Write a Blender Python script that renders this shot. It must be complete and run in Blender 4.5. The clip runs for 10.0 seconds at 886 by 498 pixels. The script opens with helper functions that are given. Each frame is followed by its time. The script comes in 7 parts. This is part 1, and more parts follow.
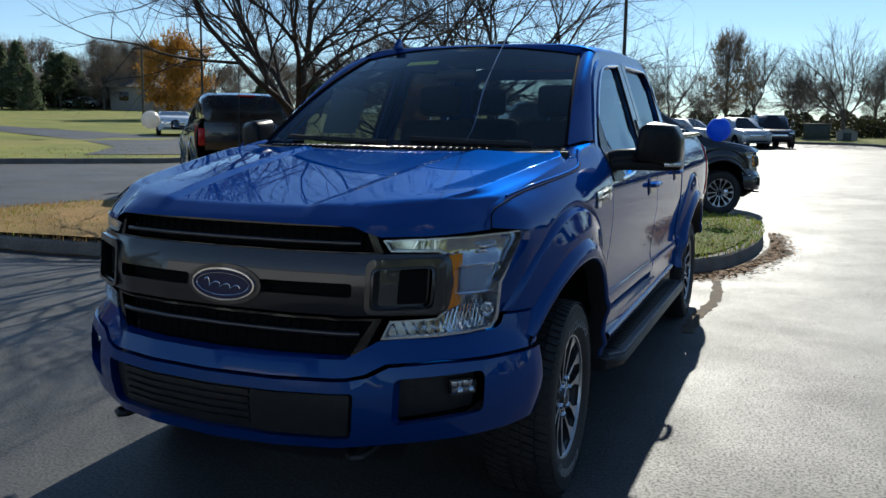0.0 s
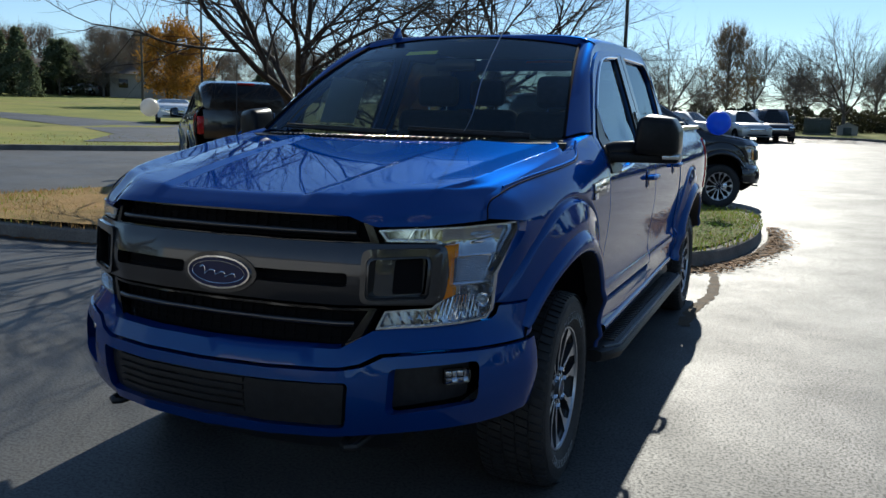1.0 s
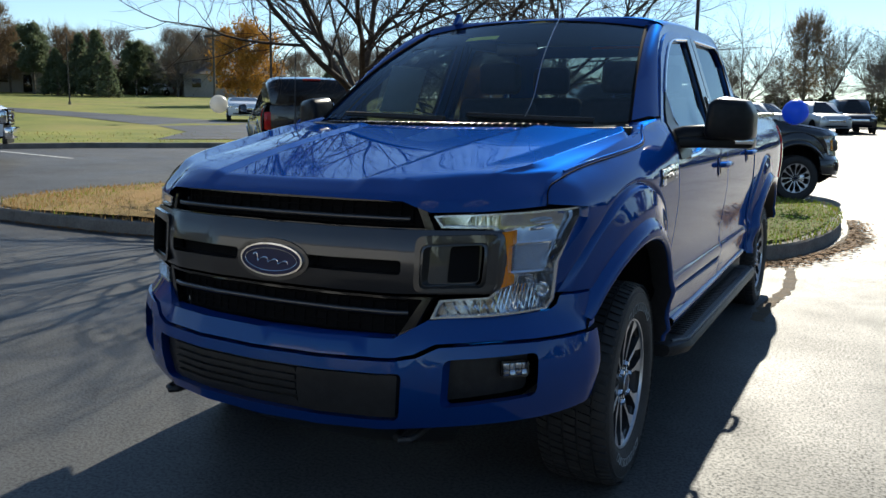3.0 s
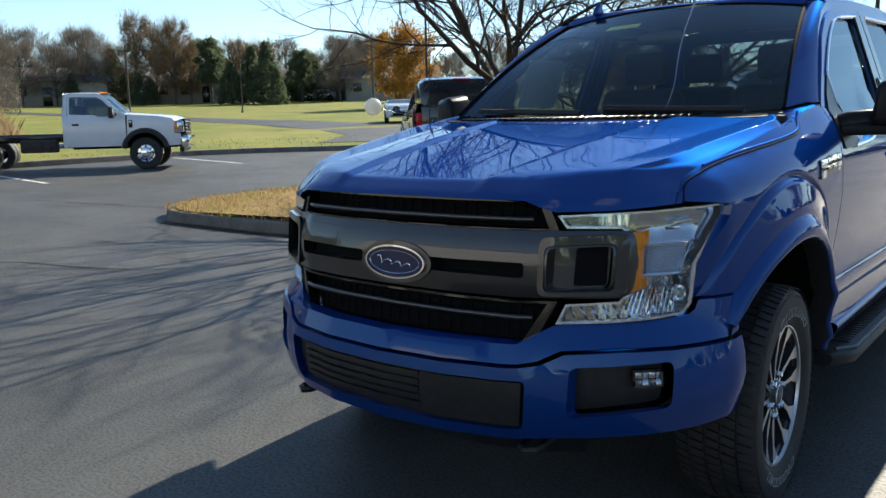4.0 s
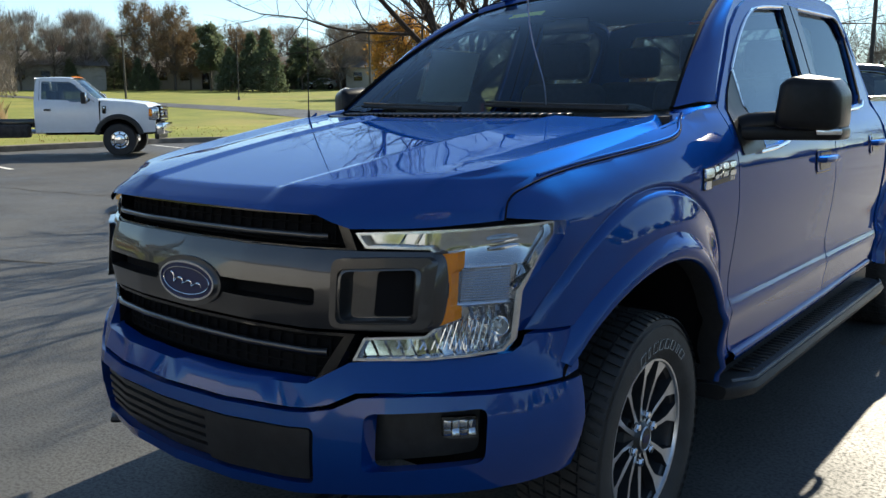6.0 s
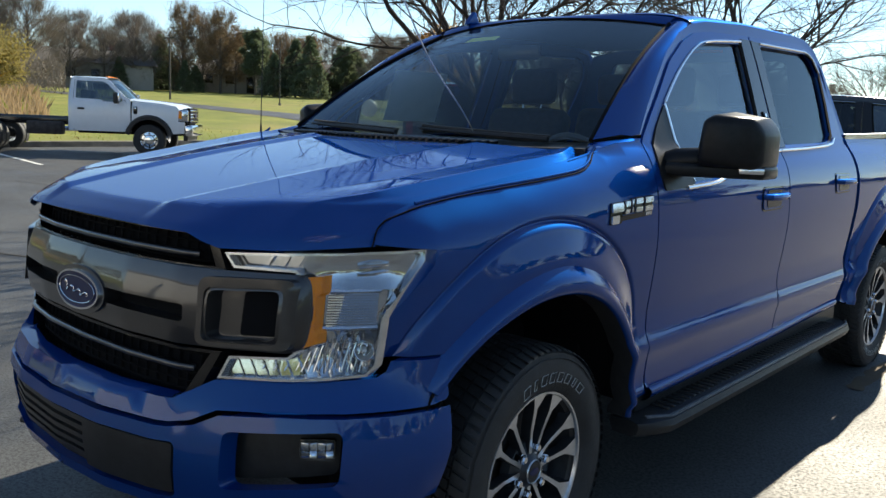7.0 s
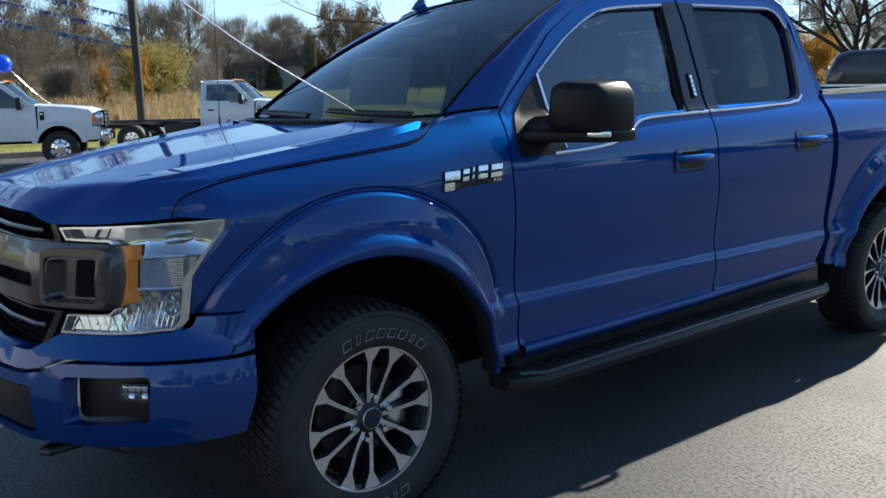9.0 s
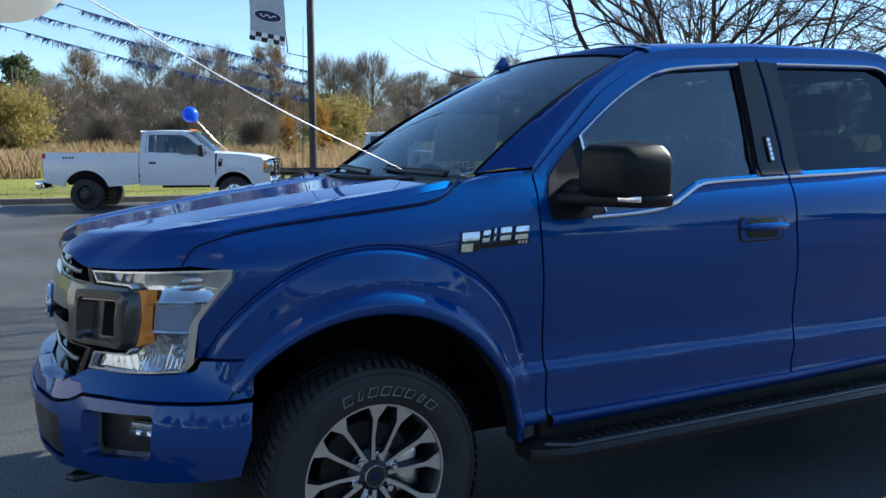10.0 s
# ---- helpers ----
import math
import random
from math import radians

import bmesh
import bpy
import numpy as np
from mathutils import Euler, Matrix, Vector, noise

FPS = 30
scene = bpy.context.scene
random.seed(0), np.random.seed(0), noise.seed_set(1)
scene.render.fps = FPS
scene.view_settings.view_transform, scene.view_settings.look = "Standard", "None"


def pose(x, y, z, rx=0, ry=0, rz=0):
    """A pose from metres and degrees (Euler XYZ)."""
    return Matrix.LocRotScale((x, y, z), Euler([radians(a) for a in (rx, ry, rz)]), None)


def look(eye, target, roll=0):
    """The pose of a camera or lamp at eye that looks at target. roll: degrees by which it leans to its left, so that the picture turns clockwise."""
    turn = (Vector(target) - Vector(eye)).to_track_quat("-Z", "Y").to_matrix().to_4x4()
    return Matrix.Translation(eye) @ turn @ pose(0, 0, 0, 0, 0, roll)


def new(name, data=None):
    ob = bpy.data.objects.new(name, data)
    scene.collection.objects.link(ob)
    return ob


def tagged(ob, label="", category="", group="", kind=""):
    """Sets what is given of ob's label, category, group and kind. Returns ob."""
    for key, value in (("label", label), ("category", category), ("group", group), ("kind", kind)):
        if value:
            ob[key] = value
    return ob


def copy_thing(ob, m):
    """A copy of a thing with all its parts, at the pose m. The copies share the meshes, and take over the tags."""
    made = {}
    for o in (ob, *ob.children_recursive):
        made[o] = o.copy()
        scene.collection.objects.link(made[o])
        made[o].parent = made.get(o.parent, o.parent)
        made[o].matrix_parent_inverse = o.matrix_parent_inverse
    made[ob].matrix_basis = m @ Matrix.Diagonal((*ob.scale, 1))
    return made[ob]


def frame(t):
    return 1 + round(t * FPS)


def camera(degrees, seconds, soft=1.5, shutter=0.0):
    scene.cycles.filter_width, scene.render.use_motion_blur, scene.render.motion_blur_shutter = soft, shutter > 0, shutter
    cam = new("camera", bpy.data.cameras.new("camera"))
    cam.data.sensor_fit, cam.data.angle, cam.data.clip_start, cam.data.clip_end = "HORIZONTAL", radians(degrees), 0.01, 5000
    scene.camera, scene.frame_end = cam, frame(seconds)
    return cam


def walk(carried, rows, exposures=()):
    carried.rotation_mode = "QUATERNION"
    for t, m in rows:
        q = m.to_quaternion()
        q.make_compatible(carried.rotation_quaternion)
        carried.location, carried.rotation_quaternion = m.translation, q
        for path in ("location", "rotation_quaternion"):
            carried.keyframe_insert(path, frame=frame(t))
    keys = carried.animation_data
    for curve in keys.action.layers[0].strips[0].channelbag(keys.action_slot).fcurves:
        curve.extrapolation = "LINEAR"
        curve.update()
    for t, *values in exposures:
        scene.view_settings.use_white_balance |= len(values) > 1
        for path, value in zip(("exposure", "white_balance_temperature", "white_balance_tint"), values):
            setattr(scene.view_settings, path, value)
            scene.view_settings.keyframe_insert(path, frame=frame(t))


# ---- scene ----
cam = camera(56.5, 10.0)
PATH = [
    (0, (1.793, -3.187, 1.427), (1.005, -1.37, 1.154), 0.8),
    (0.5, (1.799, -3.185, 1.425), (1.023, -1.364, 1.142), 1.2),
    (1, (1.801, -3.181, 1.425), (1.017, -1.365, 1.13), 1.4),
    (1.5, (1.795, -3.178, 1.413), (0.98, -1.378, 1.105), 1.2),
    (2, (1.787, -3.153, 1.399), (0.921, -1.376, 1.093), 0.9),
    (3.5, (1.787, -3.024, 1.378), (0.745, -1.346, 1.063), 0.5),
    (4, (1.819, -2.934, 1.378), (0.576, -1.398, 1.066), -1.3),
    (4.5, (1.808, -2.749, 1.384), (0.59, -1.195, 1.062), -1.3),
    (5, (1.783, -2.59, 1.411), (0.572, -1.031, 1.089), -1.1),
    (5.5, (1.836, -2.454, 1.391), (0.609, -0.907, 1.073), -1.2),
    (5.7, (1.9, -2.37, 1.377), (0.672, -0.828, 1.041), -1.0),
    (6.8, (2.296, -2.074, 1.444), (0.989, -0.592, 1.137), 2.1),
    (7, (2.344, -2.001, 1.434), (1.029, -0.526, 1.129), 2.2),
    (7.5, (2.564, -1.838, 1.44), (1.244, -0.371, 1.119), 0.9),
    (8, (2.929, -1.76, 1.419), (1.569, -0.337, 1.065), -0.2),
    (8.5, (3.157, -1.692, 1.442), (1.681, -0.388, 1.094), -1.7),
    (9, (3.239, -1.411, 1.425), (1.674, -0.215, 1.079), -1.5),
    (9.5, (3.252, -1.228, 1.434), (1.494, -0.32, 1.139), -1.1),
    (10, (3.496, -0.947, 1.445), (1.701, -0.09, 1.228), -0.3),
]
STOPS = [(t, s + 0.27, k, 5) for t, s, k in ((0, 0.15, 6450), (2, 0.25, 6600), (3.5, 0.7, 7000), (4.5, 0.95, 7200), (5.5, 0.95, 7300), (7, 0.92, 7300), (8, 0.85, 7100), (8.5, 0.8, 6900), (9.5, 1.0, 6500), (10, 1.0, 6350))]
walk(cam, [(t, look(eye, target, roll)) for t, eye, target, roll in PATH], STOPS)

# ---- world and sun ----
world = bpy.data.worlds.new("world")
scene.world = world
world.use_nodes = True
sky = world.node_tree.nodes.new("ShaderNodeTexSky")
sky.sky_type, sky.sun_disc = "NISHITA", False
sky.sun_elevation, sky.sun_rotation = radians(32), radians(-7)
sky.altitude, sky.air_density, sky.dust_density, sky.ozone_density = 200, 0.9, 0.0, 3.5
world.node_tree.links.new(sky.outputs[0], world.node_tree.nodes["Background"].inputs[0])
world.node_tree.nodes["Background"].inputs[1].default_value = 0.090
sun = new("sun", bpy.data.lights.new("sun", "SUN"))
sun.data.energy, sun.data.angle, sun.data.color = 4.4, radians(0.53), (1.0, 0.94, 0.85)
sun.matrix_world = look((0, 0, 0), (0.13, -1, -0.63))


# ---- materials ----
def material(name, colour, rough=0.5, metal=0.0, vary=0.0, scale=5.0, bump=0.0, bump_scale=60.0, coat=0.0, second=None, spec=0.5, fine=0.0, edge=None):
    """A procedural surface: colour varied by a coarse and a fine noise, with a fine relief."""
    m = bpy.data.materials.new(name)
    m.use_nodes = True
    n, l = m.node_tree.nodes, m.node_tree.links
    b = n["Principled BSDF"]
    b.inputs["Base Color"].default_value = (*colour, 1)
    b.inputs["Roughness"].default_value = rough
    b.inputs["Metallic"].default_value = metal
    b.inputs["Specular IOR Level"].default_value = spec
    b.inputs["Coat Weight"].default_value = coat
    b.inputs["Coat Roughness"].default_value = 0.025
    if edge:
        b.inputs["Specular Tint"].default_value = (*edge, 1)
    if vary or second or bump or fine:
        co = n.new("ShaderNodeTexCoord")
    if vary or second:
        big = n.new("ShaderNodeTexNoise")
        big.inputs["Scale"].default_value, big.inputs["Detail"].default_value = scale, 8
        big.inputs["Roughness"].default_value = 0.65
        l.new(co.outputs["Object"], big.inputs["Vector"])
        ramp = n.new("ShaderNodeValToRGB")
        lo = second or tuple(c * (1 - vary) for c in colour)
        hi = colour if second else tuple(min(1, c * (1 + vary)) for c in colour)
        ramp.color_ramp.elements[0].position, ramp.color_ramp.elements[1].position = 0.33, 0.68
        ramp.color_ramp.elements[0].color, ramp.color_ramp.elements[1].color = (*lo, 1), (*hi, 1)
        l.new(big.outputs["Fac"], ramp.inputs["Fac"])
        out = ramp.outputs["Color"]
        if fine:
            small = n.new("ShaderNodeTexNoise")
            small.inputs["Scale"].default_value, small.inputs["Detail"].default_value = bump_scale, 3
            l.new(co.outputs["Object"], small.inputs["Vector"])
            span = n.new("ShaderNodeMapRange")
            span.inputs["From Min"].default_value, span.inputs["From Max"].default_value = 0.3, 0.7
            span.inputs["To Min"].default_value, span.inputs["To Max"].default_value = 1 - fine, 1 + fine
            l.new(small.outputs["Fac"], span.inputs["Value"])
            mul = n.new("ShaderNodeVectorMath")
            mul.operation = "SCALE"
            l.new(out, mul.inputs[0])
            l.new(span.outputs[0], mul.inputs["Scale"])
            out = mul.outputs[0]
        l.new(out, b.inputs["Base Color"])
    if bump:
        grit = n.new("ShaderNodeTexNoise")
        grit.inputs["Scale"].default_value, grit.inputs["Detail"].default_value = bump_scale, 5
        l.new(co.outputs["Object"], grit.inputs["Vector"])
        bp = n.new("ShaderNodeBump")
        bp.inputs["Strength"].default_value, bp.inputs["Distance"].default_value = bump, 0.01
        l.new(grit.outputs["Fac"], bp.inputs["Height"])
        l.new(bp.outputs[0], b.inputs["Normal"])
    return m


def leafy(name, colour, second, share=0.4):
    """Leaves that let light through."""
    m = material(name, colour, 0.8, second=second, scale=0.6, spec=0.2)
    n, l = m.node_tree.nodes, m.node_tree.links
    thin, mix = n.new("ShaderNodeBsdfTranslucent"), n.new("ShaderNodeMixShader")
    b = n["Principled BSDF"]
    l.new(b.inputs["Base Color"].links[0].from_socket, thin.inputs["Color"])
    mix.inputs[0].default_value = share
    l.new(b.outputs[0], mix.inputs[1])
    l.new(thin.outputs[0], mix.inputs[2])
    l.new(mix.outputs[0], n["Material Output"].inputs[0])
    return m


def glass_sheet(name, tint, gloss=1.0, ior=1.6):
    """A thin tinted pane: clear through, with the gloss of glass on it."""
    m = bpy.data.materials.new(name)
    m.use_nodes = True
    n, l = m.node_tree.nodes, m.node_tree.links
    n.remove(n["Principled BSDF"])
    clear, shine, mix, facing, power, span = (n.new(f"ShaderNode{k}") for k in ("BsdfTransparent", "BsdfGlossy", "MixShader", "LayerWeight", "Math", "MapRange"))
    clear.inputs[0].default_value = (*tint, 1)
    shine.inputs["Roughness"].default_value = 0.01
    shine.inputs["Color"].default_value = (gloss * 0.80, gloss * 0.92, gloss, 1)
    # the share of gloss grows towards a glancing view, alike from both sides of the pane
    facing.inputs["Blend"].default_value = 0.5
    power.operation, power.inputs[1].default_value = "POWER", 5.0
    span.inputs["To Min"].default_value, span.inputs["To Max"].default_value = ((ior - 1) / (ior + 1)) ** 2, 1.0
    l.new(facing.outputs["Facing"], power.inputs[0])
    l.new(power.outputs[0], span.inputs["Value"])
    l.new(span.outputs[0], mix.inputs[0])
    l.new(clear.outputs[0], mix.inputs[1])
    l.new(shine.outputs[0], mix.inputs[2])
    l.new(mix.outputs[0], n["Material Output"].inputs[0])
    return m


def flake_paint():
    """Deep blue lacquer with azure metal flakes under a clear coat."""
    m = material("blue_paint", (0.006, 0.108, 0.280), 0.50, 1.0, vary=0.16, scale=900, coat=0.75, edge=(0.0, 0.40, 0.85))
    n, l = m.node_tree.nodes, m.node_tree.links
    deep, mix = n.new("ShaderNodeBsdfPrincipled"), n.new("ShaderNodeMixShader")
    deep.inputs["Base Color"].default_value = (0.001, 0.026, 0.195, 1)
    deep.inputs["Roughness"].default_value, deep.inputs["Specular IOR Level"].default_value = 0.6, 0.0
    for b in (deep, n["Principled BSDF"]):
        b.inputs["Coat Weight"].default_value, b.inputs["Coat Roughness"].default_value, b.inputs["Coat IOR"].default_value = 0.9, 0.022, 1.5
    mix.inputs[0].default_value = 0.34
    l.new(deep.outputs[0], mix.inputs[1])
    l.new(n["Principled BSDF"].outputs[0], mix.inputs[2])
    l.new(mix.outputs[0], n["Material Output"].inputs[0])
    return m


M = {
    "paint": flake_paint(),
    "black_plastic": material("black_plastic", (0.024, 0.024, 0.025), 0.38, vary=0.25, scale=30, bump=0.10, bump_scale=500, spec=0.3),
    "mirror_plastic": material("matt_black_plastic", (0.014, 0.014, 0.015), 0.30, vary=0.25, scale=30, bump=0.05, bump_scale=500, spec=0.16),
    "step_edge": material("highlit_step_edge", (0.075, 0.078, 0.085), 0.35, 0.2, vary=0.35, scale=25, bump=0.3, bump_scale=180),
    "gloss_black": material("gloss_black", (0.008, 0.008, 0.009), 0.12, vary=0.2, scale=8),
    "grey_satin": material("grey_satin", (0.040, 0.038, 0.039), 0.32, 0.6, vary=0.12, scale=400, coat=1.0),
    "chrome": material("chrome", (0.75, 0.76, 0.78), 0.06, 1.0, vary=0.05, scale=20),
    "dull_chrome": material("dull_chrome", (0.80, 0.81, 0.83), 0.22, 1.0, vary=0.1, scale=30),
    "reflector": material("reflector", (0.58, 0.60, 0.62), 0.06, 0.95, vary=0.10, scale=40),
    "machined": material("machined_alloy", (0.62, 0.63, 0.65), 0.30, 0.9, vary=0.08, scale=60),
    "alloy_dark": material("dark_alloy", (0.045, 0.047, 0.052), 0.4, 0.6, vary=0.2, scale=30),
    "rubber": material("tyre_rubber", (0.020, 0.020, 0.021), 0.66, vary=0.35, scale=12, bump=0.25, bump_scale=220),
    "amber": material("amber_lens", (1.0, 0.26, 0.008), 0.18, vary=0.15, scale=60),
    "rear_mirror_glass": material("dark_rear_glass", (0.10, 0.12, 0.14), 0.05, 0.9, vary=0.05, scale=6),
    "red_lens": material("red_lens", (0.45, 0.012, 0.015), 0.1, vary=0.2, scale=40),
    "oval_blue": material("oval_blue", (0.005, 0.010, 0.06), 0.38, 0.0, vary=0.1, scale=30, coat=0.15, spec=0.3),
    "seat_cloth": material("seat_cloth", (0.032, 0.032, 0.035), 0.9, vary=0.3, scale=40, bump=0.3, bump_scale=500),
    "dash": material("dash_vinyl", (0.085, 0.085, 0.088), 0.55, vary=0.2, scale=20, bump=0.2, bump_scale=400),
    "headliner": material("headliner_cloth", (0.33, 0.32, 0.30), 0.95, vary=0.1, scale=30, bump=0.2, bump_scale=400),
    "seam": material("dark_gap", (0.008, 0.008, 0.009), 0.85, spec=0.08),
    "white_paint": material("white_paint", (0.74, 0.76, 0.79), 0.25, vary=0.03, scale=6, coat=0.8),
    "black_paint": material("black_paint", (0.012, 0.013, 0.016), 0.25, 0.2, vary=0.06, scale=500, coat=1.0),
    "silver_paint": material("silver_paint", (0.50, 0.53, 0.55), 0.3, 0.6, vary=0.05, scale=500, coat=1.0),
    "rust_metal": material("rusty_steel", (0.06, 0.05, 0.045), 0.75, 0.3, vary=0.5, scale=9, bump=0.4, bump_scale=120),
    "letter_white": material("letter_white", (0.44, 0.44, 0.42), 0.6, vary=0.15, scale=60),
    "tag_yellow": material("tag_yellow", (0.62, 0.70, 0.06), 0.6, vary=0.1, scale=30),
    "paper": material("paper", (0.72, 0.73, 0.70), 0.7, vary=0.08, scale=20),
    "lens": glass_sheet("clear_lens", (0.93, 0.95, 0.97)),
    "windshield": glass_sheet("windshield_glass", (0.62, 0.69, 0.68), 0.85, ior=1.55),
    "door_glass": glass_sheet("door_glass", (0.31, 0.37, 0.38), 0.64, ior=2.9),
    "privacy_glass": glass_sheet("privacy_glass", (0.16, 0.18, 0.19), 0.66, ior=1.8),
}


# ---- building helpers ----
def finish(name, bm, mat, angle=38):
    bmesh.ops.remove_doubles(bm, verts=bm.verts, dist=0.00005)
    me = bpy.data.meshes.new(name)
    bm.to_mesh(me)
    bm.free()
    for m in mat if isinstance(mat, (list, tuple)) else (mat,):
        me.materials.append(M[m] if isinstance(m, str) else m)
    me.shade_smooth()
    me.set_sharp_from_angle(angle=radians(angle))
    return me


def part(name, bm, mat, parent, label="", angle=38):
    """One mesh object under a thing or a part."""
    ob = new(name, finish(name, bm, mat, angle))
    ob.parent = parent
    return tagged(ob, label)


def thing(name, label, category, group="", at=Matrix()):
    """An Empty at the base of a thing, to hold its parts."""
    ob = new(name)
    ob.empty_display_size = 0.2
    ob.matrix_basis = at
    return tagged(ob, label, category, group)


def single(name, bm, mat, label="", category="", group="", kind="", angle=38):
    return tagged(new(name, finish(name, bm, mat, angle)), label, category, group, kind)


def lerp(a, b, t):
    return a + (b - a) * t


def curve(x, xs, ys):
    return float(np.interp(x, xs, ys))


SLOPES = {}


def glide(x, xs, ys):
    """A smooth curve through points, without overshoot."""
    key = (id(xs), id(ys))
    if key not in SLOPES:
        h = [b - a for a, b in zip(xs, xs[1:])]
        d = [(b - a) / k for a, b, k in zip(ys, ys[1:], h)]
        m = [d[0]]
        for i in range(1, len(d)):
            w1, w2 = 2 * h[i] + h[i - 1], h[i] + 2 * h[i - 1]
            m.append((w1 + w2) / (w1 / d[i - 1] + w2 / d[i]) if d[i - 1] * d[i] > 0 else 0.0)
        SLOPES[key] = (m + [d[-1]], xs, ys)
    m = SLOPES[key][0]
    if x <= xs[0] or x >= xs[-1]:
        return ys[0] if x <= xs[0] else ys[-1]
    i = bisect_right(xs, x) - 1
    h = xs[i + 1] - xs[i]
    t = (x - xs[i]) / h
    return ys[i] * (1 + 2 * t) * (1 - t) ** 2 + h * m[i] * t * (1 - t) ** 2 + ys[i + 1] * t * t * (3 - 2 * t) + h * m[i + 1] * t * t * (t - 1)


def soften(pts, rounds=2):
    """A line with its corners cut."""
    for _ in range(rounds):
        out = [pts[0]]
        for a, b in zip(pts, pts[1:]):
            out += [tuple(lerp(p, q, 0.25) for p, q in zip(a, b)), tuple(lerp(p, q, 0.75) for p, q in zip(a, b))]
        pts = out + [pts[-1]]
    return pts


def bisect_right(xs, x):
    k = 0
    while k < len(xs) and xs[k] <= x:
        k += 1
    return k


def smooth(t):
    t = max(0.0, min(1.0, t))
    return t * t * (3 - 2 * t)


def fillet(pts, r, n=4):
    """A closed outline with its corners rounded; r is one radius or one for each corner."""
    out, k = [], len(pts)
    for i, p in enumerate(pts):
        p, a, b = Vector(p[:2]), Vector(pts[i - 1][:2]), Vector(pts[(i + 1) % k][:2])
        rr = r[i] if isinstance(r, (list, tuple)) else r
        rr = min(rr, (a - p).length * 0.45, (b - p).length * 0.45)
        if rr < 1e-4:
            out.append(tuple(p))
            continue
        s, e = p + (a - p).normalized() * rr, p + (b - p).normalized() * rr
        for j in range(n + 1):
            t = j / n
            out.append(tuple((1 - t) ** 2 * s + 2 * t * (1 - t) * p + t * t * e))
    return out


def arc(cx, cy, r, a0, a1, n=24):
    return [(cx + r * math.cos(radians(lerp(a0, a1, i / n))), cy + r * math.sin(radians(lerp(a0, a1, i / n)))) for i in range(n + 1)]


def inside(p, poly):
    x, y, hit = p[0], p[1], False
    for i, (x1, y1) in enumerate(poly):
        x0, y0 = poly[i - 1]
        if (y0 > y) != (y1 > y) and x < (x1 - x0) * (y - y0) / (y1 - y0) + x0:
            hit = not hit
    return hit


def split_edges(poly, step):
    out = []
    for i, p in enumerate(poly):
        q = poly[(i + 1) % len(poly)]
        n = max(1, int(math.hypot(q[0] - p[0], q[1] - p[1]) / step))
        out += [(lerp(p[0], q[0], j / n), lerp(p[1], q[1], j / n)) for j in range(n)]
    return out


def panel(outline, fn, holes=(), step=0.04, back=(0, 0, 0), flip=False, creases=()):
    """A sheet cut to an outline with holes in a plane, laid onto the surface fn(u, v) -> place, with its rims turned back."""
    from mathutils import geometry
    loops = [split_edges(p, step) for p in (outline, *holes)]
    pts, edges = [], []
    for lp in loops:
        k = len(pts)
        pts += lp
        edges += [(k + i, k + (i + 1) % len(lp)) for i in range(len(lp))]
    for line in creases:
        k = len(pts)
        pts += line
        edges += [(k + i, k + i + 1) for i in range(len(line) - 1)]
    us, vs = [p[0] for p in loops[0]], [p[1] for p in loops[0]]
    fixed = np.array(pts)
    for i in range(1, int((max(us) - min(us)) / step) + 1):
        for j in range(1, int((max(vs) - min(vs)) / step) + 1):
            q = (min(us) + (i - 0.5 * (j % 2)) * step, min(vs) + j * step)
            if np.min(np.hypot(fixed[:, 0] - q[0], fixed[:, 1] - q[1])) > step * 0.55:
                pts.append(q)
    vo, eo, fo, *_ = geometry.delaunay_2d_cdt([Vector(p) for p in pts], edges, [], 0, 1e-6)
    bm = bmesh.new()
    front = [bm.verts.new(fn(v.x, v.y)) for v in vo]
    for f in fo:
        c = (sum(vo[i].x for i in f) / len(f), sum(vo[i].y for i in f) / len(f))
        if inside(c, loops[0]) and not any(inside(c, h) for h in loops[1:]):
            bm.faces.new([front[i] for i in (reversed(f) if flip else f)])
    if Vector(back).length > 0:
        rim = [e for e in bm.edges if len(e.link_faces) == 1]
        far = {}
        for e in rim:
            for v in e.verts:
                if v not in far:
                    far[v] = bm.verts.new(v.co + Vector(back))
            face = e.link_faces[0]
            loop = next(lp for lp in face.loops if lp.edge == e)
            a, b = loop.vert, loop.link_loop_next.vert
            bm.faces.new((b, a, far[a], far[b]))
    bmesh.ops.delete(bm, geom=[v for v in bm.verts if not v.link_faces], context="VERTS")
    return bm


def grid(us, vs, fn, flip=False):
    bm = bmesh.new()
    g = [[bm.verts.new(fn(u, v)) for v in vs] for u in us]
    for i in range(len(us) - 1):
        for j in range(len(vs) - 1):
            f = (g[i][j], g[i + 1][j], g[i + 1][j + 1], g[i][j + 1])
            bm.faces.new(f[::-1] if flip else f)
    return bm


def steps(a, b, n):
    return [lerp(a, b, i / n) for i in range(n + 1)]


def box_bm(size, centre=(0, 0, 0), bevel=0.0, turn=None, segments=2):
    bm = bmesh.new()
    bmesh.ops.create_cube(bm, size=1)
    for v in bm.verts:
        v.co = Vector((v.co.x * size[0], v.co.y * size[1], v.co.z * size[2]))
    if bevel:
        bmesh.ops.bevel(bm, geom=bm.edges[:], offset=bevel, segments=segments, affect="EDGES", profile=0.5)
    if turn is not None:
        bm.transform(turn)
    bmesh.ops.translate(bm, verts=bm.verts, vec=Vector(centre))
    return bm


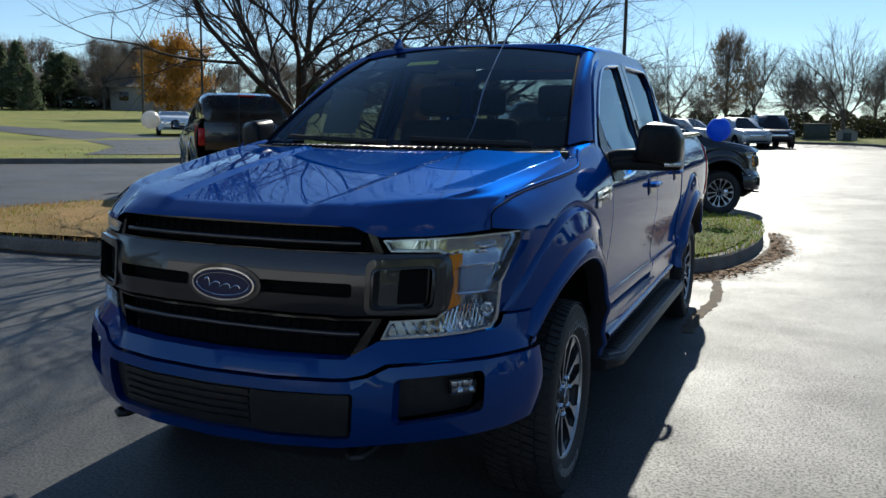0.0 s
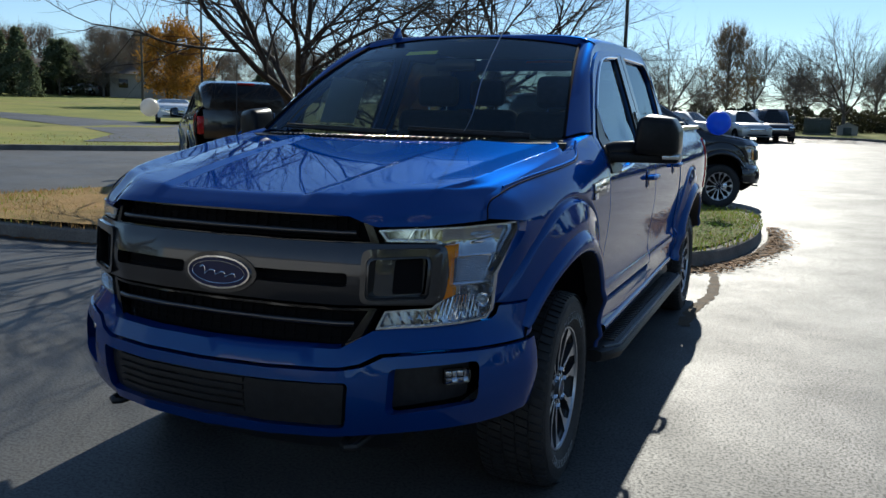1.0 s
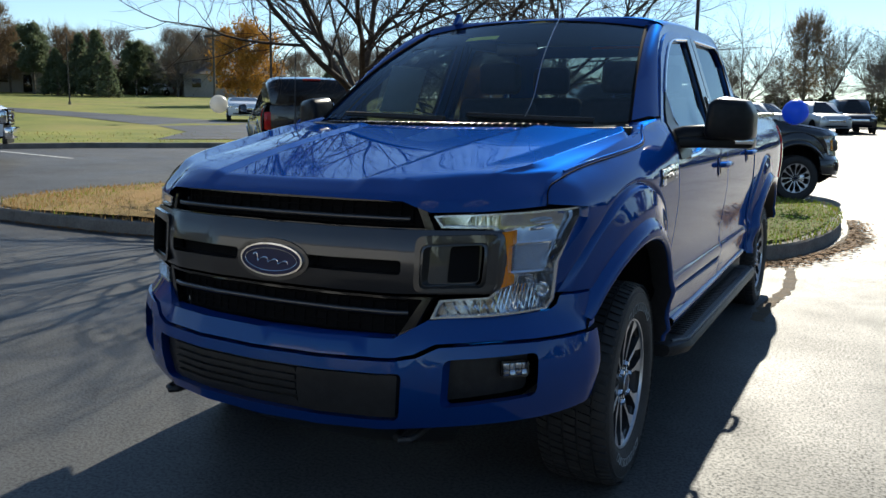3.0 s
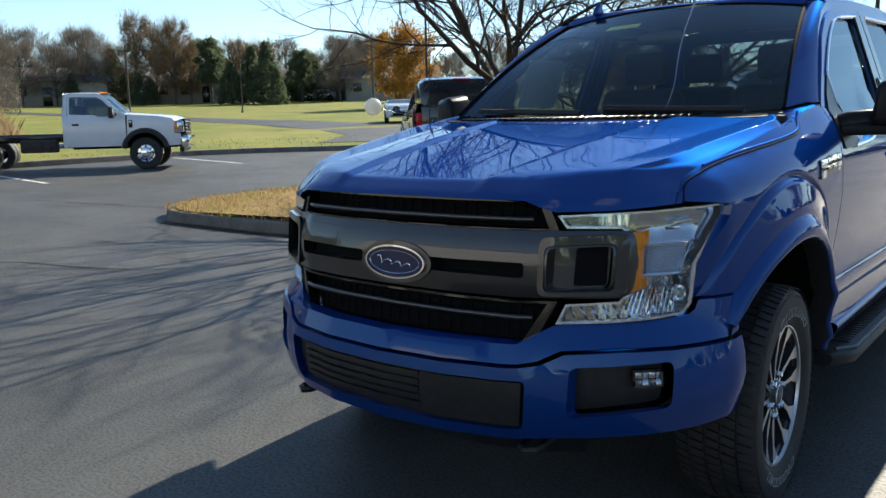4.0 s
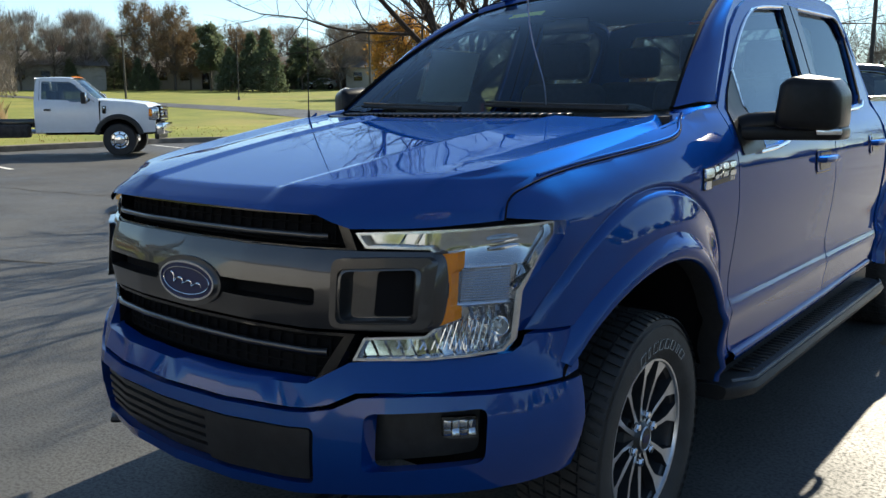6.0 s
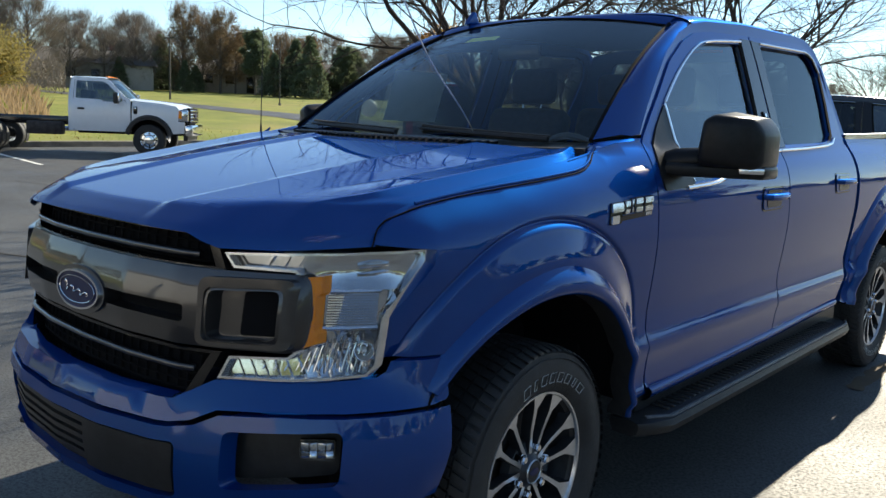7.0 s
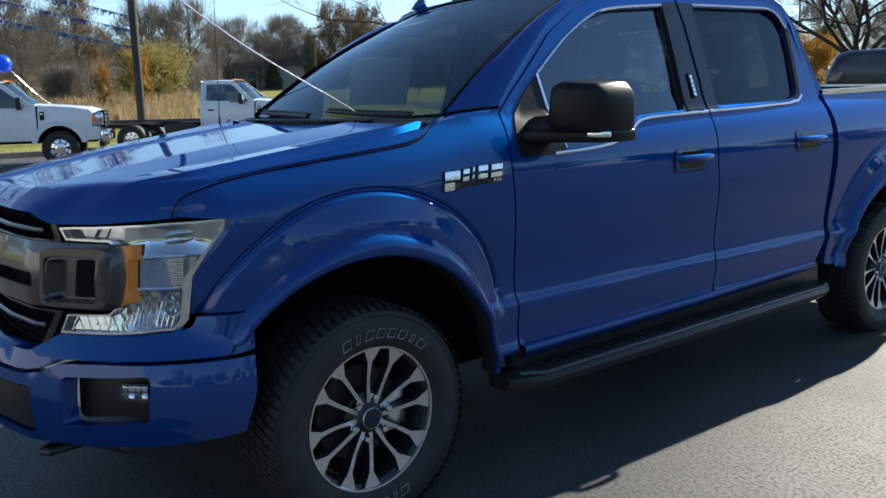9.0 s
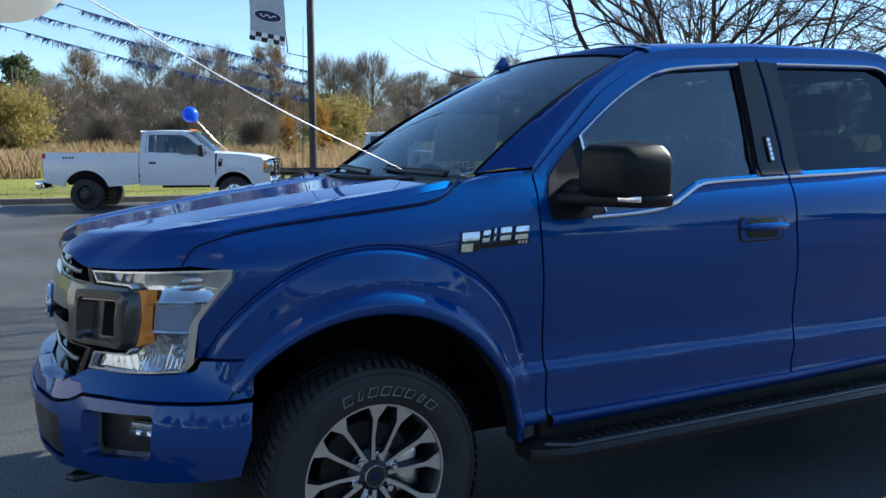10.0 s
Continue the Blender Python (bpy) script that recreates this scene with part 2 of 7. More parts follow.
def join(*bms):
    """Several bmeshes as one."""
    out = bmesh.new()
    for b in bms:
        me = bpy.data.meshes.new("tmp")
        b.to_mesh(me)
        b.free()
        out.from_mesh(me)
        bpy.data.meshes.remove(me)
    return out


def tube(path, r, n=8, ends=True):
    """A tube along a path; r is one radius or one for each point."""
    bm, rings = bmesh.new(), []
    path = [Vector(p) for p in path]
    up = Vector((0.0, 0.0, 1.0))
    for i, p in enumerate(path):
        d = (path[min(i + 1, len(path) - 1)] - path[max(i - 1, 0)]).normalized()
        a = d.cross(up if abs(d.z) < 0.95 else Vector((1, 0, 0))).normalized()
        b = d.cross(a)
        rr = r[i] if isinstance(r, (list, tuple)) else r
        rings.append([bm.verts.new(p + (a * math.cos(k * math.tau / n) + b * math.sin(k * math.tau / n)) * rr) for k in range(n)])
    for s, e in zip(rings, rings[1:]):
        for k in range(n):
            bm.faces.new((s[k], s[(k + 1) % n], e[(k + 1) % n], e[k]))
    if ends:
        bm.faces.new(rings[0][::-1])
        bm.faces.new(rings[-1])
    return bm


def lathe(profile, n=48, axis="x", closed=False):
    """A turned body: profile rows of (radius, along the axis)."""
    bm, rings = bmesh.new(), []
    for r, h in profile:
        ring = []
        for k in range(n):
            c, s = r * math.cos(k * math.tau / n), r * math.sin(k * math.tau / n)
            ring.append(bm.verts.new((h, c, s) if axis == "x" else (c, s, h)))
        rings.append(ring)
    pairs = list(zip(rings, rings[1:])) + ([(rings[-1], rings[0])] if closed else [])
    for a, b in pairs:
        for k in range(n):
            bm.faces.new((a[k], b[k], b[(k + 1) % n], a[(k + 1) % n]))
    return bm


def slab(outline, depth, place, bevel=0.0):
    """A flat outline made solid: its points (u, v) go to place @ (u, v, 0), and depth along place's z."""
    bm = bmesh.new()
    lo = [bm.verts.new((u, v, 0)) for u, v in outline]
    hi = [bm.verts.new((u, v, depth)) for u, v in outline]
    bm.faces.new(lo[::-1])
    bm.faces.new(hi)
    for i in range(len(lo)):
        j = (i + 1) % len(lo)
        bm.faces.new((lo[i], lo[j], hi[j], hi[i]))
    if bevel:
        top = [e for e in bm.edges if all(abs(v.co.z - depth) < 1e-6 for v in e.verts)]
        bmesh.ops.bevel(bm, geom=top, offset=bevel, segments=2, affect="EDGES", profile=0.5)
    bm.transform(place)
    return bm


def frame_of(o, u, v):
    """A placing matrix with its origin and its first two directions."""
    u, v = Vector(u).normalized(), Vector(v).normalized()
    m = Matrix((u, v, u.cross(v))).transposed().to_4x4()
    m.translation = Vector(o)
    return m

# ---- the blue pickup: front axle at the origin, nose towards -y, its left side at +x ----
HUB_Z, WHEELBASE = 0.378, 3.683
FLANK_Z = [0.44, 0.486, 0.518, 0.60, 0.658, 0.712, 0.76, 0.85, 0.95, 1.08, 1.18, 1.26, 1.32, 1.36, 1.385, 1.40]
FLANK_X = [0.946, 0.974, 0.961, 0.969, 0.980, 0.960, 0.960, 0.970, 0.983, 0.993, 0.990, 0.971, 0.942, 0.914, 0.893, 0.885]
BLISTER_A = [0, 27, 41, 50, 60, 72, 85, 101, 110, 120, 131, 138, 145, 152, 180]
BLISTER_R = [0.59, 0.655, 0.706, 0.733, 0.753, 0.767, 0.772, 0.764, 0.751, 0.731, 0.707, 0.682, 0.650, 0.63, 0.60]
SHOULDER_Y, SHOULDER_Z = [-0.6, -0.44, 0.0, 0.35, 0.7, 3.0, 4.8], [1.185, 1.215, 1.292, 1.350, 1.388, 1.400, 1.440]


def shoulder_z(y):
    return glide(y, SHOULDER_Y, SHOULDER_Z)


def flank_x(y, z):
    """Half width of the body side."""
    zs = shoulder_z(y)
    k = z if z < 1.0 else 1.0 + (z - 1.0) * 0.385 / (zs - 1.0)
    if k > 1.385:
        x = 0.892 - (z - zs) * 0.345
    else:
        x = glide(k, FLANK_Z, FLANK_X)
    t = max(0.0, 0.2 - y) / 0.75
    x -= 0.078 * t * t + 2.0 * max(0.0, -0.42 - y) ** 2 + 0.05 * max(0.0, y - 4.3) ** 2
    for c in (0.0, WHEELBASE):
        r = math.hypot(y - c, z - HUB_Z)
        edge = glide(math.degrees(math.atan2(z - HUB_Z, (y - c) * (1 if c == 0 else -1))), BLISTER_A, BLISTER_R)
        x -= 0.011 * math.exp(-((r - edge - 0.010) / 0.0065) ** 2) * smooth((z - 0.60) / 0.2)
        x += (0.009 * smooth((edge + 0.005 - r) / 0.018) + 0.026 * smooth((edge + 0.01 - r) / 0.14)) * smooth((z - 0.52) / 0.25)
    return x


def on_flank(side, out=0.0):
    return lambda y, z: Vector((side * (flank_x(y, z) + out), y, z))


def flank(name, outline, side, parent, mat="paint", holes=(), step=0.045, out=0.0, back=0.03, label="", creases=()):
    bm = panel(outline, on_flank(side, out), holes, step, (-side * back, 0, 0), flip=side < 0, creases=creases)
    ob = part(name, bm, mat, parent, label, angle=50)
    # smooth normals straight from the body's surface
    me, normals, e = ob.data, [], 0.004
    at = {}
    for v in me.vertices:
        y, z = v.co.y, v.co.z
        at[v.index] = Vector((side, -side * side * (flank_x(y + e, z) - flank_x(y - e, z)) / (2 * e), -(flank_x(y, z + e) - flank_x(y, z - e)) / (2 * e))).normalized()
    for p in me.polygons:
        face = Vector(p.normal)
        for i in p.vertices:
            normals.append(at[i] if face.dot(at[i]) > 0.55 else face)
    me.normals_split_custom_set(normals)
    return ob


truck = thing("pickup_truck", "blue four-door pickup truck parked on grey asphalt", "pickup truck")

def ring_line(c, shift, a0, a1, n=40):
    """A line at a fixed distance from the wheel bulge's edge."""
    out = []
    for a in steps(a0, a1, n):
        r = glide(a, BLISTER_A, BLISTER_R) + shift
        out.append((c + r * math.cos(radians(a)) * (1 if c == 0 else -1), HUB_Z + r * math.sin(radians(a))))
    return out


ARCH_F = arc(0.0, HUB_Z, 0.575, 6, 131, 30)
FENDER = [(-0.565, 1.118), (-0.535, 1.165), (-0.50, 1.19), (-0.44, 1.212), (-0.2, 1.256), (0.0, 1.290), (0.2, 1.323), (0.36, 1.350), (0.395, 1.366),
          (0.50, 1.384), (0.655, 1.396), (0.648, 1.33), (0.634, 1.204), (0.650, 1.0), (0.666, 0.72), (0.683, 0.478), (0.60, 0.462)] + ARCH_F + \
         [(-0.40, 0.826), (-0.555, 0.822), (-0.549, 0.85), (-0.545, 0.94), (-0.50, 1.00), (-0.446, 1.07), (-0.440, 1.106)]
DOOR_F = [(0.664, 1.388), (0.656, 1.33), (0.642, 1.204), (0.658, 1.0), (0.674, 0.72), (0.691, 0.50), (0.71, 0.484), (1.92, 0.500), (1.943, 0.515),
          (1.943, 0.76), (1.930, 1.0), (1.910, 1.153), (1.922, 1.30), (1.935, 1.50), (1.930, 1.763), (1.916, 1.885), (1.48, 1.862), (1.325, 1.840), (1.20, 1.795), (1.037, 1.702), (0.873, 1.561), (0.766, 1.475)]
GLASS_F = [(0.775, 1.240), (1.137, 1.250), (1.25, 1.276), (1.33, 1.312), (1.40, 1.344), (1.46, 1.357), (1.772, 1.372), (1.792, 1.60), (1.798, 1.838), (1.433, 1.808),
           (1.300, 1.772), (1.141, 1.688), (0.915, 1.530), (0.80, 1.43)]
DOOR_R = [(1.926, 1.885), (1.940, 1.763), (1.945, 1.50), (1.932, 1.30), (1.920, 1.153), (1.940, 1.0), (1.953, 0.76), (1.953, 0.518), (1.97, 0.502), (2.86, 0.522), (2.905, 0.54), (2.945, 0.66),
          (2.958, 0.76), (2.950, 1.0), (2.960, 1.25), (2.972, 1.38), (2.955, 1.52), (2.90, 1.72), (2.845, 1.84), (2.775, 1.900), (2.66, 1.912), (2.30, 1.902)]
GLASS_R = [(2.035, 1.850), (2.030, 1.384), (2.60, 1.398), (2.712, 1.410), (2.762, 1.445), (2.80, 1.62), (2.812, 1.765), (2.765, 1.838), (2.68, 1.866)]
CAB_EDGE = [(0.665, 1.408), (0.76, 1.503), (0.87, 1.600), (1.03, 1.735), (1.19, 1.830), (1.32, 1.878), (1.48, 1.905), (1.92, 1.938), (2.60, 1.955), (2.76, 1.945), (2.86, 1.90),
            (2.93, 1.80), (3.0, 1.55), (3.03, 1.44)]
ARCH_R = arc(WHEELBASE, HUB_Z, 0.575, 24, 168, 30)
BED = [(3.012, 1.428), (3.012, 0.90), (3.0, 0.66), (2.98, 0.505), (3.02, 0.49)] + ARCH_R[::-1] + \
      [(4.30, 0.60), (4.70, 0.63), (4.73, 0.70), (4.745, 1.0), (4.725, 1.40), (4.70, 1.470)]

for side in (1, -1):
    flank("fender", FENDER, side, truck, step=0.03, creases=[ring_line(0.0, d, 34, 137, 70) for d in (0.032, 0.023, 0.017, 0.0135, 0.010, 0.0065, 0.003, -0.002, -0.008, -0.016, -0.030)])
    door = flank("front_door", fillet(DOOR_F, 0.02, 2), side, truck, holes=[fillet(GLASS_F, 0.03, 3)], creases=[[(lerp(0.70, 1.93, k / 24), z) for k in range(25)] for z in (0.655, 0.685, 0.712)], label="blue front door with a black mirror")
    rear_door = flank("rear_door", fillet(DOOR_R, 0.02, 2), side, truck, holes=[fillet(GLASS_R, 0.03, 3)], creases=[[(lerp(1.965, 2.93, k / 20), z) for k in range(21)] for z in (0.67, 0.685, 0.712)], label="blue rear door with dark privacy glass")
    flank("bed_side", BED, side, truck, creases=[ring_line(WHEELBASE, d, 40, 136, 60) for d in (0.032, 0.023, 0.017, 0.0135, 0.010, 0.0065, 0.003, -0.002, -0.008, -0.016, -0.030)], label="blue cargo bed side panel")
    # the roof rail and pillars behind the door frames
    rail_top = CAB_EDGE
    rail_low = [(0.685, 1.385), (0.79, 1.468), (0.895, 1.548), (1.055, 1.685), (1.21, 1.776), (1.33, 1.822), (1.48, 1.845), (1.92, 1.868), (2.60, 1.888), (2.74, 1.875), (2.81, 1.83),
                (2.87, 1.72), (2.92, 1.52), (2.94, 1.40)]
    bm = bmesh.new()
    rows = []
    for (y0, z0), (y1, z1) in zip(rail_top, rail_low):
        rows.append([bm.verts.new((side * (flank_x(y0, z0) - 0.004), y0, z0)), bm.verts.new((side * (flank_x(y1, z1) - 0.012), y1, z1))])
    for a, b in zip(rows, rows[1:]):
        bm.faces.new((a[0], a[1], b[1], b[0]) if side > 0 else (a[0], b[0], b[1], a[1]))
    part("roof_rail", bm, "paint", truck, angle=60)
    # glass, black pillar faces and bright strips of the doors
    pane = panel(fillet(GLASS_F, 0.03, 3), on_flank(side, -0.018), step=0.08, flip=side < 0)
    part("window_pane", pane, "door_glass", door, "tinted front side window")
    pane = panel(fillet(GLASS_R, 0.03, 3), on_flank(side, -0.018), step=0.08, flip=side < 0)
    part("window_pane", pane, "privacy_glass", rear_door, "dark privacy glass")
    sail = fillet([(0.69, 1.222), (0.93, 1.232), (0.915, 1.38), (0.902, 1.535), (0.80, 1.452), (0.715, 1.365), (0.685, 1.29)], 0.02, 3)
    flank("sail_panel", sail, side, door, "mirror_plastic", out=0.006, back=0.02, label="black mirror mounting panel")
    flank("pillar_trim", [(1.785, 1.372), (1.918, 1.374), (1.930, 1.50), (1.925, 1.76), (1.912, 1.868), (1.81, 1.862), (1.803, 1.62)], side, door, "gloss_black", out=0.004, back=0.01)
    flank("pillar_trim", [(1.938, 1.374), (2.026, 1.378), (2.036, 1.62), (2.030, 1.866), (1.930, 1.868), (1.945, 1.76), (1.950, 1.50)], side, rear_door, "gloss_black", out=0.004, back=0.01)
    flank("window_seal", [(1.760, 1.368), (1.786, 1.368), (1.804, 1.62), (1.810, 1.85), (1.785, 1.848), (1.780, 1.62)], side, door, "seam", out=0.001, back=0.008)
    flank("window_seal", [(2.68, 1.402), (2.74, 1.406), (2.79, 1.44), (2.828, 1.62), (2.838, 1.775), (2.78, 1.858), (2.68, 1.882), (2.68, 1.862), (2.762, 1.838), (2.810, 1.765), (2.797, 1.62), (2.760, 1.446), (2.715, 1.412)],
          side, rear_door, "seam", out=0.002, back=0.008)
    belt = [(0.86, 1.228), (1.137, 1.240), (1.255, 1.265), (1.335, 1.300), (1.405, 1.334), (1.47, 1.348), (1.918, 1.361)]
    strip = [on_flank(side, 0.006)(y, z) for y, z in soften(belt)]
    part("bright_strip", tube(strip, 0.0080, 8), "chrome", door, "chrome belt strip")
    strip = [on_flank(side, 0.006)(y, z) for y, z in [(1.932, 1.362), (2.30, 1.372), (2.64, 1.386), (2.74, 1.396), (2.79, 1.425)]]
    part("bright_strip", tube(strip, 0.0080, 8), "chrome", rear_door, "chrome belt strip")
    strip = [on_flank(side, 0.004)(y, z) for y, z in [(0.93, 1.245), (0.915, 1.40)] + soften([(0.902, 1.533), (1.03, 1.628), (1.141, 1.700), (1.30, 1.784), (1.433, 1.820), (1.80, 1.850)])]
    part("bright_strip", tube(strip, 0.006, 6), "chrome", door, "chrome window strip")
    strip = [on_flank(side, 0.004)(y, z) for y, z in soften([(2.035, 1.862), (2.60, 1.876), (2.70, 1.876), (2.77, 1.850), (2.82, 1.775)])]
    part("bright_strip", tube(strip, 0.006, 6), "chrome", rear_door, "chrome window strip")
    # handles: a bowl and a strap, the hollow's shade laid on as black panels
    for owner, y0, z0 in ((door, 1.712, 1.150), (rear_door, 2.705, 1.190)):
        bowl = fillet([(y0 - 0.12, z0 - 0.045), (y0 + 0.115, z0 - 0.04), (y0 + 0.125, z0 + 0.045), (y0 - 0.12, z0 + 0.05)], 0.03, 4)
        rim = fillet([(y0 - 0.128, z0 - 0.053), (y0 + 0.123, z0 - 0.048), (y0 + 0.133, z0 + 0.053), (y0 - 0.128, z0 + 0.058)], 0.034, 4)
        flank("handle_rim", rim, side, owner, "gloss_black", out=0.0025, back=0.004)
        flank("handle_bowl", bowl, side, owner, "paint", out=0.006, back=0.006)
        inner_bowl = fillet([(y0 - 0.085, z0 - 0.036), (y0 + 0.085, z0 - 0.034), (y0 + 0.09, z0 + 0.040), (y0 - 0.085, z0 + 0.042)], 0.025, 4)
        flank("handle_recess", inner_bowl, side, owner, "gloss_black", out=0.0085, back=0.002)
        x0 = flank_x(y0, z0)
        pts = [(side * (x0 + dx), y0 + dy, z0 + 0.012) for dx, dy in ((0.000, -0.108), (0.026, -0.088), (0.035, -0.04), (0.037, 0.02), (0.034, 0.08), (0.026, 0.11), (0.0, 0.118))]
        part("door_handle", tube(pts, [0.013, 0.015, 0.016, 0.016, 0.016, 0.015, 0.013], 8), "paint", owner)
    # flares over the wheels
    for c, a0, a1 in ((0.0, 4, 143), (WHEELBASE, 26, 171)):
        prof = [(0.552, -0.06), (0.553, 0.026), (0.560, 0.040), (0.575, 0.046), (0.600, 0.040), (0.622, 0.026), (0.640, 0.006), (0.652, -0.004)]

        FLARE_A, FLARE_R = [0, 9, 27, 37, 52, 70, 83, 98, 112, 122, 131, 143, 171], [0.60, 0.602, 0.612, 0.620, 0.628, 0.638, 0.643, 0.634, 0.620, 0.612, 0.606, 0.600, 0.60]

        def flare(a, k, c=c, side=side):
            r, dx = prof[int(k)]
            r = 0.552 + (r - 0.552) * (glide(a if c == 0 else 180 - a, FLARE_A, FLARE_R) - 0.552) / 0.10
            y, z = c + r * math.cos(radians(a)), HUB_Z + r * math.sin(radians(a)) + 0.012 * math.sin(radians(a))
            rr = max(r, 0.57)
            yy, zz = c + rr * math.cos(radians(a)), HUB_Z + rr * math.sin(radians(a))
            return Vector((side * (flank_x(yy, zz) + dx * 0.85), y, z))
        lip_bm = grid(steps(a0, a1, 48), range(len(prof)), flare, flip=side > 0)
        for i, f in enumerate(lip_bm.faces):
            f.material_index = 1 if i % (len(prof) - 1) == 0 else 0
        part("wheel_flare", lip_bm, ("paint", "black_plastic"), truck, angle=60)
        # the dark wheel housing
        house = lathe([(0.575, 0.0), (0.575, -0.42)], 40)
        bmesh.ops.delete(house, geom=[f for f in house.faces if f.calc_center_median().z < 0.06 or (c == 0 and f.calc_center_median().y < -0.49)], context="FACES")
        bmesh.ops.transform(house, matrix=Matrix.Translation((0.958, c, HUB_Z)) if side > 0 else Matrix.Translation((-0.958 + 0.42, c, HUB_Z)), verts=house.verts)
        wall = slab(fillet([(c - 0.52, 0.46), (c + 0.52, 0.46), (c + 0.50, 0.99), (c - 0.50, 0.99)], 0.1), 0.01, frame_of((side * 0.54, 0, 0), (0, 1, 0), (0, 0, 1)))
        part("wheel_housing", join(house, wall), "seam", truck)
    # side step: a wide board on brackets
    sec = [(0.875, 0.372), (0.885, 0.392), (1.02, 0.398), (1.062, 0.390), (1.072, 0.368), (1.055, 0.335), (1.02, 0.322), (0.90, 0.325)]
    ys = [0.60, 0.64, 0.74, 2.82, 2.90, 2.94]
    cut = [0.62, 0.80, 1.0, 1.0, 0.85, 0.65]

    def step_board(k, j, side=side):
        x, z = sec[int(j) % len(sec)]
        return Vector((side * lerp(0.885, x, cut[int(k)]), ys[int(k)], lerp(0.365, z, 0.4 + 0.6 * cut[int(k)]) + (ys[int(k)] - 0.6) * 0.008))
    bm = grid(range(6), range(len(sec) + 1), step_board, flip=side < 0)
    bmesh.ops.contextual_create(bm, geom=[e for e in bm.edges if len(e.link_faces) == 1 and all(abs(v.co.y - 0.60) < 1e-4 for v in e.verts)])
    bmesh.ops.contextual_create(bm, geom=[e for e in bm.edges if len(e.link_faces) == 1 and all(abs(v.co.y - 2.94) < 1e-4 for v in e.verts)])
    step_bar = part("side_step", bm, "black_plastic", truck, "black running board")
    for k in range(46):
        yk = 0.80 + 0.043 * k
        pad = box_bm((0.125, 0.016, 0.010), (side * 0.955, yk, 0.400 + (yk - 0.6) * 0.008), 0.003)
        part("tread_rib", pad, "black_plastic", step_bar)
    # the highlight along the board's edge is put into a lighter grey
    nosing = [(side * (lerp(0.885, 1.050, c)), y, 0.394 + (y - 0.6) * 0.008) for y, c in ((0.66, 0.66), (0.75, 1.0), (2.82, 1.0), (2.89, 0.86))]
    part("step_nosing", tube(nosing, 0.009, 8), "step_edge", step_bar, "step edge in a lighter grey painted as its highlight")
    for yb in (0.84, 1.75, 2.7):
        arm = slab(fillet([(0.70, 0.44), (0.96, 0.335), (1.0, 0.345), (0.98, 0.38), (0.72, 0.50)], 0.01), 0.09, frame_of((0, yb + 0.045, 0), (side, 0, 0), (0, 0, 1)))
        part("step_bracket", arm, "black_plastic", step_bar)
    # a rounded painted lip under the doors
    lip = [(-0.02, 0.012), (0.004, 0.010), (0.014, 0.002), (0.016, -0.008), (0.010, -0.026), (-0.012, -0.044), (-0.05, -0.05)]

    def door_lip(y, k, side=side):
        zb = curve(y, [0.70, 1.92, 2.87], [0.486, 0.502, 0.524])
        dx, dz = lip[int(k)]
        return Vector((side * (flank_x(y, zb) + dx), y, zb + dz))
    part("rocker_lip", grid(steps(0.70, 2.87, 30), range(len(lip)), door_lip, flip=side > 0), "paint", truck, "blue lip under the doors", angle=60)
    # a black box stands in for the shaded gap between doors and step
    sill = box_bm((0.06, 2.30, 0.13), (side * 0.915, 1.82, 0.455), 0.02)
    part("sill", sill, "black_plastic", truck, "black box standing in for the shaded gap under the doors")
    # mirror: a tall black shell on an arm
    shell = box_bm((0.195, 0.17, 0.205), (0, 0, 0), 0.034, segments=4)
    for v in shell.verts:
        if v.co.x > 0.045 and v.co.z > 0.03:
            v.co.z -= (v.co.x - 0.045) * 1.0
        if v.co.x < -0.04 and v.co.z > 0.03:
            v.co.x += (v.co.z - 0.03) * 0.35
        v.co.y += -0.04 * (1 - (v.co.x / 0.14) ** 2) * (1 if v.co.y < 0 else 0)
        v.co.y += v.co.x * 0.55
        v.co.z *= 1.0 - 0.12 * max(0, -v.co.y / 0.12)
    bmesh.ops.translate(shell, verts=shell.verts, vec=(1.158, 0.888, 1.405))
    low = box_bm((0.30, 0.14, 0.048), (0, 0, 0), 0.014, segments=3)
    for v in low.verts:
        v.co.y += v.co.x * 0.55
    bmesh.ops.translate(low, verts=low.verts, vec=(1.105, 0.868, 1.298))
    arm = tube([(0.92, 0.80, 1.30), (0.97, 0.80, 1.325), (1.05, 0.83, 1.335)], [0.055, 0.05, 0.045], 10)
    lamp = box_bm((0.085, 0.018, 0.022), (0, 0, 0), 0.004, Matrix.Rotation(0.5, 4, "Z"))
    bmesh.ops.translate(lamp, verts=lamp.verts, vec=(1.222, 0.848, 1.304))
    face = box_bm((0.16, 0.006, 0.15), (0, 0, 0), 0.002, Matrix.Rotation(0.5, 4, "Z"))
    bmesh.ops.translate(face, verts=face.verts, vec=(1.142, 0.962, 1.40))
    built = [shell, low, arm, lamp, face]
    if side < 0:
        for b in built:
            b.transform(Matrix.Scale(-1, 4, (1, 0, 0)))
            bmesh.ops.reverse_faces(b, faces=b.faces)
    mirror = part("side_mirror", built[0], "mirror_plastic", door, "black side mirror")
    part("mirror_base", built[1], "mirror_plastic", mirror)
    part("mirror_arm", built[2], "mirror_plastic", mirror)
    part("turn_lamp", built[3], "dull_chrome", mirror, "clear turn signal")
    part("mirror_glass", built[4], "chrome", mirror)
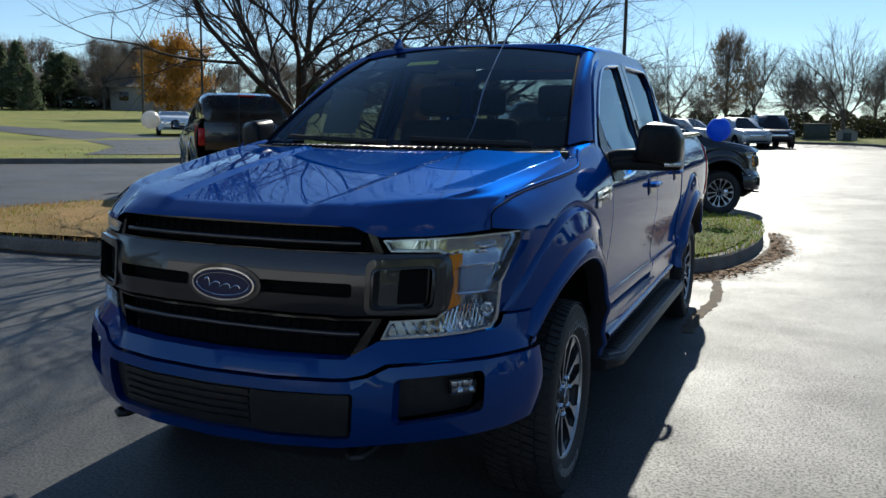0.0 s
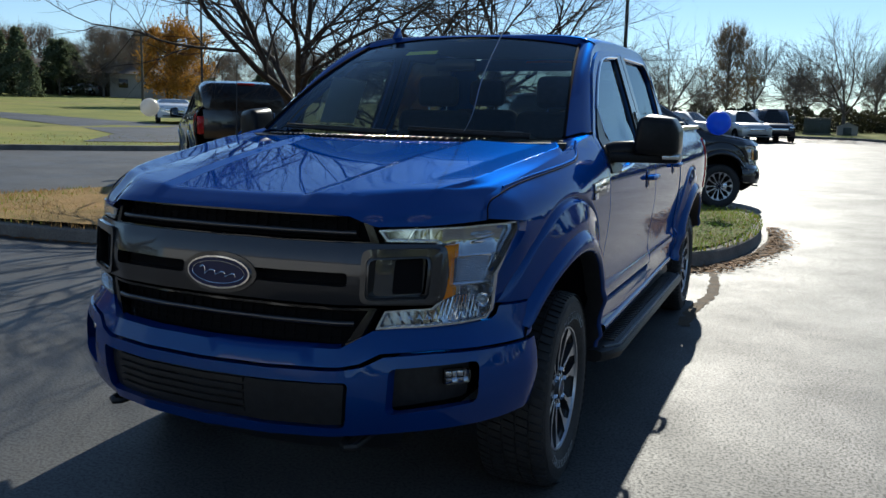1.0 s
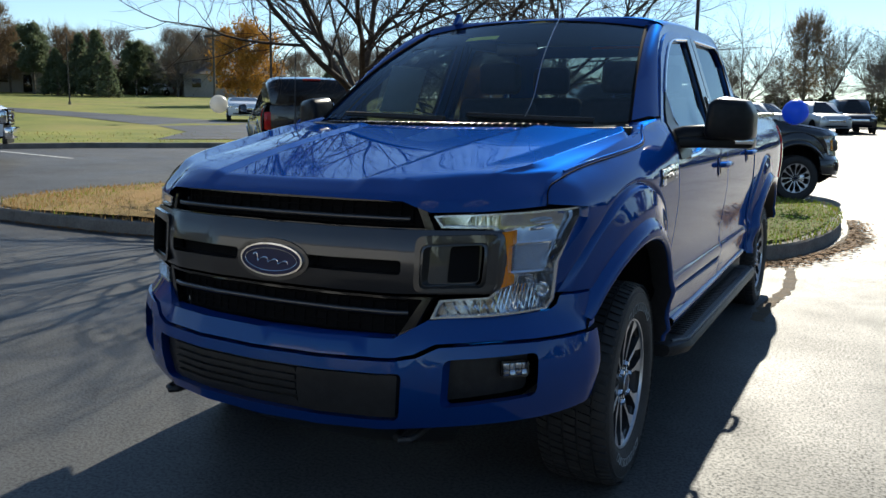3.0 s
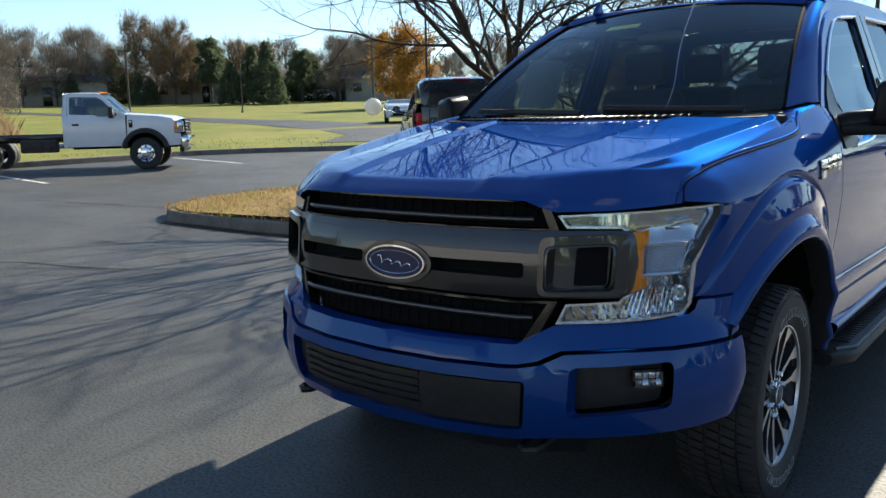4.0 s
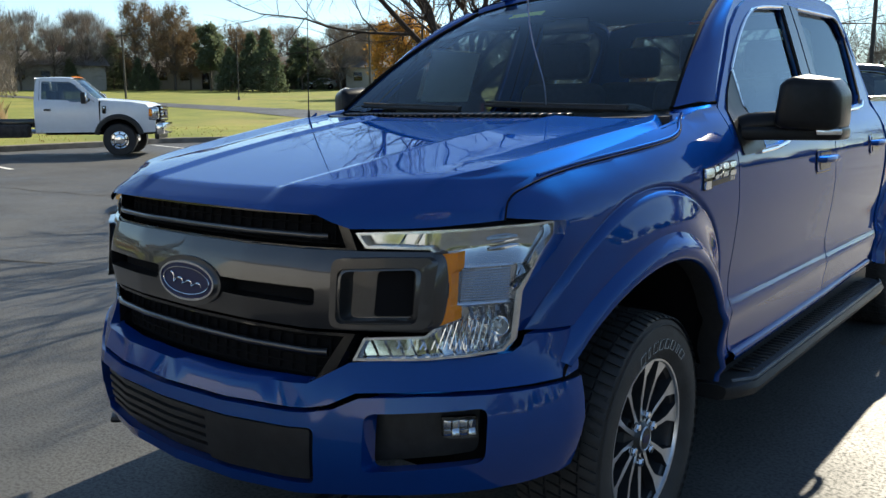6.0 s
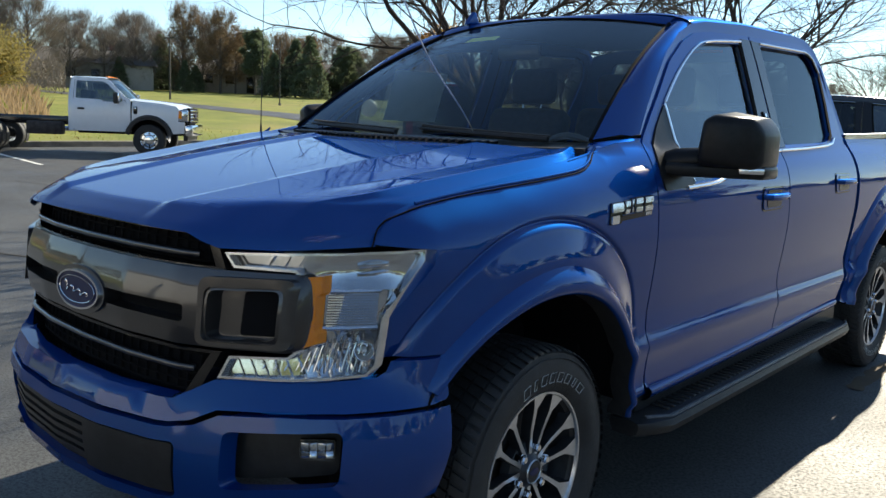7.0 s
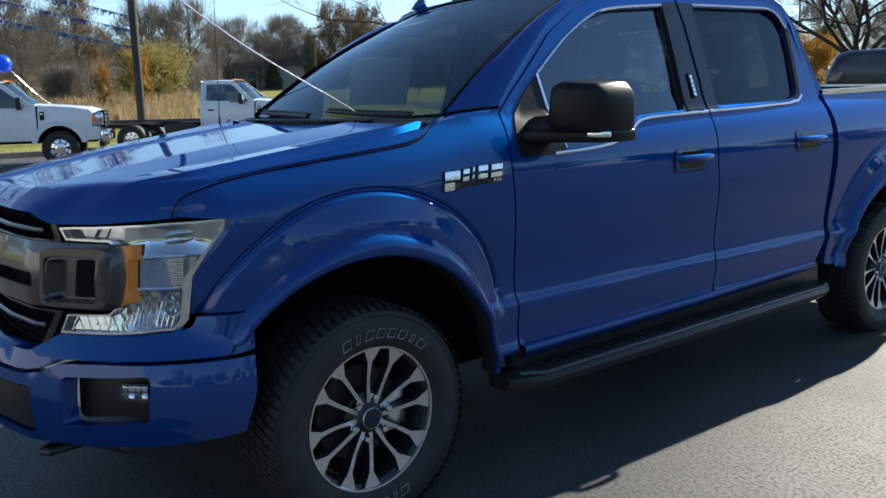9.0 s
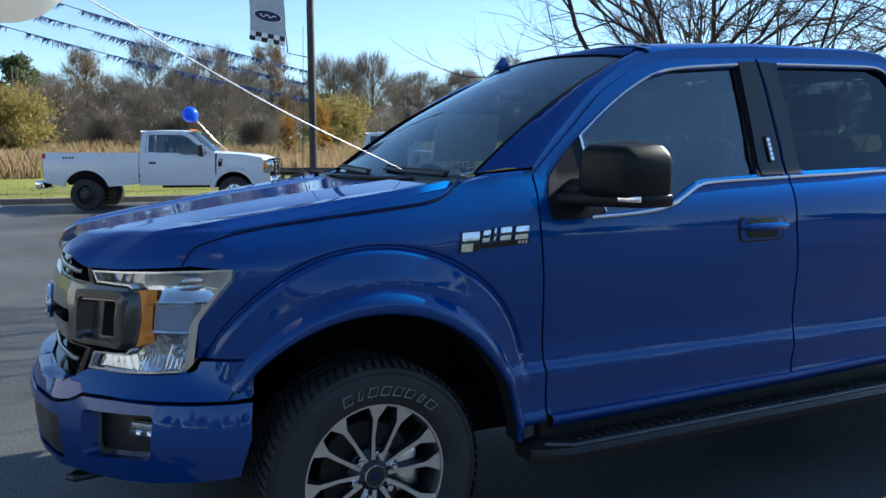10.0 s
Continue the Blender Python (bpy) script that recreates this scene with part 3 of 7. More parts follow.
    # fender badge: slanted bright blocks, split by a dark groove, over a dark strip
    for k, (ya, yb, za, zb) in enumerate([(0.312, 0.388, 1.128, 1.196), (0.394, 0.432, 1.158, 1.200), (0.438, 0.456, 1.161, 1.206), (0.463, 0.517, 1.161, 1.208), (0.524, 0.587, 1.162, 1.210)]):
        sl = 0.010
        flank("badge_edge", fillet([(ya - 0.003, za - 0.003), (yb - sl + 0.003, za), (yb + 0.003, zb + 0.003), (ya + sl - 0.003, zb)], 0.006, 2), side, truck, "gloss_black", out=0.006, back=0.006)
        mid = (za + zb) / 2
        for lo, hi, cut_off in ((za, mid - 0.005, 0.022 if k == 0 else 0.0), (mid + 0.003, zb, 0.0)):
            t0, t1 = (lo - za) / (zb - za), (hi - za) / (zb - za)
            flank("badge_block", fillet([(ya + sl * t0, lo), (yb - sl * (1 - t0) - cut_off, lo + 0.002), (yb - sl * (1 - t1) - cut_off, hi), (ya + sl * t1, hi - 0.002)], 0.004, 2), side, truck, "dull_chrome", out=0.011, back=0.006)
    flank("badge_strip", [(0.33, 1.132), (0.585, 1.145), (0.588, 1.162), (0.335, 1.15)], side, truck, "gloss_black", out=0.004, back=0.004)
    for k in range(3):
        flank("badge_bar", [(0.540 + 0.014 * k, 1.147), (0.549 + 0.014 * k, 1.147), (0.551 + 0.014 * k, 1.158), (0.542 + 0.014 * k, 1.158)], side, truck, "chrome", out=0.006, back=0.003)
    # tail lamp
    flank("tail_lamp", fillet([(4.66, 0.93), (4.735, 0.93), (4.735, 1.33), (4.70, 1.38), (4.67, 1.36)], 0.015, 3), side, truck, "red_lens", out=0.008, back=0.02, label="red tail lamp")
    part("tail_lamp", box_bm((0.13, 0.05, 0.34), (side * 0.862, 4.755, 1.13), 0.015), "red_lens", truck, "red tail lamp")
    # a bed rail cap: chrome puts the sun's reflection onto a black part
    cap = [(side * (flank_x(y, 1.40) - 0.014), y, 1.434 + 0.022 * (y - 3.0)) for y in steps(3.015, 4.70, 6)]
    cap_bm = grid(range(7), range(4), lambda i, j: Vector(cap[int(i)]) + Vector(((side * 0.006, side * 0.006, -side * 0.07, -side * 0.07)[int(j)], 0, (-0.014, 0.014, 0.014, -0.03)[int(j)])), flip=side < 0)
    part("bed_rail_cap", cap_bm, "dull_chrome", truck, "black bed rail cap with sun glare painted in as chrome", angle=30)
    part("bed_inner_wall", box_bm((0.03, 1.70, 0.52), (side * 0.80, 3.86, 1.18), 0.01), "black_plastic", truck)

# keypad on the left door pillar
keypad = slab(fillet([(-0.014, -0.06), (0.014, -0.06), (0.014, 0.06), (-0.014, 0.06)], 0.01), 0.006, frame_of((flank_x(1.868, 1.48) + 0.006, 1.868, 1.48), (0, 1, 0), (-0.33, 0.0, 0.94)))
pad = part("door_keypad", keypad, "gloss_black", bpy.data.objects["front_door"], "black keypad")
for k in range(5):
    key = slab(fillet([(-0.009, -0.008), (0.009, -0.008), (0.009, 0.008), (-0.009, 0.008)], 0.003), 0.003, frame_of(Vector((flank_x(1.868, 1.48) + 0.013, 1.868, 1.48)) + Vector((-0.33, 0.0, 0.94)).normalized() * (k - 2) * 0.021, (0, 1, 0), (-0.33, 0.0, 0.94)))
    part("key", key, "dull_chrome", pad)

# ---- bonnet ----
LIP_X, LIP_Y = [0.0, 0.3, 0.5, 0.58, 0.70, 0.78, 0.83], [-0.926, -0.916, -0.885, -0.832, -0.746, -0.652, -0.565]
LIP_Z = ([0.0, 0.48, 0.56, 0.70, 0.83], [1.135, 1.133, 1.098, 1.100, 1.112])


def hood_edge(y):
    return flank_x(y, shoulder_z(y)) - 0.005 - 0.55 * max(0.0, y - 0.20) ** 1.2


HOOD_U = [0.0, 0.335, 0.385, 0.675, 0.79, 0.955, 1.0]
HOOD_DROP = [0.004, 0.003, -0.006, 0.001, 0.004, 0.024, 0.042]
HOOD_DIP = [0.0, 0.0, 0.0, 0.011, 0.0, 0.0, 0.0]
RISE_D, RISE = [0, 0.010, 0.03, 0.055, 0.074, 0.084], [0, 0.30, 0.58, 0.84, 0.985, 1.0]


def hood(u, v):
    """A flat middle, raised shoulders, and a facet that falls to the fender."""
    a = abs(u)
    y0 = glide(a * 0.83, LIP_X, LIP_Y)
    y = lerp(y0, 0.268 + 0.165 * a ** 3, v)
    edge = hood_edge(max(y, -0.56))
    xs = [0.0, 0.295 + 0.10 * (y + 0.78), 0.34 + 0.10 * (y + 0.78), min(0.585 + 0.17 * max(0, y + 0.62), edge - 0.06), min(0.685 + 0.03 * smooth(v * 3) + 0.155 * max(0, y + 0.68), edge - 0.030), edge - 0.012 - 0.02 * smooth((0.2 - y) * 3), edge]
    x = lerp(a * 0.83, curve(a, HOOD_U, xs), smooth(v * 4))
    top = 1.203 + (y + 0.74) * 0.155 + 0.012 * math.sin(math.pi * v) * (1 - smooth((a - 0.55) / 0.4))
    drop = curve(a, HOOD_U, HOOD_DROP) + curve(a, HOOD_U, HOOD_DIP) * smooth((v - 0.12) / 0.35)
    rise = glide((y - y0) / (1 + 0.9 * smooth((x - 0.3) / 0.3)), RISE_D, RISE)
    zl = curve(x, *LIP_Z)
    return Vector((math.copysign(x, u), y, zl + (top - drop - zl) * rise))


vs = [0, 0.008, 0.018, 0.03, 0.045, 0.055, 0.063, 0.070, 0.078, 0.09, 0.10, 0.12, 0.135, 0.16] + steps(0.2, 1.0, 24)
us = sorted({round(sg * k, 4) for sg in (1, -1) for k in [0, 0.1, 0.2, 0.28, 0.32, 0.335, 0.345, 0.36, 0.375, 0.385, 0.40, 0.46, 0.52, 0.58, 0.63, 0.66, 0.675, 0.69, 0.73, 0.77, 0.78, 0.79, 0.80, 0.82, 0.86, 0.90, 0.935, 0.955, 0.97, 0.985, 1.0]})
bm = grid(us, vs, hood)
bmesh.ops.solidify(bm, geom=bm.faces[:], thickness=0.006)
bonnet = part("bonnet", bm, "paint", truck, "blue bonnet with a raised middle", angle=60)
for sg in (1, -1):
    cut = [(-0.585, 1.112), (-0.565, 1.150), (-0.536, 1.174), (-0.507, 1.186), (-0.43, 1.210), (-0.276, 1.236), (-0.10, 1.257), (0.15, 1.284), (0.235, 1.296), (0.29, 1.315), (0.33, 1.340), (0.365, 1.366)]
    gap = [on_flank(sg, 0.0005)(y, z) for y, z in soften(cut)]
    part("bonnet_gap", tube(gap, 0.0026, 6), "seam", bonnet)
    part("bonnet_edge", tube([on_flank(sg, 0.0005)(y, z + 0.0075) for y, z in soften(cut[4:])], 0.0050, 12), "paint", bonnet)
# the washer nozzles' slots and the cowl
cowl = panel([(-0.84, 0.375), (-0.60, 0.325), (-0.30, 0.285), (0, 0.272), (0.30, 0.285), (0.60, 0.325), (0.84, 0.375), (0.80, 0.56), (0.5, 0.47), (0, 0.43), (-0.5, 0.47), (-0.80, 0.56)],
             lambda x, y: Vector((x, y, 1.352 + 0.10 * (y - 0.27))), step=0.06, back=(0, 0, -0.03))
cowl_ob = part("cowl", cowl, "black_plastic", truck, "black plastic cowl under the windshield")
for k in range(36):
    x = -0.72 + k * 0.034
    yc = 0.305 + 0.07 * (x / 0.6) ** 2
    slat = tube([(x, yc - 0.022, 1.3655), (x, yc, 1.3675), (x, yc + 0.022, 1.3690)], 0.0085, 10)
    part("cowl_slat", slat, "gloss_black", cowl_ob)

# ---- windshield, roof and back of the cab ----
def glass_front(u, v):
    x = u * lerp(0.80, 0.635, v)
    y = lerp(0.385 + 0.085 * u * u, 1.235 + 0.055 * u * u, v)
    z = lerp(1.372 + 0.016 * u * u, 1.925 - 0.05 * u * u, v) + 0.028 * math.sin(math.pi * v)
    return Vector((x, y - 0.02 * math.sin(math.pi * v), z))


wind = part("windshield", grid(steps(-1, 1, 18), steps(0, 1, 10), glass_front), "windshield", truck, "tinted windshield")
for side in (1, -1):
    edge = [glass_front(side, v) for v in steps(0, 1, 10)]
    outer = []
    for i, p in enumerate(edge):
        y = lerp(0.665, 1.31, i / 10)
        z = curve(y, [p[0] for p in CAB_EDGE], [p[1] for p in CAB_EDGE])
        outer.append(Vector((side * (flank_x(y, z) - 0.004), y, z)))
    mid = [a.lerp(b, 0.62) + Vector((side * 0.010, -0.02, 0.012)) for a, b in zip(edge, outer)]
    lines = [[p + Vector((0, 0.002, -0.012)) for p in edge], [p + Vector((side * 0.012, -0.004, 0.004)) for p in edge], mid, outer]
    part("windshield_pillar", grid(range(4), range(11), lambda i, j: lines[int(i)][int(j)], flip=side > 0), "paint", truck, angle=70)
    seal = tube([p + Vector((side * 0.006, -0.003, 0.003)) for p in edge], 0.008, 6)
    part("windshield_seal", seal, "seam", wind)
    # the fender's corner behind the bonnet
    def corner(i, j, side=side):
        y = lerp(0.20, 0.665, i / 16)
        zo = glide(y, SHOULDER_Y, SHOULDER_Z) if y < 0.36 else curve(y, [0.36, 0.395, 0.50, 0.655], [1.350, 1.366, 1.384, 1.396])
        outer_p = Vector((flank_x(y, zo) - 0.001, y, zo - 0.001))
        if y < 0.375:
            inner_p = Vector((hood_edge(y) + 0.004, y, 1.203 + (y + 0.74) * 0.155 - 0.044))
        elif y < 0.47:
            t = (y - 0.375) / 0.095
            inner_p = Vector((lerp(hood_edge(0.375) + 0.004, 0.802, t), y, lerp(1.342, 1.384, t)))
        else:
            t = (y - 0.47) / 0.195
            inner_p = Vector((lerp(0.802, flank_x(0.665, 1.40) - 0.006, t), y, lerp(1.384, 1.403, t)))
        p = inner_p.lerp(outer_p, j / 4)
        p.z += 0.006 * math.sin(math.pi * j / 4) * smooth((y - 0.2) / 0.15)
        return Vector((p.x * side, p.y, p.z))
    part("cowl_corner", grid(range(17), range(5), corner, flip=side > 0), "paint", truck, angle=70)
    part("windshield_seal", tube([Vector((side * lerp(0.800, 0.884, t), lerp(0.47, 0.668, t), lerp(1.388, 1.410, t))) for t in steps(0, 1, 6)], 0.006, 6), "seam", wind)


def roof(u, v):
    """From the windshield's head to the back."""
    y_side = lerp(1.335, 2.80, v)
    y_mid = lerp(1.262, 2.90, v)
    a = abs(u)
    y = lerp(y_mid, y_side, a ** 2)
    ze = curve(y, [p[0] for p in CAB_EDGE], [p[1] for p in CAB_EDGE])
    xe = flank_x(y, ze) - 0.004
    top = curve(y, [1.2, 1.4, 1.7, 2.1, 2.5, 2.75, 2.9], [1.926, 1.950, 1.968, 1.982, 1.984, 1.976, 1.955])
    z = lerp(top, ze, curve(a, [0, 0.5, 0.72, 0.85, 0.93, 0.97, 1.0], [0, 0.06, 0.17, 0.36, 0.60, 0.80, 1.0]))
    x = xe * curve(a, [0, 0.5, 0.85, 0.97, 1.0], [0, 0.52, 0.88, 0.988, 1.0])
    return Vector((math.copysign(x, u), y, z))


us = sorted({round(s * k, 3) for s in (1, -1) for k in (0, 0.15, 0.3, 0.45, 0.6, 0.72, 0.8, 0.86, 0.91, 0.95, 0.98, 1.0)})
part("roof", grid(us, steps(0, 1, 22), roof), "paint", truck, "blue roof", angle=60)
# the rolled front edge of the roof over the glass
def roof_front(u, j):
    g, r0, r1 = glass_front(u, 1.0), roof(u * 0.885, 0.0), roof(u * 0.885, 0.05)
    return (g + Vector((0, -0.004, -0.001)), g.lerp(r0, 0.6) + Vector((0, -0.004, 0.003)), r0.lerp(r1, 0.4) + Vector((0, 0, 0.004)), r1 + Vector((0, 0, 0.0015)))[int(j)]


part("roof_header", grid(steps(-1, 1, 24), range(4), roof_front), "paint", truck, angle=80)
part("windshield_seal", tube([glass_front(u, 0.985) + Vector((0, -0.002, 0.002)) for u in steps(-1, 1, 24)], 0.0035, 6), "seam", wind)
for side in (1, -1):
    def roof_corner(w, j, side=side):
        e = glass_front(side, 1.0)
        z = curve(1.31, [p[0] for p in CAB_EDGE], [p[1] for p in CAB_EDGE])
        o = Vector((side * (flank_x(1.31, z) - 0.004), 1.31, z))
        base, r = e.lerp(o, w), roof(side * lerp(0.885, 1.0, w), 0.035)
        return (base + Vector((0, -0.02, -0.012)), base + Vector((0, -0.004, 0.006)), base.lerp(r, 0.55) + Vector((0, 0, 0.010 * (1 - w))), r + Vector((0, 0, 0.001)))[int(j)]
    part("roof_header", grid(steps(0, 1, 6), range(4), roof_corner, flip=side < 0), "paint", truck, angle=75)
back_fn = lambda x, z: Vector((x, lerp(3.00, 2.895, (z - 1.40) / 0.53) - 0.02 * (x / 0.7) ** 2, z))
back_hole = fillet([(-0.62, 1.47), (0.62, 1.47), (0.56, 1.85), (-0.56, 1.85)], 0.05)
part("cab_back", panel([(-0.89, 0.6), (0.89, 0.6), (0.88, 1.42), (0.76, 1.80), (0.70, 1.90), (0.45, 1.945), (-0.45, 1.945), (-0.70, 1.90), (-0.76, 1.80), (-0.88, 1.42)], back_fn, [back_hole], 0.08, (0, -0.03, 0), flip=True), "paint", truck)
part("rear_window", panel(back_hole, back_fn, step=0.15, flip=True), "door_glass", truck, "dark rear cab window")
part("roof_fin", slab([(0, 0), (0.095, 0), (0.085, 0.02), (0.070, 0.062), (0.055, 0.065)], 0.024, frame_of((-0.47, 1.25, 1.925), (0, 1, 0), (0, 0, 1)), 0.006), "paint", truck, "blue roof antenna fin")

# ---- grille, headlamps and bumper ----
PLAN_X = [0.0, 0.25, 0.45, 0.556, 0.70, 0.80, 0.88, 0.911, 0.925]
PLAN_Y = [-0.930, -0.920, -0.888, -0.840, -0.750, -0.664, -0.545, -0.445, -0.36]
PLAN_S = [0.0]
for k in range(1, len(PLAN_X)):
    PLAN_S.append(PLAN_S[-1] + math.hypot(PLAN_X[k] - PLAN_X[k - 1], PLAN_Y[k] - PLAN_Y[k - 1]))
BUMP_X = [0.0, 0.25, 0.45, 0.58, 0.70, 0.80, 0.87, 0.93, 0.965, 0.978, 0.982]
BUMP_Y = [-1.040, -1.024, -0.975, -0.906, -0.834, -0.759, -0.687, -0.595, -0.51, -0.45, -0.40]
BUMP_S = [0.0]
for k in range(1, len(BUMP_X)):
    BUMP_S.append(BUMP_S[-1] + math.hypot(BUMP_X[k] - BUMP_X[k - 1], BUMP_Y[k] - BUMP_Y[k - 1]))


def on_nose(out=0.0):
    """Along the front of grille and headlamps: s from the middle, z up."""
    def place(s, z):
        a = abs(s)
        x, y = curve(a, PLAN_S, PLAN_X), curve(a, PLAN_S, PLAN_Y)
        tx, ty = curve(a + 0.03, PLAN_S, PLAN_X) - curve(max(a - 0.03, 0), PLAN_S, PLAN_X), curve(a + 0.03, PLAN_S, PLAN_Y) - curve(max(a - 0.03, 0), PLAN_S, PLAN_Y)
        n = Vector((ty, -tx, 0)).normalized()
        lean = 0.10 * (z - 0.95)
        return Vector((math.copysign(x + n.x * out, s), y + n.y * out + lean, z))
    return place


def on_bumper(out=0.0):
    def place(s, z):
        a = abs(s)
        x, y = curve(a, BUMP_S, BUMP_X), curve(a, BUMP_S, BUMP_Y)
        tx, ty = curve(a + 0.04, BUMP_S, BUMP_X) - curve(max(a - 0.04, 0), BUMP_S, BUMP_X), curve(a + 0.04, BUMP_S, BUMP_Y) - curve(max(a - 0.04, 0), BUMP_S, BUMP_Y)
        n = Vector((ty, -tx, 0)).normalized()
        bulge = 0.012 - 1.3 * (z - 0.56) ** 2
        o = out + bulge
        return Vector((math.copysign(x + n.x * o, s), y + n.y * o, z))
    return place


def both(pts):
    return [(-s, z) for s, z in reversed(pts)]


grille = part("grille", panel([(-0.56, 1.045), (-0.52, 1.128), (0.52, 1.128), (0.56, 1.045), (0.60, 0.95), (0.57, 0.80), (0.47, 0.685), (-0.47, 0.685), (-0.57, 0.80), (-0.60, 0.95)], on_nose(-0.05), step=0.08), "seam", truck, "black grille with a grey crossbar")
mesh_rows = []
for k in range(24):
    s = -0.50 + k * (1.0 / 23)
    for za, zb in ((1.048, 1.126), (0.70, 0.825)):
        mesh_rows.append(tube([on_nose(-0.045)(s, za), on_nose(-0.043)(s, (za + zb) / 2), on_nose(-0.045)(s, zb)], 0.004, 5))
tagged(part("grille_mesh", join(*mesh_rows), "seam", grille), kind="stuff")
mesh_rows = [tube([on_nose(-0.042)(s, z) for s in steps(-0.51, 0.51, 20)], 0.003, 5) for z in (1.10, 1.05, 0.805, 0.752, 0.728, 0.705)]
tagged(part("grille_mesh", join(*mesh_rows), "seam", grille), kind="stuff")
for z, w in ((1.074, 0.497), (0.778, 0.507)):
    bar = tube([on_nose(-0.006)(q, z) for q in steps(-w, w, 40)], 0.0095, 10)
    part("grille_strip", bar, "grey_satin", grille, "thin satin grey strip")
# frame round the openings
part("grille_frame", panel([(-0.575, 1.04), (-0.53, 1.142), (0.53, 1.142), (0.575, 1.04)], on_nose(-0.002), [[(-0.545, 1.046), (-0.512, 1.126), (0.512, 1.126), (0.545, 1.046)]], 0.06, (0, 0.05, 0)), "gloss_black", grille)
part("grille_frame", panel([(-0.58, 0.83), (-0.50, 0.672), (0.50, 0.672), (0.58, 0.83)], on_nose(-0.002), [[(-0.55, 0.822), (-0.47, 0.692), (0.47, 0.692), (0.55, 0.822)]], 0.06, (0, 0.05, 0)), "gloss_black", grille)
S_AMB = 0.578 + 0.205
slot = lambda sg: fillet([(sg * 0.135, 0.905), (sg * 0.478, 0.903), (sg * 0.478, 0.949), (sg * 0.13, 0.947)][:: 1 if sg > 0 else -1], 0.012, 3)
nostril = lambda sg: fillet([(sg * 0.545, 0.868), (sg * (S_AMB - 0.055), 0.872), (sg * (S_AMB - 0.05), 1.0), (sg * 0.545, 0.992)][:: 1 if sg > 0 else -1], 0.02, 3)
bar = panel(fillet([(-S_AMB, 0.842), (S_AMB, 0.842), (S_AMB, 1.042), (-S_AMB, 1.042)], 0.03), lambda q, z: on_nose(0.012 + 0.018 * (1 - ((z - 0.942) / 0.1) ** 2))(q, z), [slot(1), slot(-1), nostril(1), nostril(-1)], 0.025, (0, 0.05, 0))
crossbar = part("grille_crossbar", bar, "grey_satin", grille, "satin grey crossbar", angle=50)
for sg in (1, -1):
    part("crossbar_recess", panel(nostril(sg), on_nose(-0.012), step=0.06), "grey_satin", crossbar)
    part("crossbar_vent", panel(fillet([(sg * 0.625, 0.875), (sg * (S_AMB - 0.06), 0.878), (sg * (S_AMB - 0.06), 0.993), (sg * 0.63, 0.988)][:: 1 if sg > 0 else -1], 0.01), on_nose(-0.006), step=0.06), "seam", crossbar)
    part("crossbar_slot", panel(slot(sg), on_nose(-0.02), step=0.06), "seam", crossbar)
    # a raised frame round the opening
    ring = fillet([(0.520, 0.850), (S_AMB - 0.012, 0.853), (S_AMB - 0.012, 1.032), (0.520, 1.026)], 0.03, 4)
    hole = fillet([(0.537, 0.862), (S_AMB - 0.044, 0.866), (S_AMB - 0.040, 1.008), (0.537, 1.000)], 0.022, 4)
    ring, hole = ([(sg * p, z) for p, z in loop][:: 1 if sg > 0 else -1] for loop in (ring, hole))
    part("crossbar_frame", panel(ring, on_nose(0.033), [hole], 0.03, (0, 0.03, 0)), "grey_satin", crossbar, angle=50)
EMB = 0.022
oval = [(EMB + 0.127 * math.cos(k * math.tau / 40), 0.921 + 0.055 * math.sin(k * math.tau / 40)) for k in range(40)]
small = [(EMB + 0.120 * math.cos(k * math.tau / 40), 0.921 + 0.0492 * math.sin(k * math.tau / 40)) for k in range(40)]
plate = panel([(EMB + (s - EMB) * 1.16, 0.921 + (z - 0.921) * 1.25) for s, z in oval], on_nose(0.034), step=0.03, back=(0, 0.05, 0))
emblem = part("emblem", plate, "grey_satin", grille, "chrome-rimmed blue oval emblem")
part("emblem_rim", panel(oval, on_nose(0.042), [small], 0.02, (0, 0.02, 0)), "chrome", emblem)
part("emblem_plate", panel(small, on_nose(0.039), step=0.03), "oval_blue", emblem)
inner_ring = [on_nose(0.0408)(EMB + 0.105 * math.cos(k * math.tau / 40), 0.921 + 0.037 * math.sin(k * math.tau / 40)) for k in range(41)]
part("emblem_ring", tube(inner_ring, 0.0016, 5), "chrome", emblem)
wave = []
for k in range(49):
    t = k / 48
    wave.append(on_nose(0.0412)(EMB - 0.070 + 0.140 * t + 0.006 * math.sin(t * 22), 0.918 + lerp(0.016, 0.006, smooth(t * 3)) * math.sin(0.6 + t * 22) + 0.005 * math.cos(t * 3)))
part("emblem_flourish", tube(wave, [0.0022 + 0.0014 * math.sin(k * 0.9) for k in range(49)], 6), "chrome", emblem)

S0 = PLAN_S[3]
LAMP = [(0.0, 1.086), (0.20, 1.094), (0.38, 1.102), (0.528, 1.106), (0.530, 1.072), (0.44, 0.955), (0.425, 0.93), (0.418, 0.81), (0.395, 0.782), (0.20, 0.768), (0.008, 0.762), (0.035, 0.822),
        (0.19, 0.830), (0.208, 0.845), (0.208, 1.028), (0.19, 1.046), (0.028, 1.048)]
LAMP = [(S0 + s, z) for s, z in LAMP]


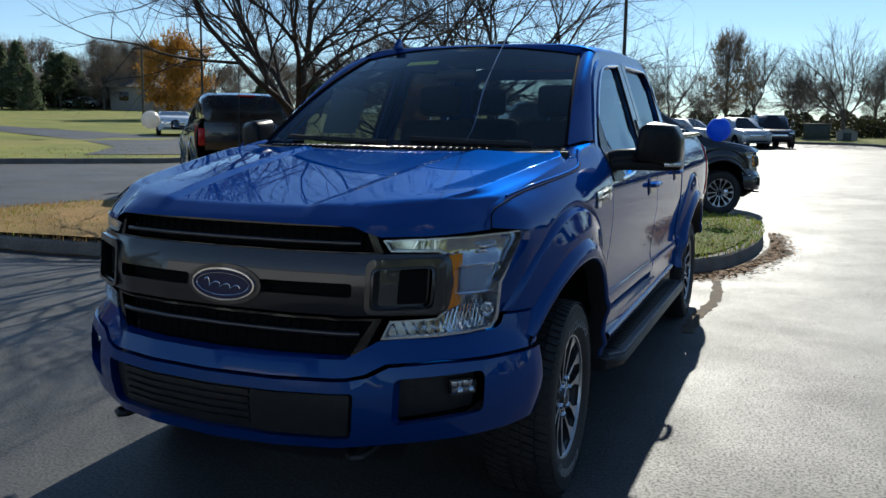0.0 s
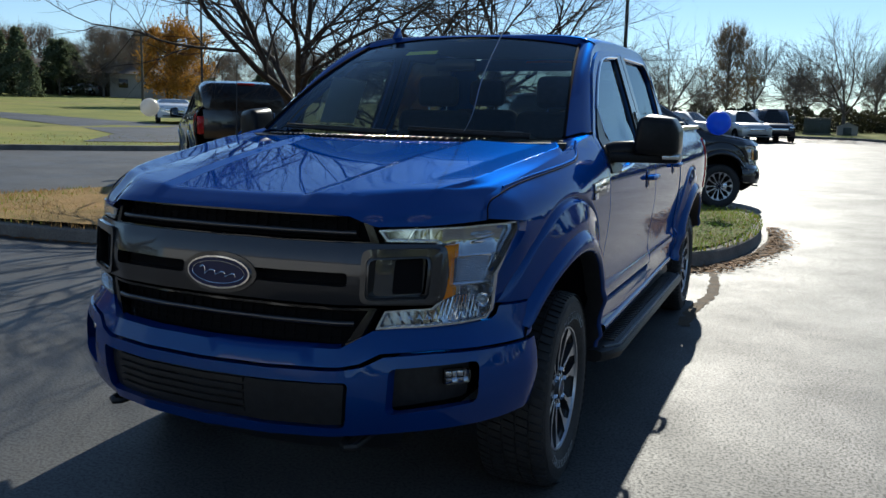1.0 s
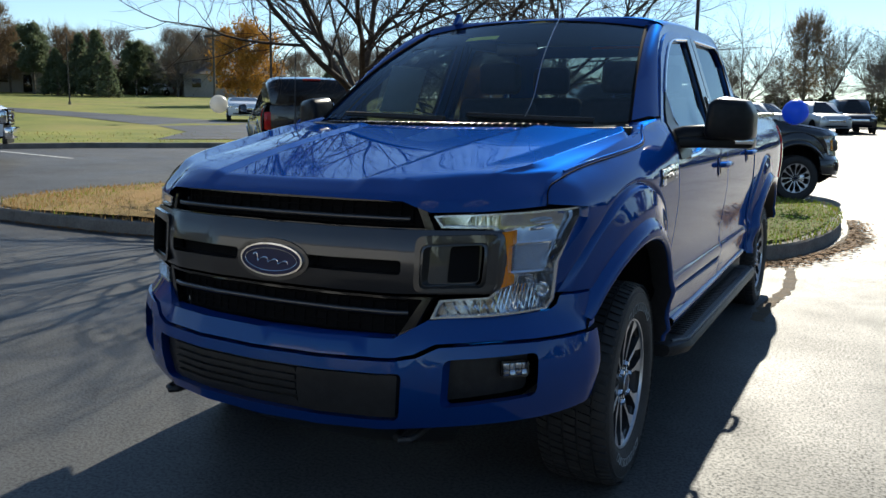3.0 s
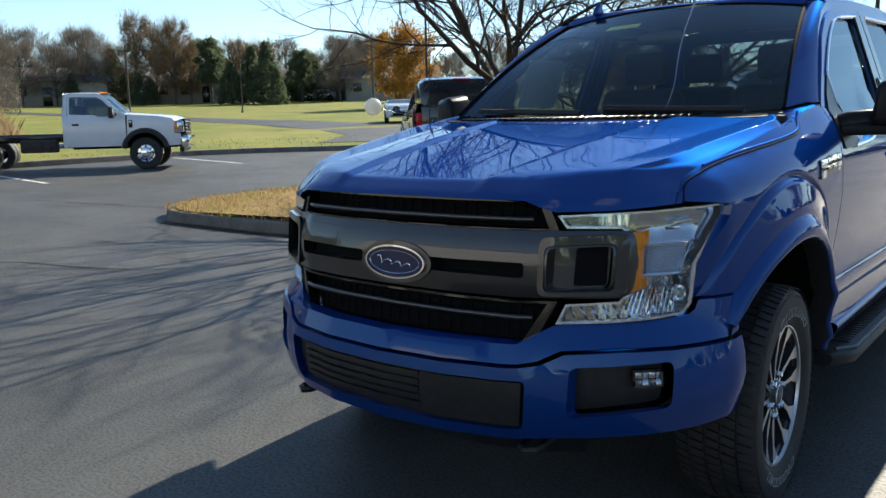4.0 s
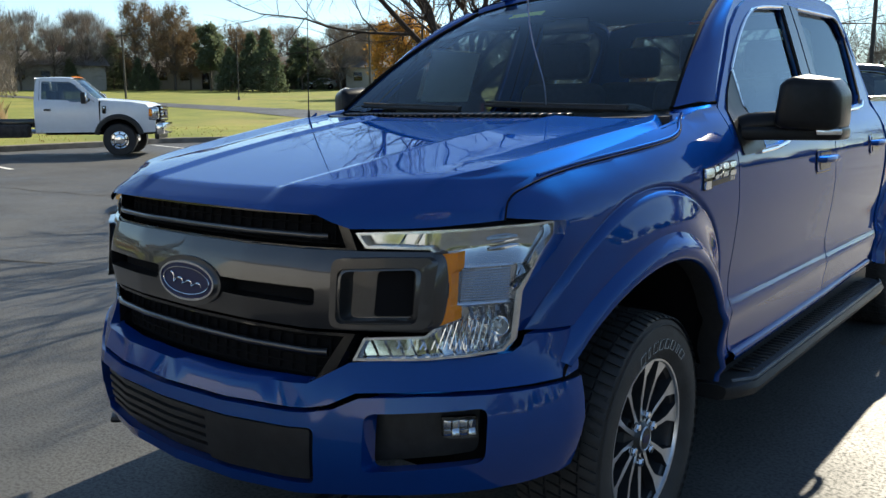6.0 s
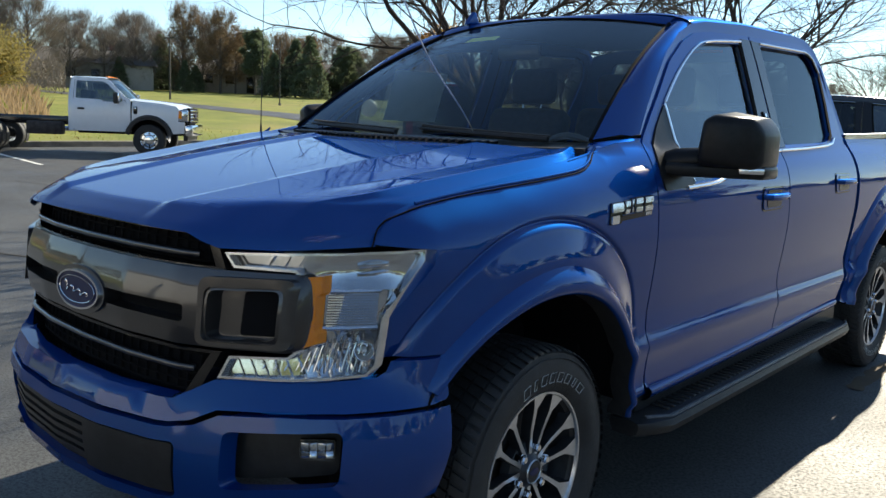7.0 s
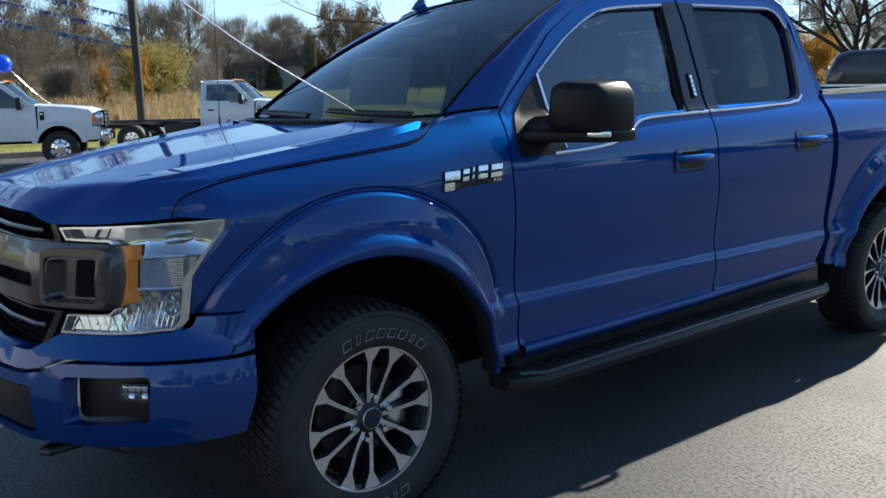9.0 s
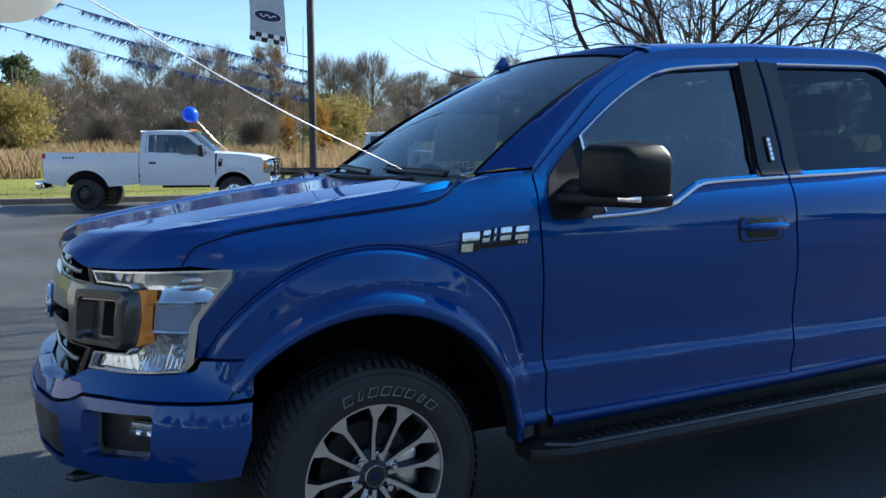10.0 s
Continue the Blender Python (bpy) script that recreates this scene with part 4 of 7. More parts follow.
def shrink(poly, d):
    """An outline drawn in by d."""
    out = []
    for i, p in enumerate(poly):
        a, b = Vector(poly[i - 1]), Vector(poly[(i + 1) % len(poly)])
        e0, e1 = (Vector(p) - a).normalized(), (b - Vector(p)).normalized()
        n = (Vector((-e0.y, e0.x)) + Vector((-e1.y, e1.x))).normalized()
        k = max(0.5, n.dot(Vector((-e0.y, e0.x))))
        out.append((p[0] + n.x * d / k, p[1] + n.y * d / k))
    return out


def lamp_bowl(q, z):
    """The lamp's three cells: bowls above and below with slanting steps, a shallow trough between."""
    s = abs(q) - S0
    across = math.sin(math.pi * min(1, max(0, (s - 0.22) / 0.30)))
    if z > 0.995:
        d = 0.028 + 0.020 * across * math.sin(math.pi * min(1, (z - 0.995) / 0.11)) + 0.010 * smooth((0.22 - s) / 0.1)
    elif z > 0.90:
        d = 0.040 + 0.012 * across
    else:
        d = 0.026 + 0.030 * across * math.sin(math.pi * min(1, (z - 0.76) / 0.14)) + 0.006 * (((s + 0.55 * (z - 0.77)) / 0.034) % 1.0)
    return on_nose(-d)(q, z)


area = sum(LAMP[i - 1][0] * LAMP[i][1] - LAMP[i][0] * LAMP[i - 1][1] for i in range(len(LAMP)))
SIGN = 1 if area > 0 else -1
for sg in (1, -1):
    mir = (lambda p: p) if sg > 0 else both
    pick = lambda poly: mir(poly if SIGN > 0 else poly[::-1])
    lamp = part("headlamp", panel(pick(LAMP), lamp_bowl, step=0.0085), "reflector", truck, "clear headlamp with chrome rim and amber marker", angle=16)
    wall = bmesh.new()
    loop = split_edges(LAMP, 0.03)
    near = [wall.verts.new(on_nose(0.0)(sg * s, z)) for s, z in loop]
    far = [wall.verts.new(on_nose(-0.085)(sg * s, z)) for s, z in loop]
    for i in range(len(loop)):
        j = (i + 1) % len(loop)
        wall.faces.new((near[i], near[j], far[j], far[i]))
    part("lamp_housing", wall, "reflector", lamp)
    rim_in = shrink(LAMP, SIGN * 0.0065)
    part("headlamp_rim", panel(pick(LAMP), on_nose(0.003), [pick(rim_in)], 0.03, (0, 0.02, 0)), "dull_chrome", lamp)
    part("headlamp_lens", panel(pick(LAMP), on_nose(0.006), step=0.06), "lens", lamp)
    amb = [(S0 + s, z) for s, z in ((0.210, 0.848), (0.260, 0.866), (0.260, 0.892), (0.248, 0.902), (0.248, 0.985), (0.260, 0.995), (0.260, 1.038), (0.210, 1.032))]
    part("amber_marker", panel(mir(amb), on_nose(-0.003), step=0.03, back=(0, 0.03, 0)), "amber", lamp, "amber side marker")
    part("amber_core", panel(mir([(S0 + 0.226, 0.925), (S0 + 0.242, 0.925), (S0 + 0.242, 0.962), (S0 + 0.226, 0.962)]), on_nose(-0.001), step=0.03, back=(0, 0.01, 0)), "rust_metal", lamp)
    # fins, bowls and shelves in the lamp
    for k in range(3):
        s, w = 0.10 + 0.045 * k, 0.008
        fin = [(S0 + s, 1.054), (S0 + s + w, 1.056), (S0 + s + w + 0.02, 1.092), (S0 + s + 0.02, 1.090)]
        part("lamp_fin", panel(mir(fin), on_nose(-0.028), step=0.03, back=(0, 0.03, 0)), "chrome", lamp)
    for z in (0.90, 0.995):
        part("lamp_divider", tube([on_nose(-0.03)(sg * (S0 + s), z + 0.01 * (s - 0.26)) for s in steps(0.262, 0.418, 4)], 0.006, 6), "dull_chrome", lamp)
    for k in range(13):
        z0 = 0.906 + k * 0.0068
        part("lamp_flute", tube([on_nose(-0.028)(sg * (S0 + s), z0) for s in (0.275, 0.34, 0.412)], 0.0030, 5), "reflector", lamp)
    for k in range(19):
        s = 0.10 + k * 0.0155
        part("lamp_facet", tube([on_nose(-0.030)(sg * (S0 + s), 0.786), on_nose(-0.034)(sg * (S0 + s + 0.018), 0.812 + 0.05 * smooth((s - 0.16) / 0.12))], 0.0021, 5), "chrome" if k % 3 else "dull_chrome", lamp)
    for z in (1.040, 1.056):
        part("lamp_bar", tube([on_nose(-0.034)(sg * (S0 + s), z + 0.10 * (s - 0.36)) for s in (0.355, 0.40, 0.435)], [0.003, 0.006, 0.003], 6), "chrome", lamp)
    for s, z, r in ((0.385, 0.845, 0.024),):
        p = on_nose(-0.024)(sg * (S0 + s), z)
        q = on_nose(0.0)(sg * (S0 + s), z)
        m = frame_of(p, (q - p).cross(Vector((0, 0, 1))), (0, 0, 1)) if sg > 0 else frame_of(p, (q - p).cross(Vector((0, 0, 1))), (0, 0, 1))
        bowl = lathe([(0.004, -0.03), (r * 0.6, -0.018), (r, 0.012), (r * 1.1, 0.014)], 16, "z")
        if m.to_3x3() @ Vector((0, 0, 1)) @ (q - p) < 0:
            m = m @ Matrix.Rotation(math.pi, 4, "X")
        bowl.transform(m)
        part("lamp_bowl", bowl, "chrome", lamp)
        bulb = lathe([(0.0015, 0.02), (0.006, 0.016), (0.008, 0.0), (0.007, -0.02)], 10, "z")
        bulb.transform(m)
        part("bulb", bulb, "paper", lamp)

# the painted panel under the lamps and over the bumper
SV = BUMP_S[-2]
SC = (S0 + 0.418) * SV / PLAN_S[7]
VAL = [(0.0, 0.646), (0.50, 0.648), (0.56, 0.658), (0.63, 0.689), (0.80, 0.697), (SV - 0.01, 0.700), (SV, 0.708), (SV, 0.818), (SC + 0.014, 0.816), (SC + 0.006, 0.79), (SC - 0.02, 0.774), (0.80, 0.765), (0.69, 0.762), (0.62, 0.756), (0.55, 0.725), (0.50, 0.704), (0.0, 0.702)]


def on_valance(s, z):
    p, q = on_bumper(-0.006)(s, z), on_nose(0.006)(s * PLAN_S[7] / SV, z)
    q.x += math.copysign(0.03 * smooth((abs(s) - SC) / 0.12), s)
    t = smooth((z - 0.685) / 0.085) * 0.9
    return Vector((lerp(p.x, q.x, t), lerp(p.y, max(p.y, q.y), t), z))


val = VAL + [(-s, z) for s, z in reversed(VAL) if s > 0.001]
part("bumper_top", panel(val, on_valance, step=0.04, back=(0, 0.05, 0.004)), "paint", truck, "blue panel under the headlamps", angle=55)
LOW = [(0.0, 0.402), (0.50, 0.410), (0.80, 0.428), (1.06, 0.445), (SV - 0.05, 0.455), (SV - 0.012, 0.58), (SV - 0.005, 0.690), (0.80, 0.687), (0.64, 0.679), (0.57, 0.648), (0.50, 0.637), (0.0, 0.635)]
low = LOW + [(-s, z) for s, z in reversed(LOW) if s > 0.001]
inset = fillet([(-0.515, 0.442), (0.515, 0.442), (0.525, 0.60), (-0.525, 0.60)], 0.02)
fog = lambda sg: fillet([(sg * 0.645, 0.487), (sg * 0.955, 0.520), (sg * 0.965, 0.658), (sg * 0.655, 0.642)][:: 1 if sg > 0 else -1], 0.025)
bumper = part("front_bumper", panel(low, on_bumper(), [inset, fog(1), fog(-1)], 0.04, (0, 0.05, 0)), "paint", truck, "blue front bumper with black inserts", angle=50)
part("bumper_insert", panel(fillet([(-0.52, 0.437), (0.52, 0.437), (0.53, 0.605), (-0.53, 0.605)], 0.02), on_bumper(-0.03), step=0.06), "black_plastic", bumper)
for k in range(5):
    z = 0.468 + k * 0.026
    part("insert_louvre", panel([(-0.42, z), (0.16, z), (0.16, z + 0.014), (-0.42, z + 0.014)], on_bumper(-0.016), step=0.08, back=(0, 0.02, 0)), "black_plastic", bumper)
part("plate_holder", panel(fillet([(0.17, 0.452), (0.505, 0.452), (0.512, 0.592), (0.17, 0.592)], 0.01), on_bumper(-0.008), step=0.06, back=(0, 0.03, 0)), "black_plastic", bumper)
for sg in (1, -1):
    part("fog_recess", panel(fog(sg), on_bumper(-0.075), step=0.06), "black_plastic", bumper)
    c = on_bumper(-0.055)(sg * 0.898, 0.600)
    n = (on_bumper(0.02)(sg * 0.898, 0.600) - c).normalized()
    side_dir = Vector((0, 0, 1)).cross(n)
    m = frame_of(c, side_dir, Vector((0, 0, 1))) @ Matrix.Diagonal((0.74, 0.76, 0.8, 1))
    lampb = slab(fillet([(-0.062, -0.034), (0.062, -0.034), (0.062, 0.034), (-0.062, 0.034)], 0.008), 0.012, m, 0.004)
    fl = part("fog_lamp", lampb, "gloss_black", bumper, "clear fog lamp")
    for i in range(4):
        for j in range(2):
            prism = box_bm((0.026, 0.026, 0.014), (-0.042 + 0.028 * i, -0.0145 + 0.029 * j, 0.022), 0.004, Matrix.Rotation(0.35 * (-1) ** (i + j), 4, "Y" if j else "X"))
            prism.transform(m)
            part("fog_facet", prism, "chrome", fl)
    part("fog_glass", slab(fillet([(-0.06, -0.032), (0.06, -0.032), (0.06, 0.032), (-0.06, 0.032)], 0.012), 0.004, m @ Matrix.Translation((0, 0, 0.032))), "lens", fl)
    hook = tube([(sg * 0.47, -0.78, 0.385), (sg * 0.47, -0.88, 0.378), (sg * 0.478, -0.915, 0.375), (sg * 0.50, -0.932, 0.374), (sg * 0.525, -0.915, 0.375), (sg * 0.53, -0.88, 0.378), (sg * 0.53, -0.78, 0.385)], 0.013, 8)
    part("tow_hook", hook, "black_plastic", truck, "black steel tow hook")
part("air_dam", grid(steps(-0.72, 0.72, 24), [0.26, 0.30, 0.36, 0.412], lambda s, z: on_bumper(-0.06 - 0.9 * max(0, 0.40 - z))(s, z)), "black_plastic", truck, "black lower air dam")

# ---- under the body and inside ----
inner_parts = [box_bm((1.30, 5.0, 0.22), (0, 1.95, 0.46), 0.02), box_bm((1.1, 0.62, 0.55), (0, -0.42, 0.83), 0.05), box_bm((1.5, 1.62, 0.04), (0, 3.86, 0.93), 0.005), box_bm((1.62, 0.04, 0.5), (0, 4.70, 1.15), 0.01), box_bm((1.75, 2.3, 0.10), (0, 1.82, 0.56), 0.01)]
part("chassis", join(*inner_parts), "seam", truck)
part("tailgate", box_bm((1.62, 0.05, 0.56), (0, 4.735, 1.15), 0.012), "paint", truck)
part("brake_lamp", box_bm((0.36, 0.04, 0.035), (0, 2.915, 1.925), 0.008), "red_lens", truck, "red brake lamp over the rear window")
part("rear_bumper", box_bm((1.85, 0.16, 0.18), (0, 4.82, 0.63), 0.03), "dull_chrome", truck, "chrome rear bumper")
part("firewall", box_bm((1.58, 0.05, 0.75), (0, 0.52, 0.99), 0.01), "seam", truck)
dash = part("dashboard", panel([(-0.80, 0.47), (0.80, 0.47), (0.80, 0.92), (-0.80, 0.92)], lambda x, y: Vector((x, y, 1.352 - 0.35 * max(0, y - 0.72) ** 1.2 + 0.02 * smooth((0.42 - abs(x + 0.0)) / 0.2))), step=0.08, back=(0, 0, -0.2)), "dash", truck)
part("steering_wheel", join(tube([(0.40 + 0.19 * math.cos(a), 1.02 - 0.075 * math.sin(a), 1.22 + 0.175 * math.sin(a)) for a in steps(0, math.tau, 28)], 0.016, 8, False), box_bm((0.30, 0.03, 0.07), (0.40, 1.01, 1.215), 0.012), box_bm((0.10, 0.04, 0.12), (0.40, 1.01, 1.20), 0.015)), "dash", truck, "black steering wheel")
for x in (-0.40, 0.40):
    for y, zb in ((1.62, 0.90), (2.52, 0.93)):
        cushion = box_bm((0.52, 0.52, 0.16), (x, y - 0.22, zb), 0.05, segments=3)
        backrest = box_bm((0.50, 0.15, 0.64), (0, 0, 0.30), 0.06, segments=3)
        backrest.transform(Matrix.Translation((x, y, zb + 0.02)) @ Matrix.Rotation(radians(-14), 4, "X"))
        seat = part("seat", join(cushion, backrest), "seat_cloth", truck, "dark cloth seat with a headrest")
        head = box_bm((0.27, 0.10, 0.19), (x, y + 0.165, zb + 0.745), 0.04, segments=3)
        part("headrest", head, "seat_cloth", seat)
        for dx in (-0.06, 0.06):
            part("headrest_post", tube([(x + dx, y + 0.14, zb + 0.58), (x + dx, y + 0.165, zb + 0.68)], 0.006, 6), "dull_chrome", seat)
part("headliner", grid(steps(-0.95, 0.95, 8), steps(0.03, 0.97, 8), lambda u, v: roof(u * 0.97, v) - Vector((0, 0, 0.03))), "headliner", truck)
part("inner_mirror", box_bm((0.24, 0.03, 0.07), (0.0, 1.10, 1.76), 0.015), "gloss_black", truck)
sticker = panel([(-0.42, 0.775), (-0.14, 0.775), (-0.14, 0.822), (-0.42, 0.822)], lambda u, v: glass_front(u, v) + Vector((0, 0.006, -0.004)), step=0.02)
part("windshield_tag", sticker, "tag_yellow", truck, "yellow-green paper tag behind the windshield")
sheet = panel([(1.06, 1.43), (1.46, 1.43), (1.46, 1.69), (1.06, 1.69)], lambda y, z: Vector((-(flank_x(y, z) - 0.035), y, z)), step=0.1)
part("price_sheet", sheet, "paper", truck, "paper price sheet in the far side window")
for path in ([(0.66, 0.42, 1.385), (0.40, 0.40, 1.392), (0.05, 0.41, 1.405)], [(-0.05, 0.37, 1.385), (-0.35, 0.405, 1.395), (-0.66, 0.44, 1.405)]):
    wiper = part("wiper", tube(path, [0.012, 0.011, 0.006], 6), "black_plastic", truck, "black wiper")
    part("wiper_blade", tube([Vector(p) + Vector((0, 0.012, 0.012)) for p in path], 0.006, 5), "rubber", wiper)
part("whip_antenna", tube([(-0.865, 0.30, 1.345), (-0.865, 0.30, 1.40), (-0.867, 0.32, 2.15)], [0.008, 0.0026, 0.0013], 6), "black_plastic", truck, "black whip antenna")

# ---- wheels ----
def wheel(parent, x, y, side, name="wheel", spokes=12, radius=0.396, width=0.27, rim_r=0.249, mat_spoke="machined", letters=True, turn=0.0, simple=False):
    """A wheel: dark barrel, spokes, hub, nuts and tyre."""
    at = Matrix.Translation((x, y, HUB_Z)) @ Matrix.Rotation(radians(turn), 4, "Z")
    if side < 0:
        at = at @ Matrix.Rotation(math.pi, 4, "Z")
    w = width / 2

    def put(n, bm, mat, par, label="", angle=38):
        bm.transform(at)
        return part(n, bm, mat, par, label, angle)
    root = put(name, lathe([(rim_r - 0.004, w - 0.028), (rim_r + 0.004, w - 0.022), (rim_r + 0.006, w - 0.030), (rim_r - 0.014, w - 0.045), (rim_r - 0.022, w - 0.09), (rim_r - 0.03, -w + 0.05), (rim_r, -w + 0.02)], 48), "alloy_dark", parent, "alloy wheel with twelve bright machined spokes")
    put("rim_lip", lathe([(rim_r - 0.006, w - 0.030), (rim_r - 0.003, w - 0.020), (rim_r + 0.003, w - 0.019), (rim_r + 0.005, w - 0.024)], 56), mat_spoke, root, "bright machined rim lip")
    r = radius
    prof = [(rim_r + 0.002, -w + 0.03), (rim_r + 0.03, -w + 0.008), (r * 0.80, -w), (r * 0.93, -w + 0.012), (r - 0.010, -w + 0.03), (r - 0.010, w - 0.03), (r * 0.95, w - 0.012), (r * 0.87, w - 0.003), (r * 0.80, w), (r * 0.73, w - 0.003),
            (rim_r + 0.022, w - 0.012), (rim_r + 0.006, w - 0.020)]
    tyre = put("tyre", lathe(prof, 64), "rubber", root, "black tyre with raised pale marks")
    if not simple:
        blocks = []
        for k in range(74):
            a = k * math.tau / 74
            for j, (x0, x1, da) in enumerate(((w - 0.052, w - 0.010, 0.0), (w - 0.105, w - 0.060, 0.5), (-0.02, 0.022, 0.1), (-w + 0.060, -w + 0.105, 0.5), (-w + 0.010, -w + 0.052, 0.0))):
                aa, da2 = a + da * math.tau / 74, math.tau / 74 * 0.37
                bm = bmesh.new()
                pts = []
                for xx in (x0, x1):
                    for s in (-1, 1):
                        for rr in (r - 0.014, r + (0.0 if abs(xx) < w - 0.02 else -0.008)):
                            ang = aa + s * da2 * (1 if abs(xx) < w - 0.02 else 0.8) + (xx - x0) * 0.6
                            pts.append(bm.verts.new((xx + (0.006 if rr < r - 0.01 and xx > w - 0.02 else 0), rr * math.cos(ang), rr * math.sin(ang))))
                for f in ((0, 1, 3, 2), (4, 6, 7, 5), (0, 4, 5, 1), (2, 3, 7, 6), (1, 5, 7, 3)):
                    bm.faces.new([pts[i] for i in f])
                blocks.append(bm)
        put("tread", join(*blocks), "rubber", tyre)
        ring = lathe([(r * 0.905, w - 0.004), (r * 0.912, w - 0.002), (r * 0.919, w - 0.004)], 64)
        put("sidewall_ring", ring, "rubber", tyre)
    # spokes
    for k in range(spokes):
        a = radians(15 + 60 * (k // 2) + (12 if k % 2 else -12))
        pair = 0.10 if k % 2 else -0.10
        out = [(0.050, -0.008), (0.13, -0.0062), (0.195, -0.0085), (rim_r - 0.016, -0.028), (rim_r - 0.003, -0.036), (rim_r - 0.001, 0.0), (rim_r - 0.003, 0.036), (rim_r - 0.016, 0.028), (0.195, 0.0085), (0.13, 0.0062), (0.050, 0.008)]
        bm = bmesh.new()
        front, rear = [], []
        for rr, tt in out:
            sway = pair * (1 - rr / rim_r)
            dx = -0.036 + 0.012 * (rr / rim_r) if rr < 0.1 else -0.026
            depth = w + dx - 0.020 * math.sin(math.pi * min(1, rr / rim_r))
            y_, z_ = rr * math.cos(a + sway) - tt * math.sin(a), rr * math.sin(a + sway) + tt * math.cos(a)
            front.append(bm.verts.new((depth, y_, z_)))
            rear.append(bm.verts.new((depth - 0.035, y_ + tt * 0.25 * -math.sin(a), z_ + tt * 0.25 * math.cos(a))))
        bm.faces.new(front)
        n0 = len(front)
        for i in range(n0):
            f = bm.faces.new((front[i], rear[i], rear[(i + 1) % n0], front[(i + 1) % n0]))
            f.material_index = 1
        put("spoke", bm, [mat_spoke, "alloy_dark"], root)
    hub = lathe([(0.002, w - 0.030), (0.040, w - 0.031), (0.046, w - 0.036), (0.054, w - 0.046), (0.090, w - 0.062), (0.098, w - 0.09)], 32)
    put("hub", hub, "alloy_dark", root)
    put("hub_ring", lathe([(0.034, w - 0.030), (0.0365, w - 0.026), (0.039, w - 0.030)], 32), "machined", root)
    put("hub_cap", lathe([(0.001, w - 0.026), (0.032, w - 0.027), (0.035, w - 0.031)], 28), "black_plastic", root)
    capo = lathe([(0.001, w - 0.0245), (0.018, w - 0.025), (0.020, w - 0.027)], 20)
    capo.transform(Matrix.Diagonal((1, 1.25, 0.62, 1)))
    put("cap_oval", capo, "oval_blue", root)
    for k in range(6):
        a = radians(15 + 60 * k)
        nut = lathe([(0.001, w - 0.026), (0.010, w - 0.026), (0.0145, w - 0.032), (0.0150, w - 0.060)], 6)
        bmesh.ops.translate(nut, verts=nut.verts, vec=(0, 0.074 * math.cos(a), 0.074 * math.sin(a)))
        put("lug_nut", nut, "chrome", root)
    disc = lathe([(0.05, w - 0.12), (0.165, w - 0.12), (0.17, w - 0.13)], 36)
    put("brake_disc", disc, "rust_metal", root)
    put("wheel_back", lathe([(0.001, w - 0.15), (rim_r - 0.03, w - 0.15)], 24), "seam", root)
    if not simple:
        put("brake_caliper", box_bm((0.06, 0.09, 0.16), (w - 0.12, 0.145, -0.02), 0.015), "dull_chrome", root)
    if letters:
        for base in (80, 260):
            for k in range(8):
                a = radians(base - (k - 3.5) * 8.7)
                rr, wl = 0.302, 0.007 if k in (1, 6) else 0.0165 if k in (0, 7) else 0.0145
                loop = []
                for du, dv in ((-wl - 0.005, -0.0145), (wl - 0.005, -0.0145), (wl + 0.005, 0.0145), (-wl + 0.005, 0.0145), (-wl - 0.005, -0.0145)):
                    loop.append((w + 0.0006, (rr + dv) * math.cos(a - du / rr), (rr + dv) * math.sin(a - du / rr)))
                put("sidewall_mark", tube(loop, 0.0013, 4), "letter_white", tyre)
    return root


for y in (0.0, WHEELBASE):
    for side in (1, -1):
        wheel(truck, side * 0.862, y, side, turn=2.0 if y == 0 else 0.0, letters=side > 0)

# ---- ground, kerbs, lawns ----
M["asphalt"] = material("asphalt", (0.069, 0.070, 0.070), 0.5, vary=0.30, scale=0.55, bump=0.24, bump_scale=230, fine=0.34)
nodes, links = M["asphalt"].node_tree.nodes, M["asphalt"].node_tree.links
wet, span = nodes.new("ShaderNodeTexNoise"), nodes.new("ShaderNodeMapRange")
wet.inputs["Scale"].default_value, wet.inputs["Detail"].default_value, wet.inputs["Roughness"].default_value = 0.9, 9, 0.7
links.new(next(n for n in nodes if n.type == "TEX_COORD").outputs["Object"], wet.inputs["Vector"])
span.inputs["From Min"].default_value, span.inputs["From Max"].default_value = 0.3, 0.7
span.inputs["To Min"].default_value, span.inputs["To Max"].default_value = 0.48, 0.68
links.new(wet.outputs["Fac"], span.inputs["Value"])
links.new(span.outputs[0], nodes["Principled BSDF"].inputs["Roughness"])
grit = nodes.new("ShaderNodeTexNoise")
grit.inputs["Scale"].default_value, grit.inputs["Detail"].default_value = 70, 4
links.new(next(n for n in nodes if n.type == "TEX_COORD").outputs["Object"], grit.inputs["Vector"])
shine = nodes.new("ShaderNodeMapRange")
shine.inputs["From Min"].default_value, shine.inputs["From Max"].default_value = 0.40, 0.56
shine.inputs["To Min"].default_value, shine.inputs["To Max"].default_value = 0.06, 0.50
links.new(grit.outputs["Fac"], shine.inputs["Value"])
links.new(shine.outputs[0], nodes["Principled BSDF"].inputs["Specular IOR Level"])
next(n for n in nodes if n.type == "BUMP").inputs["Distance"].default_value = 0.013
M["concrete"] = material("kerb_concrete", (0.17, 0.155, 0.135), 0.9, vary=0.3, scale=3, bump=0.5, bump_scale=60, fine=0.25)
M["lawn"] = material("lawn", (0.235, 0.235, 0.052), 0.95, second=(0.115, 0.145, 0.030), scale=0.35, bump=0.7, bump_scale=40, fine=0.45, spec=0.2)
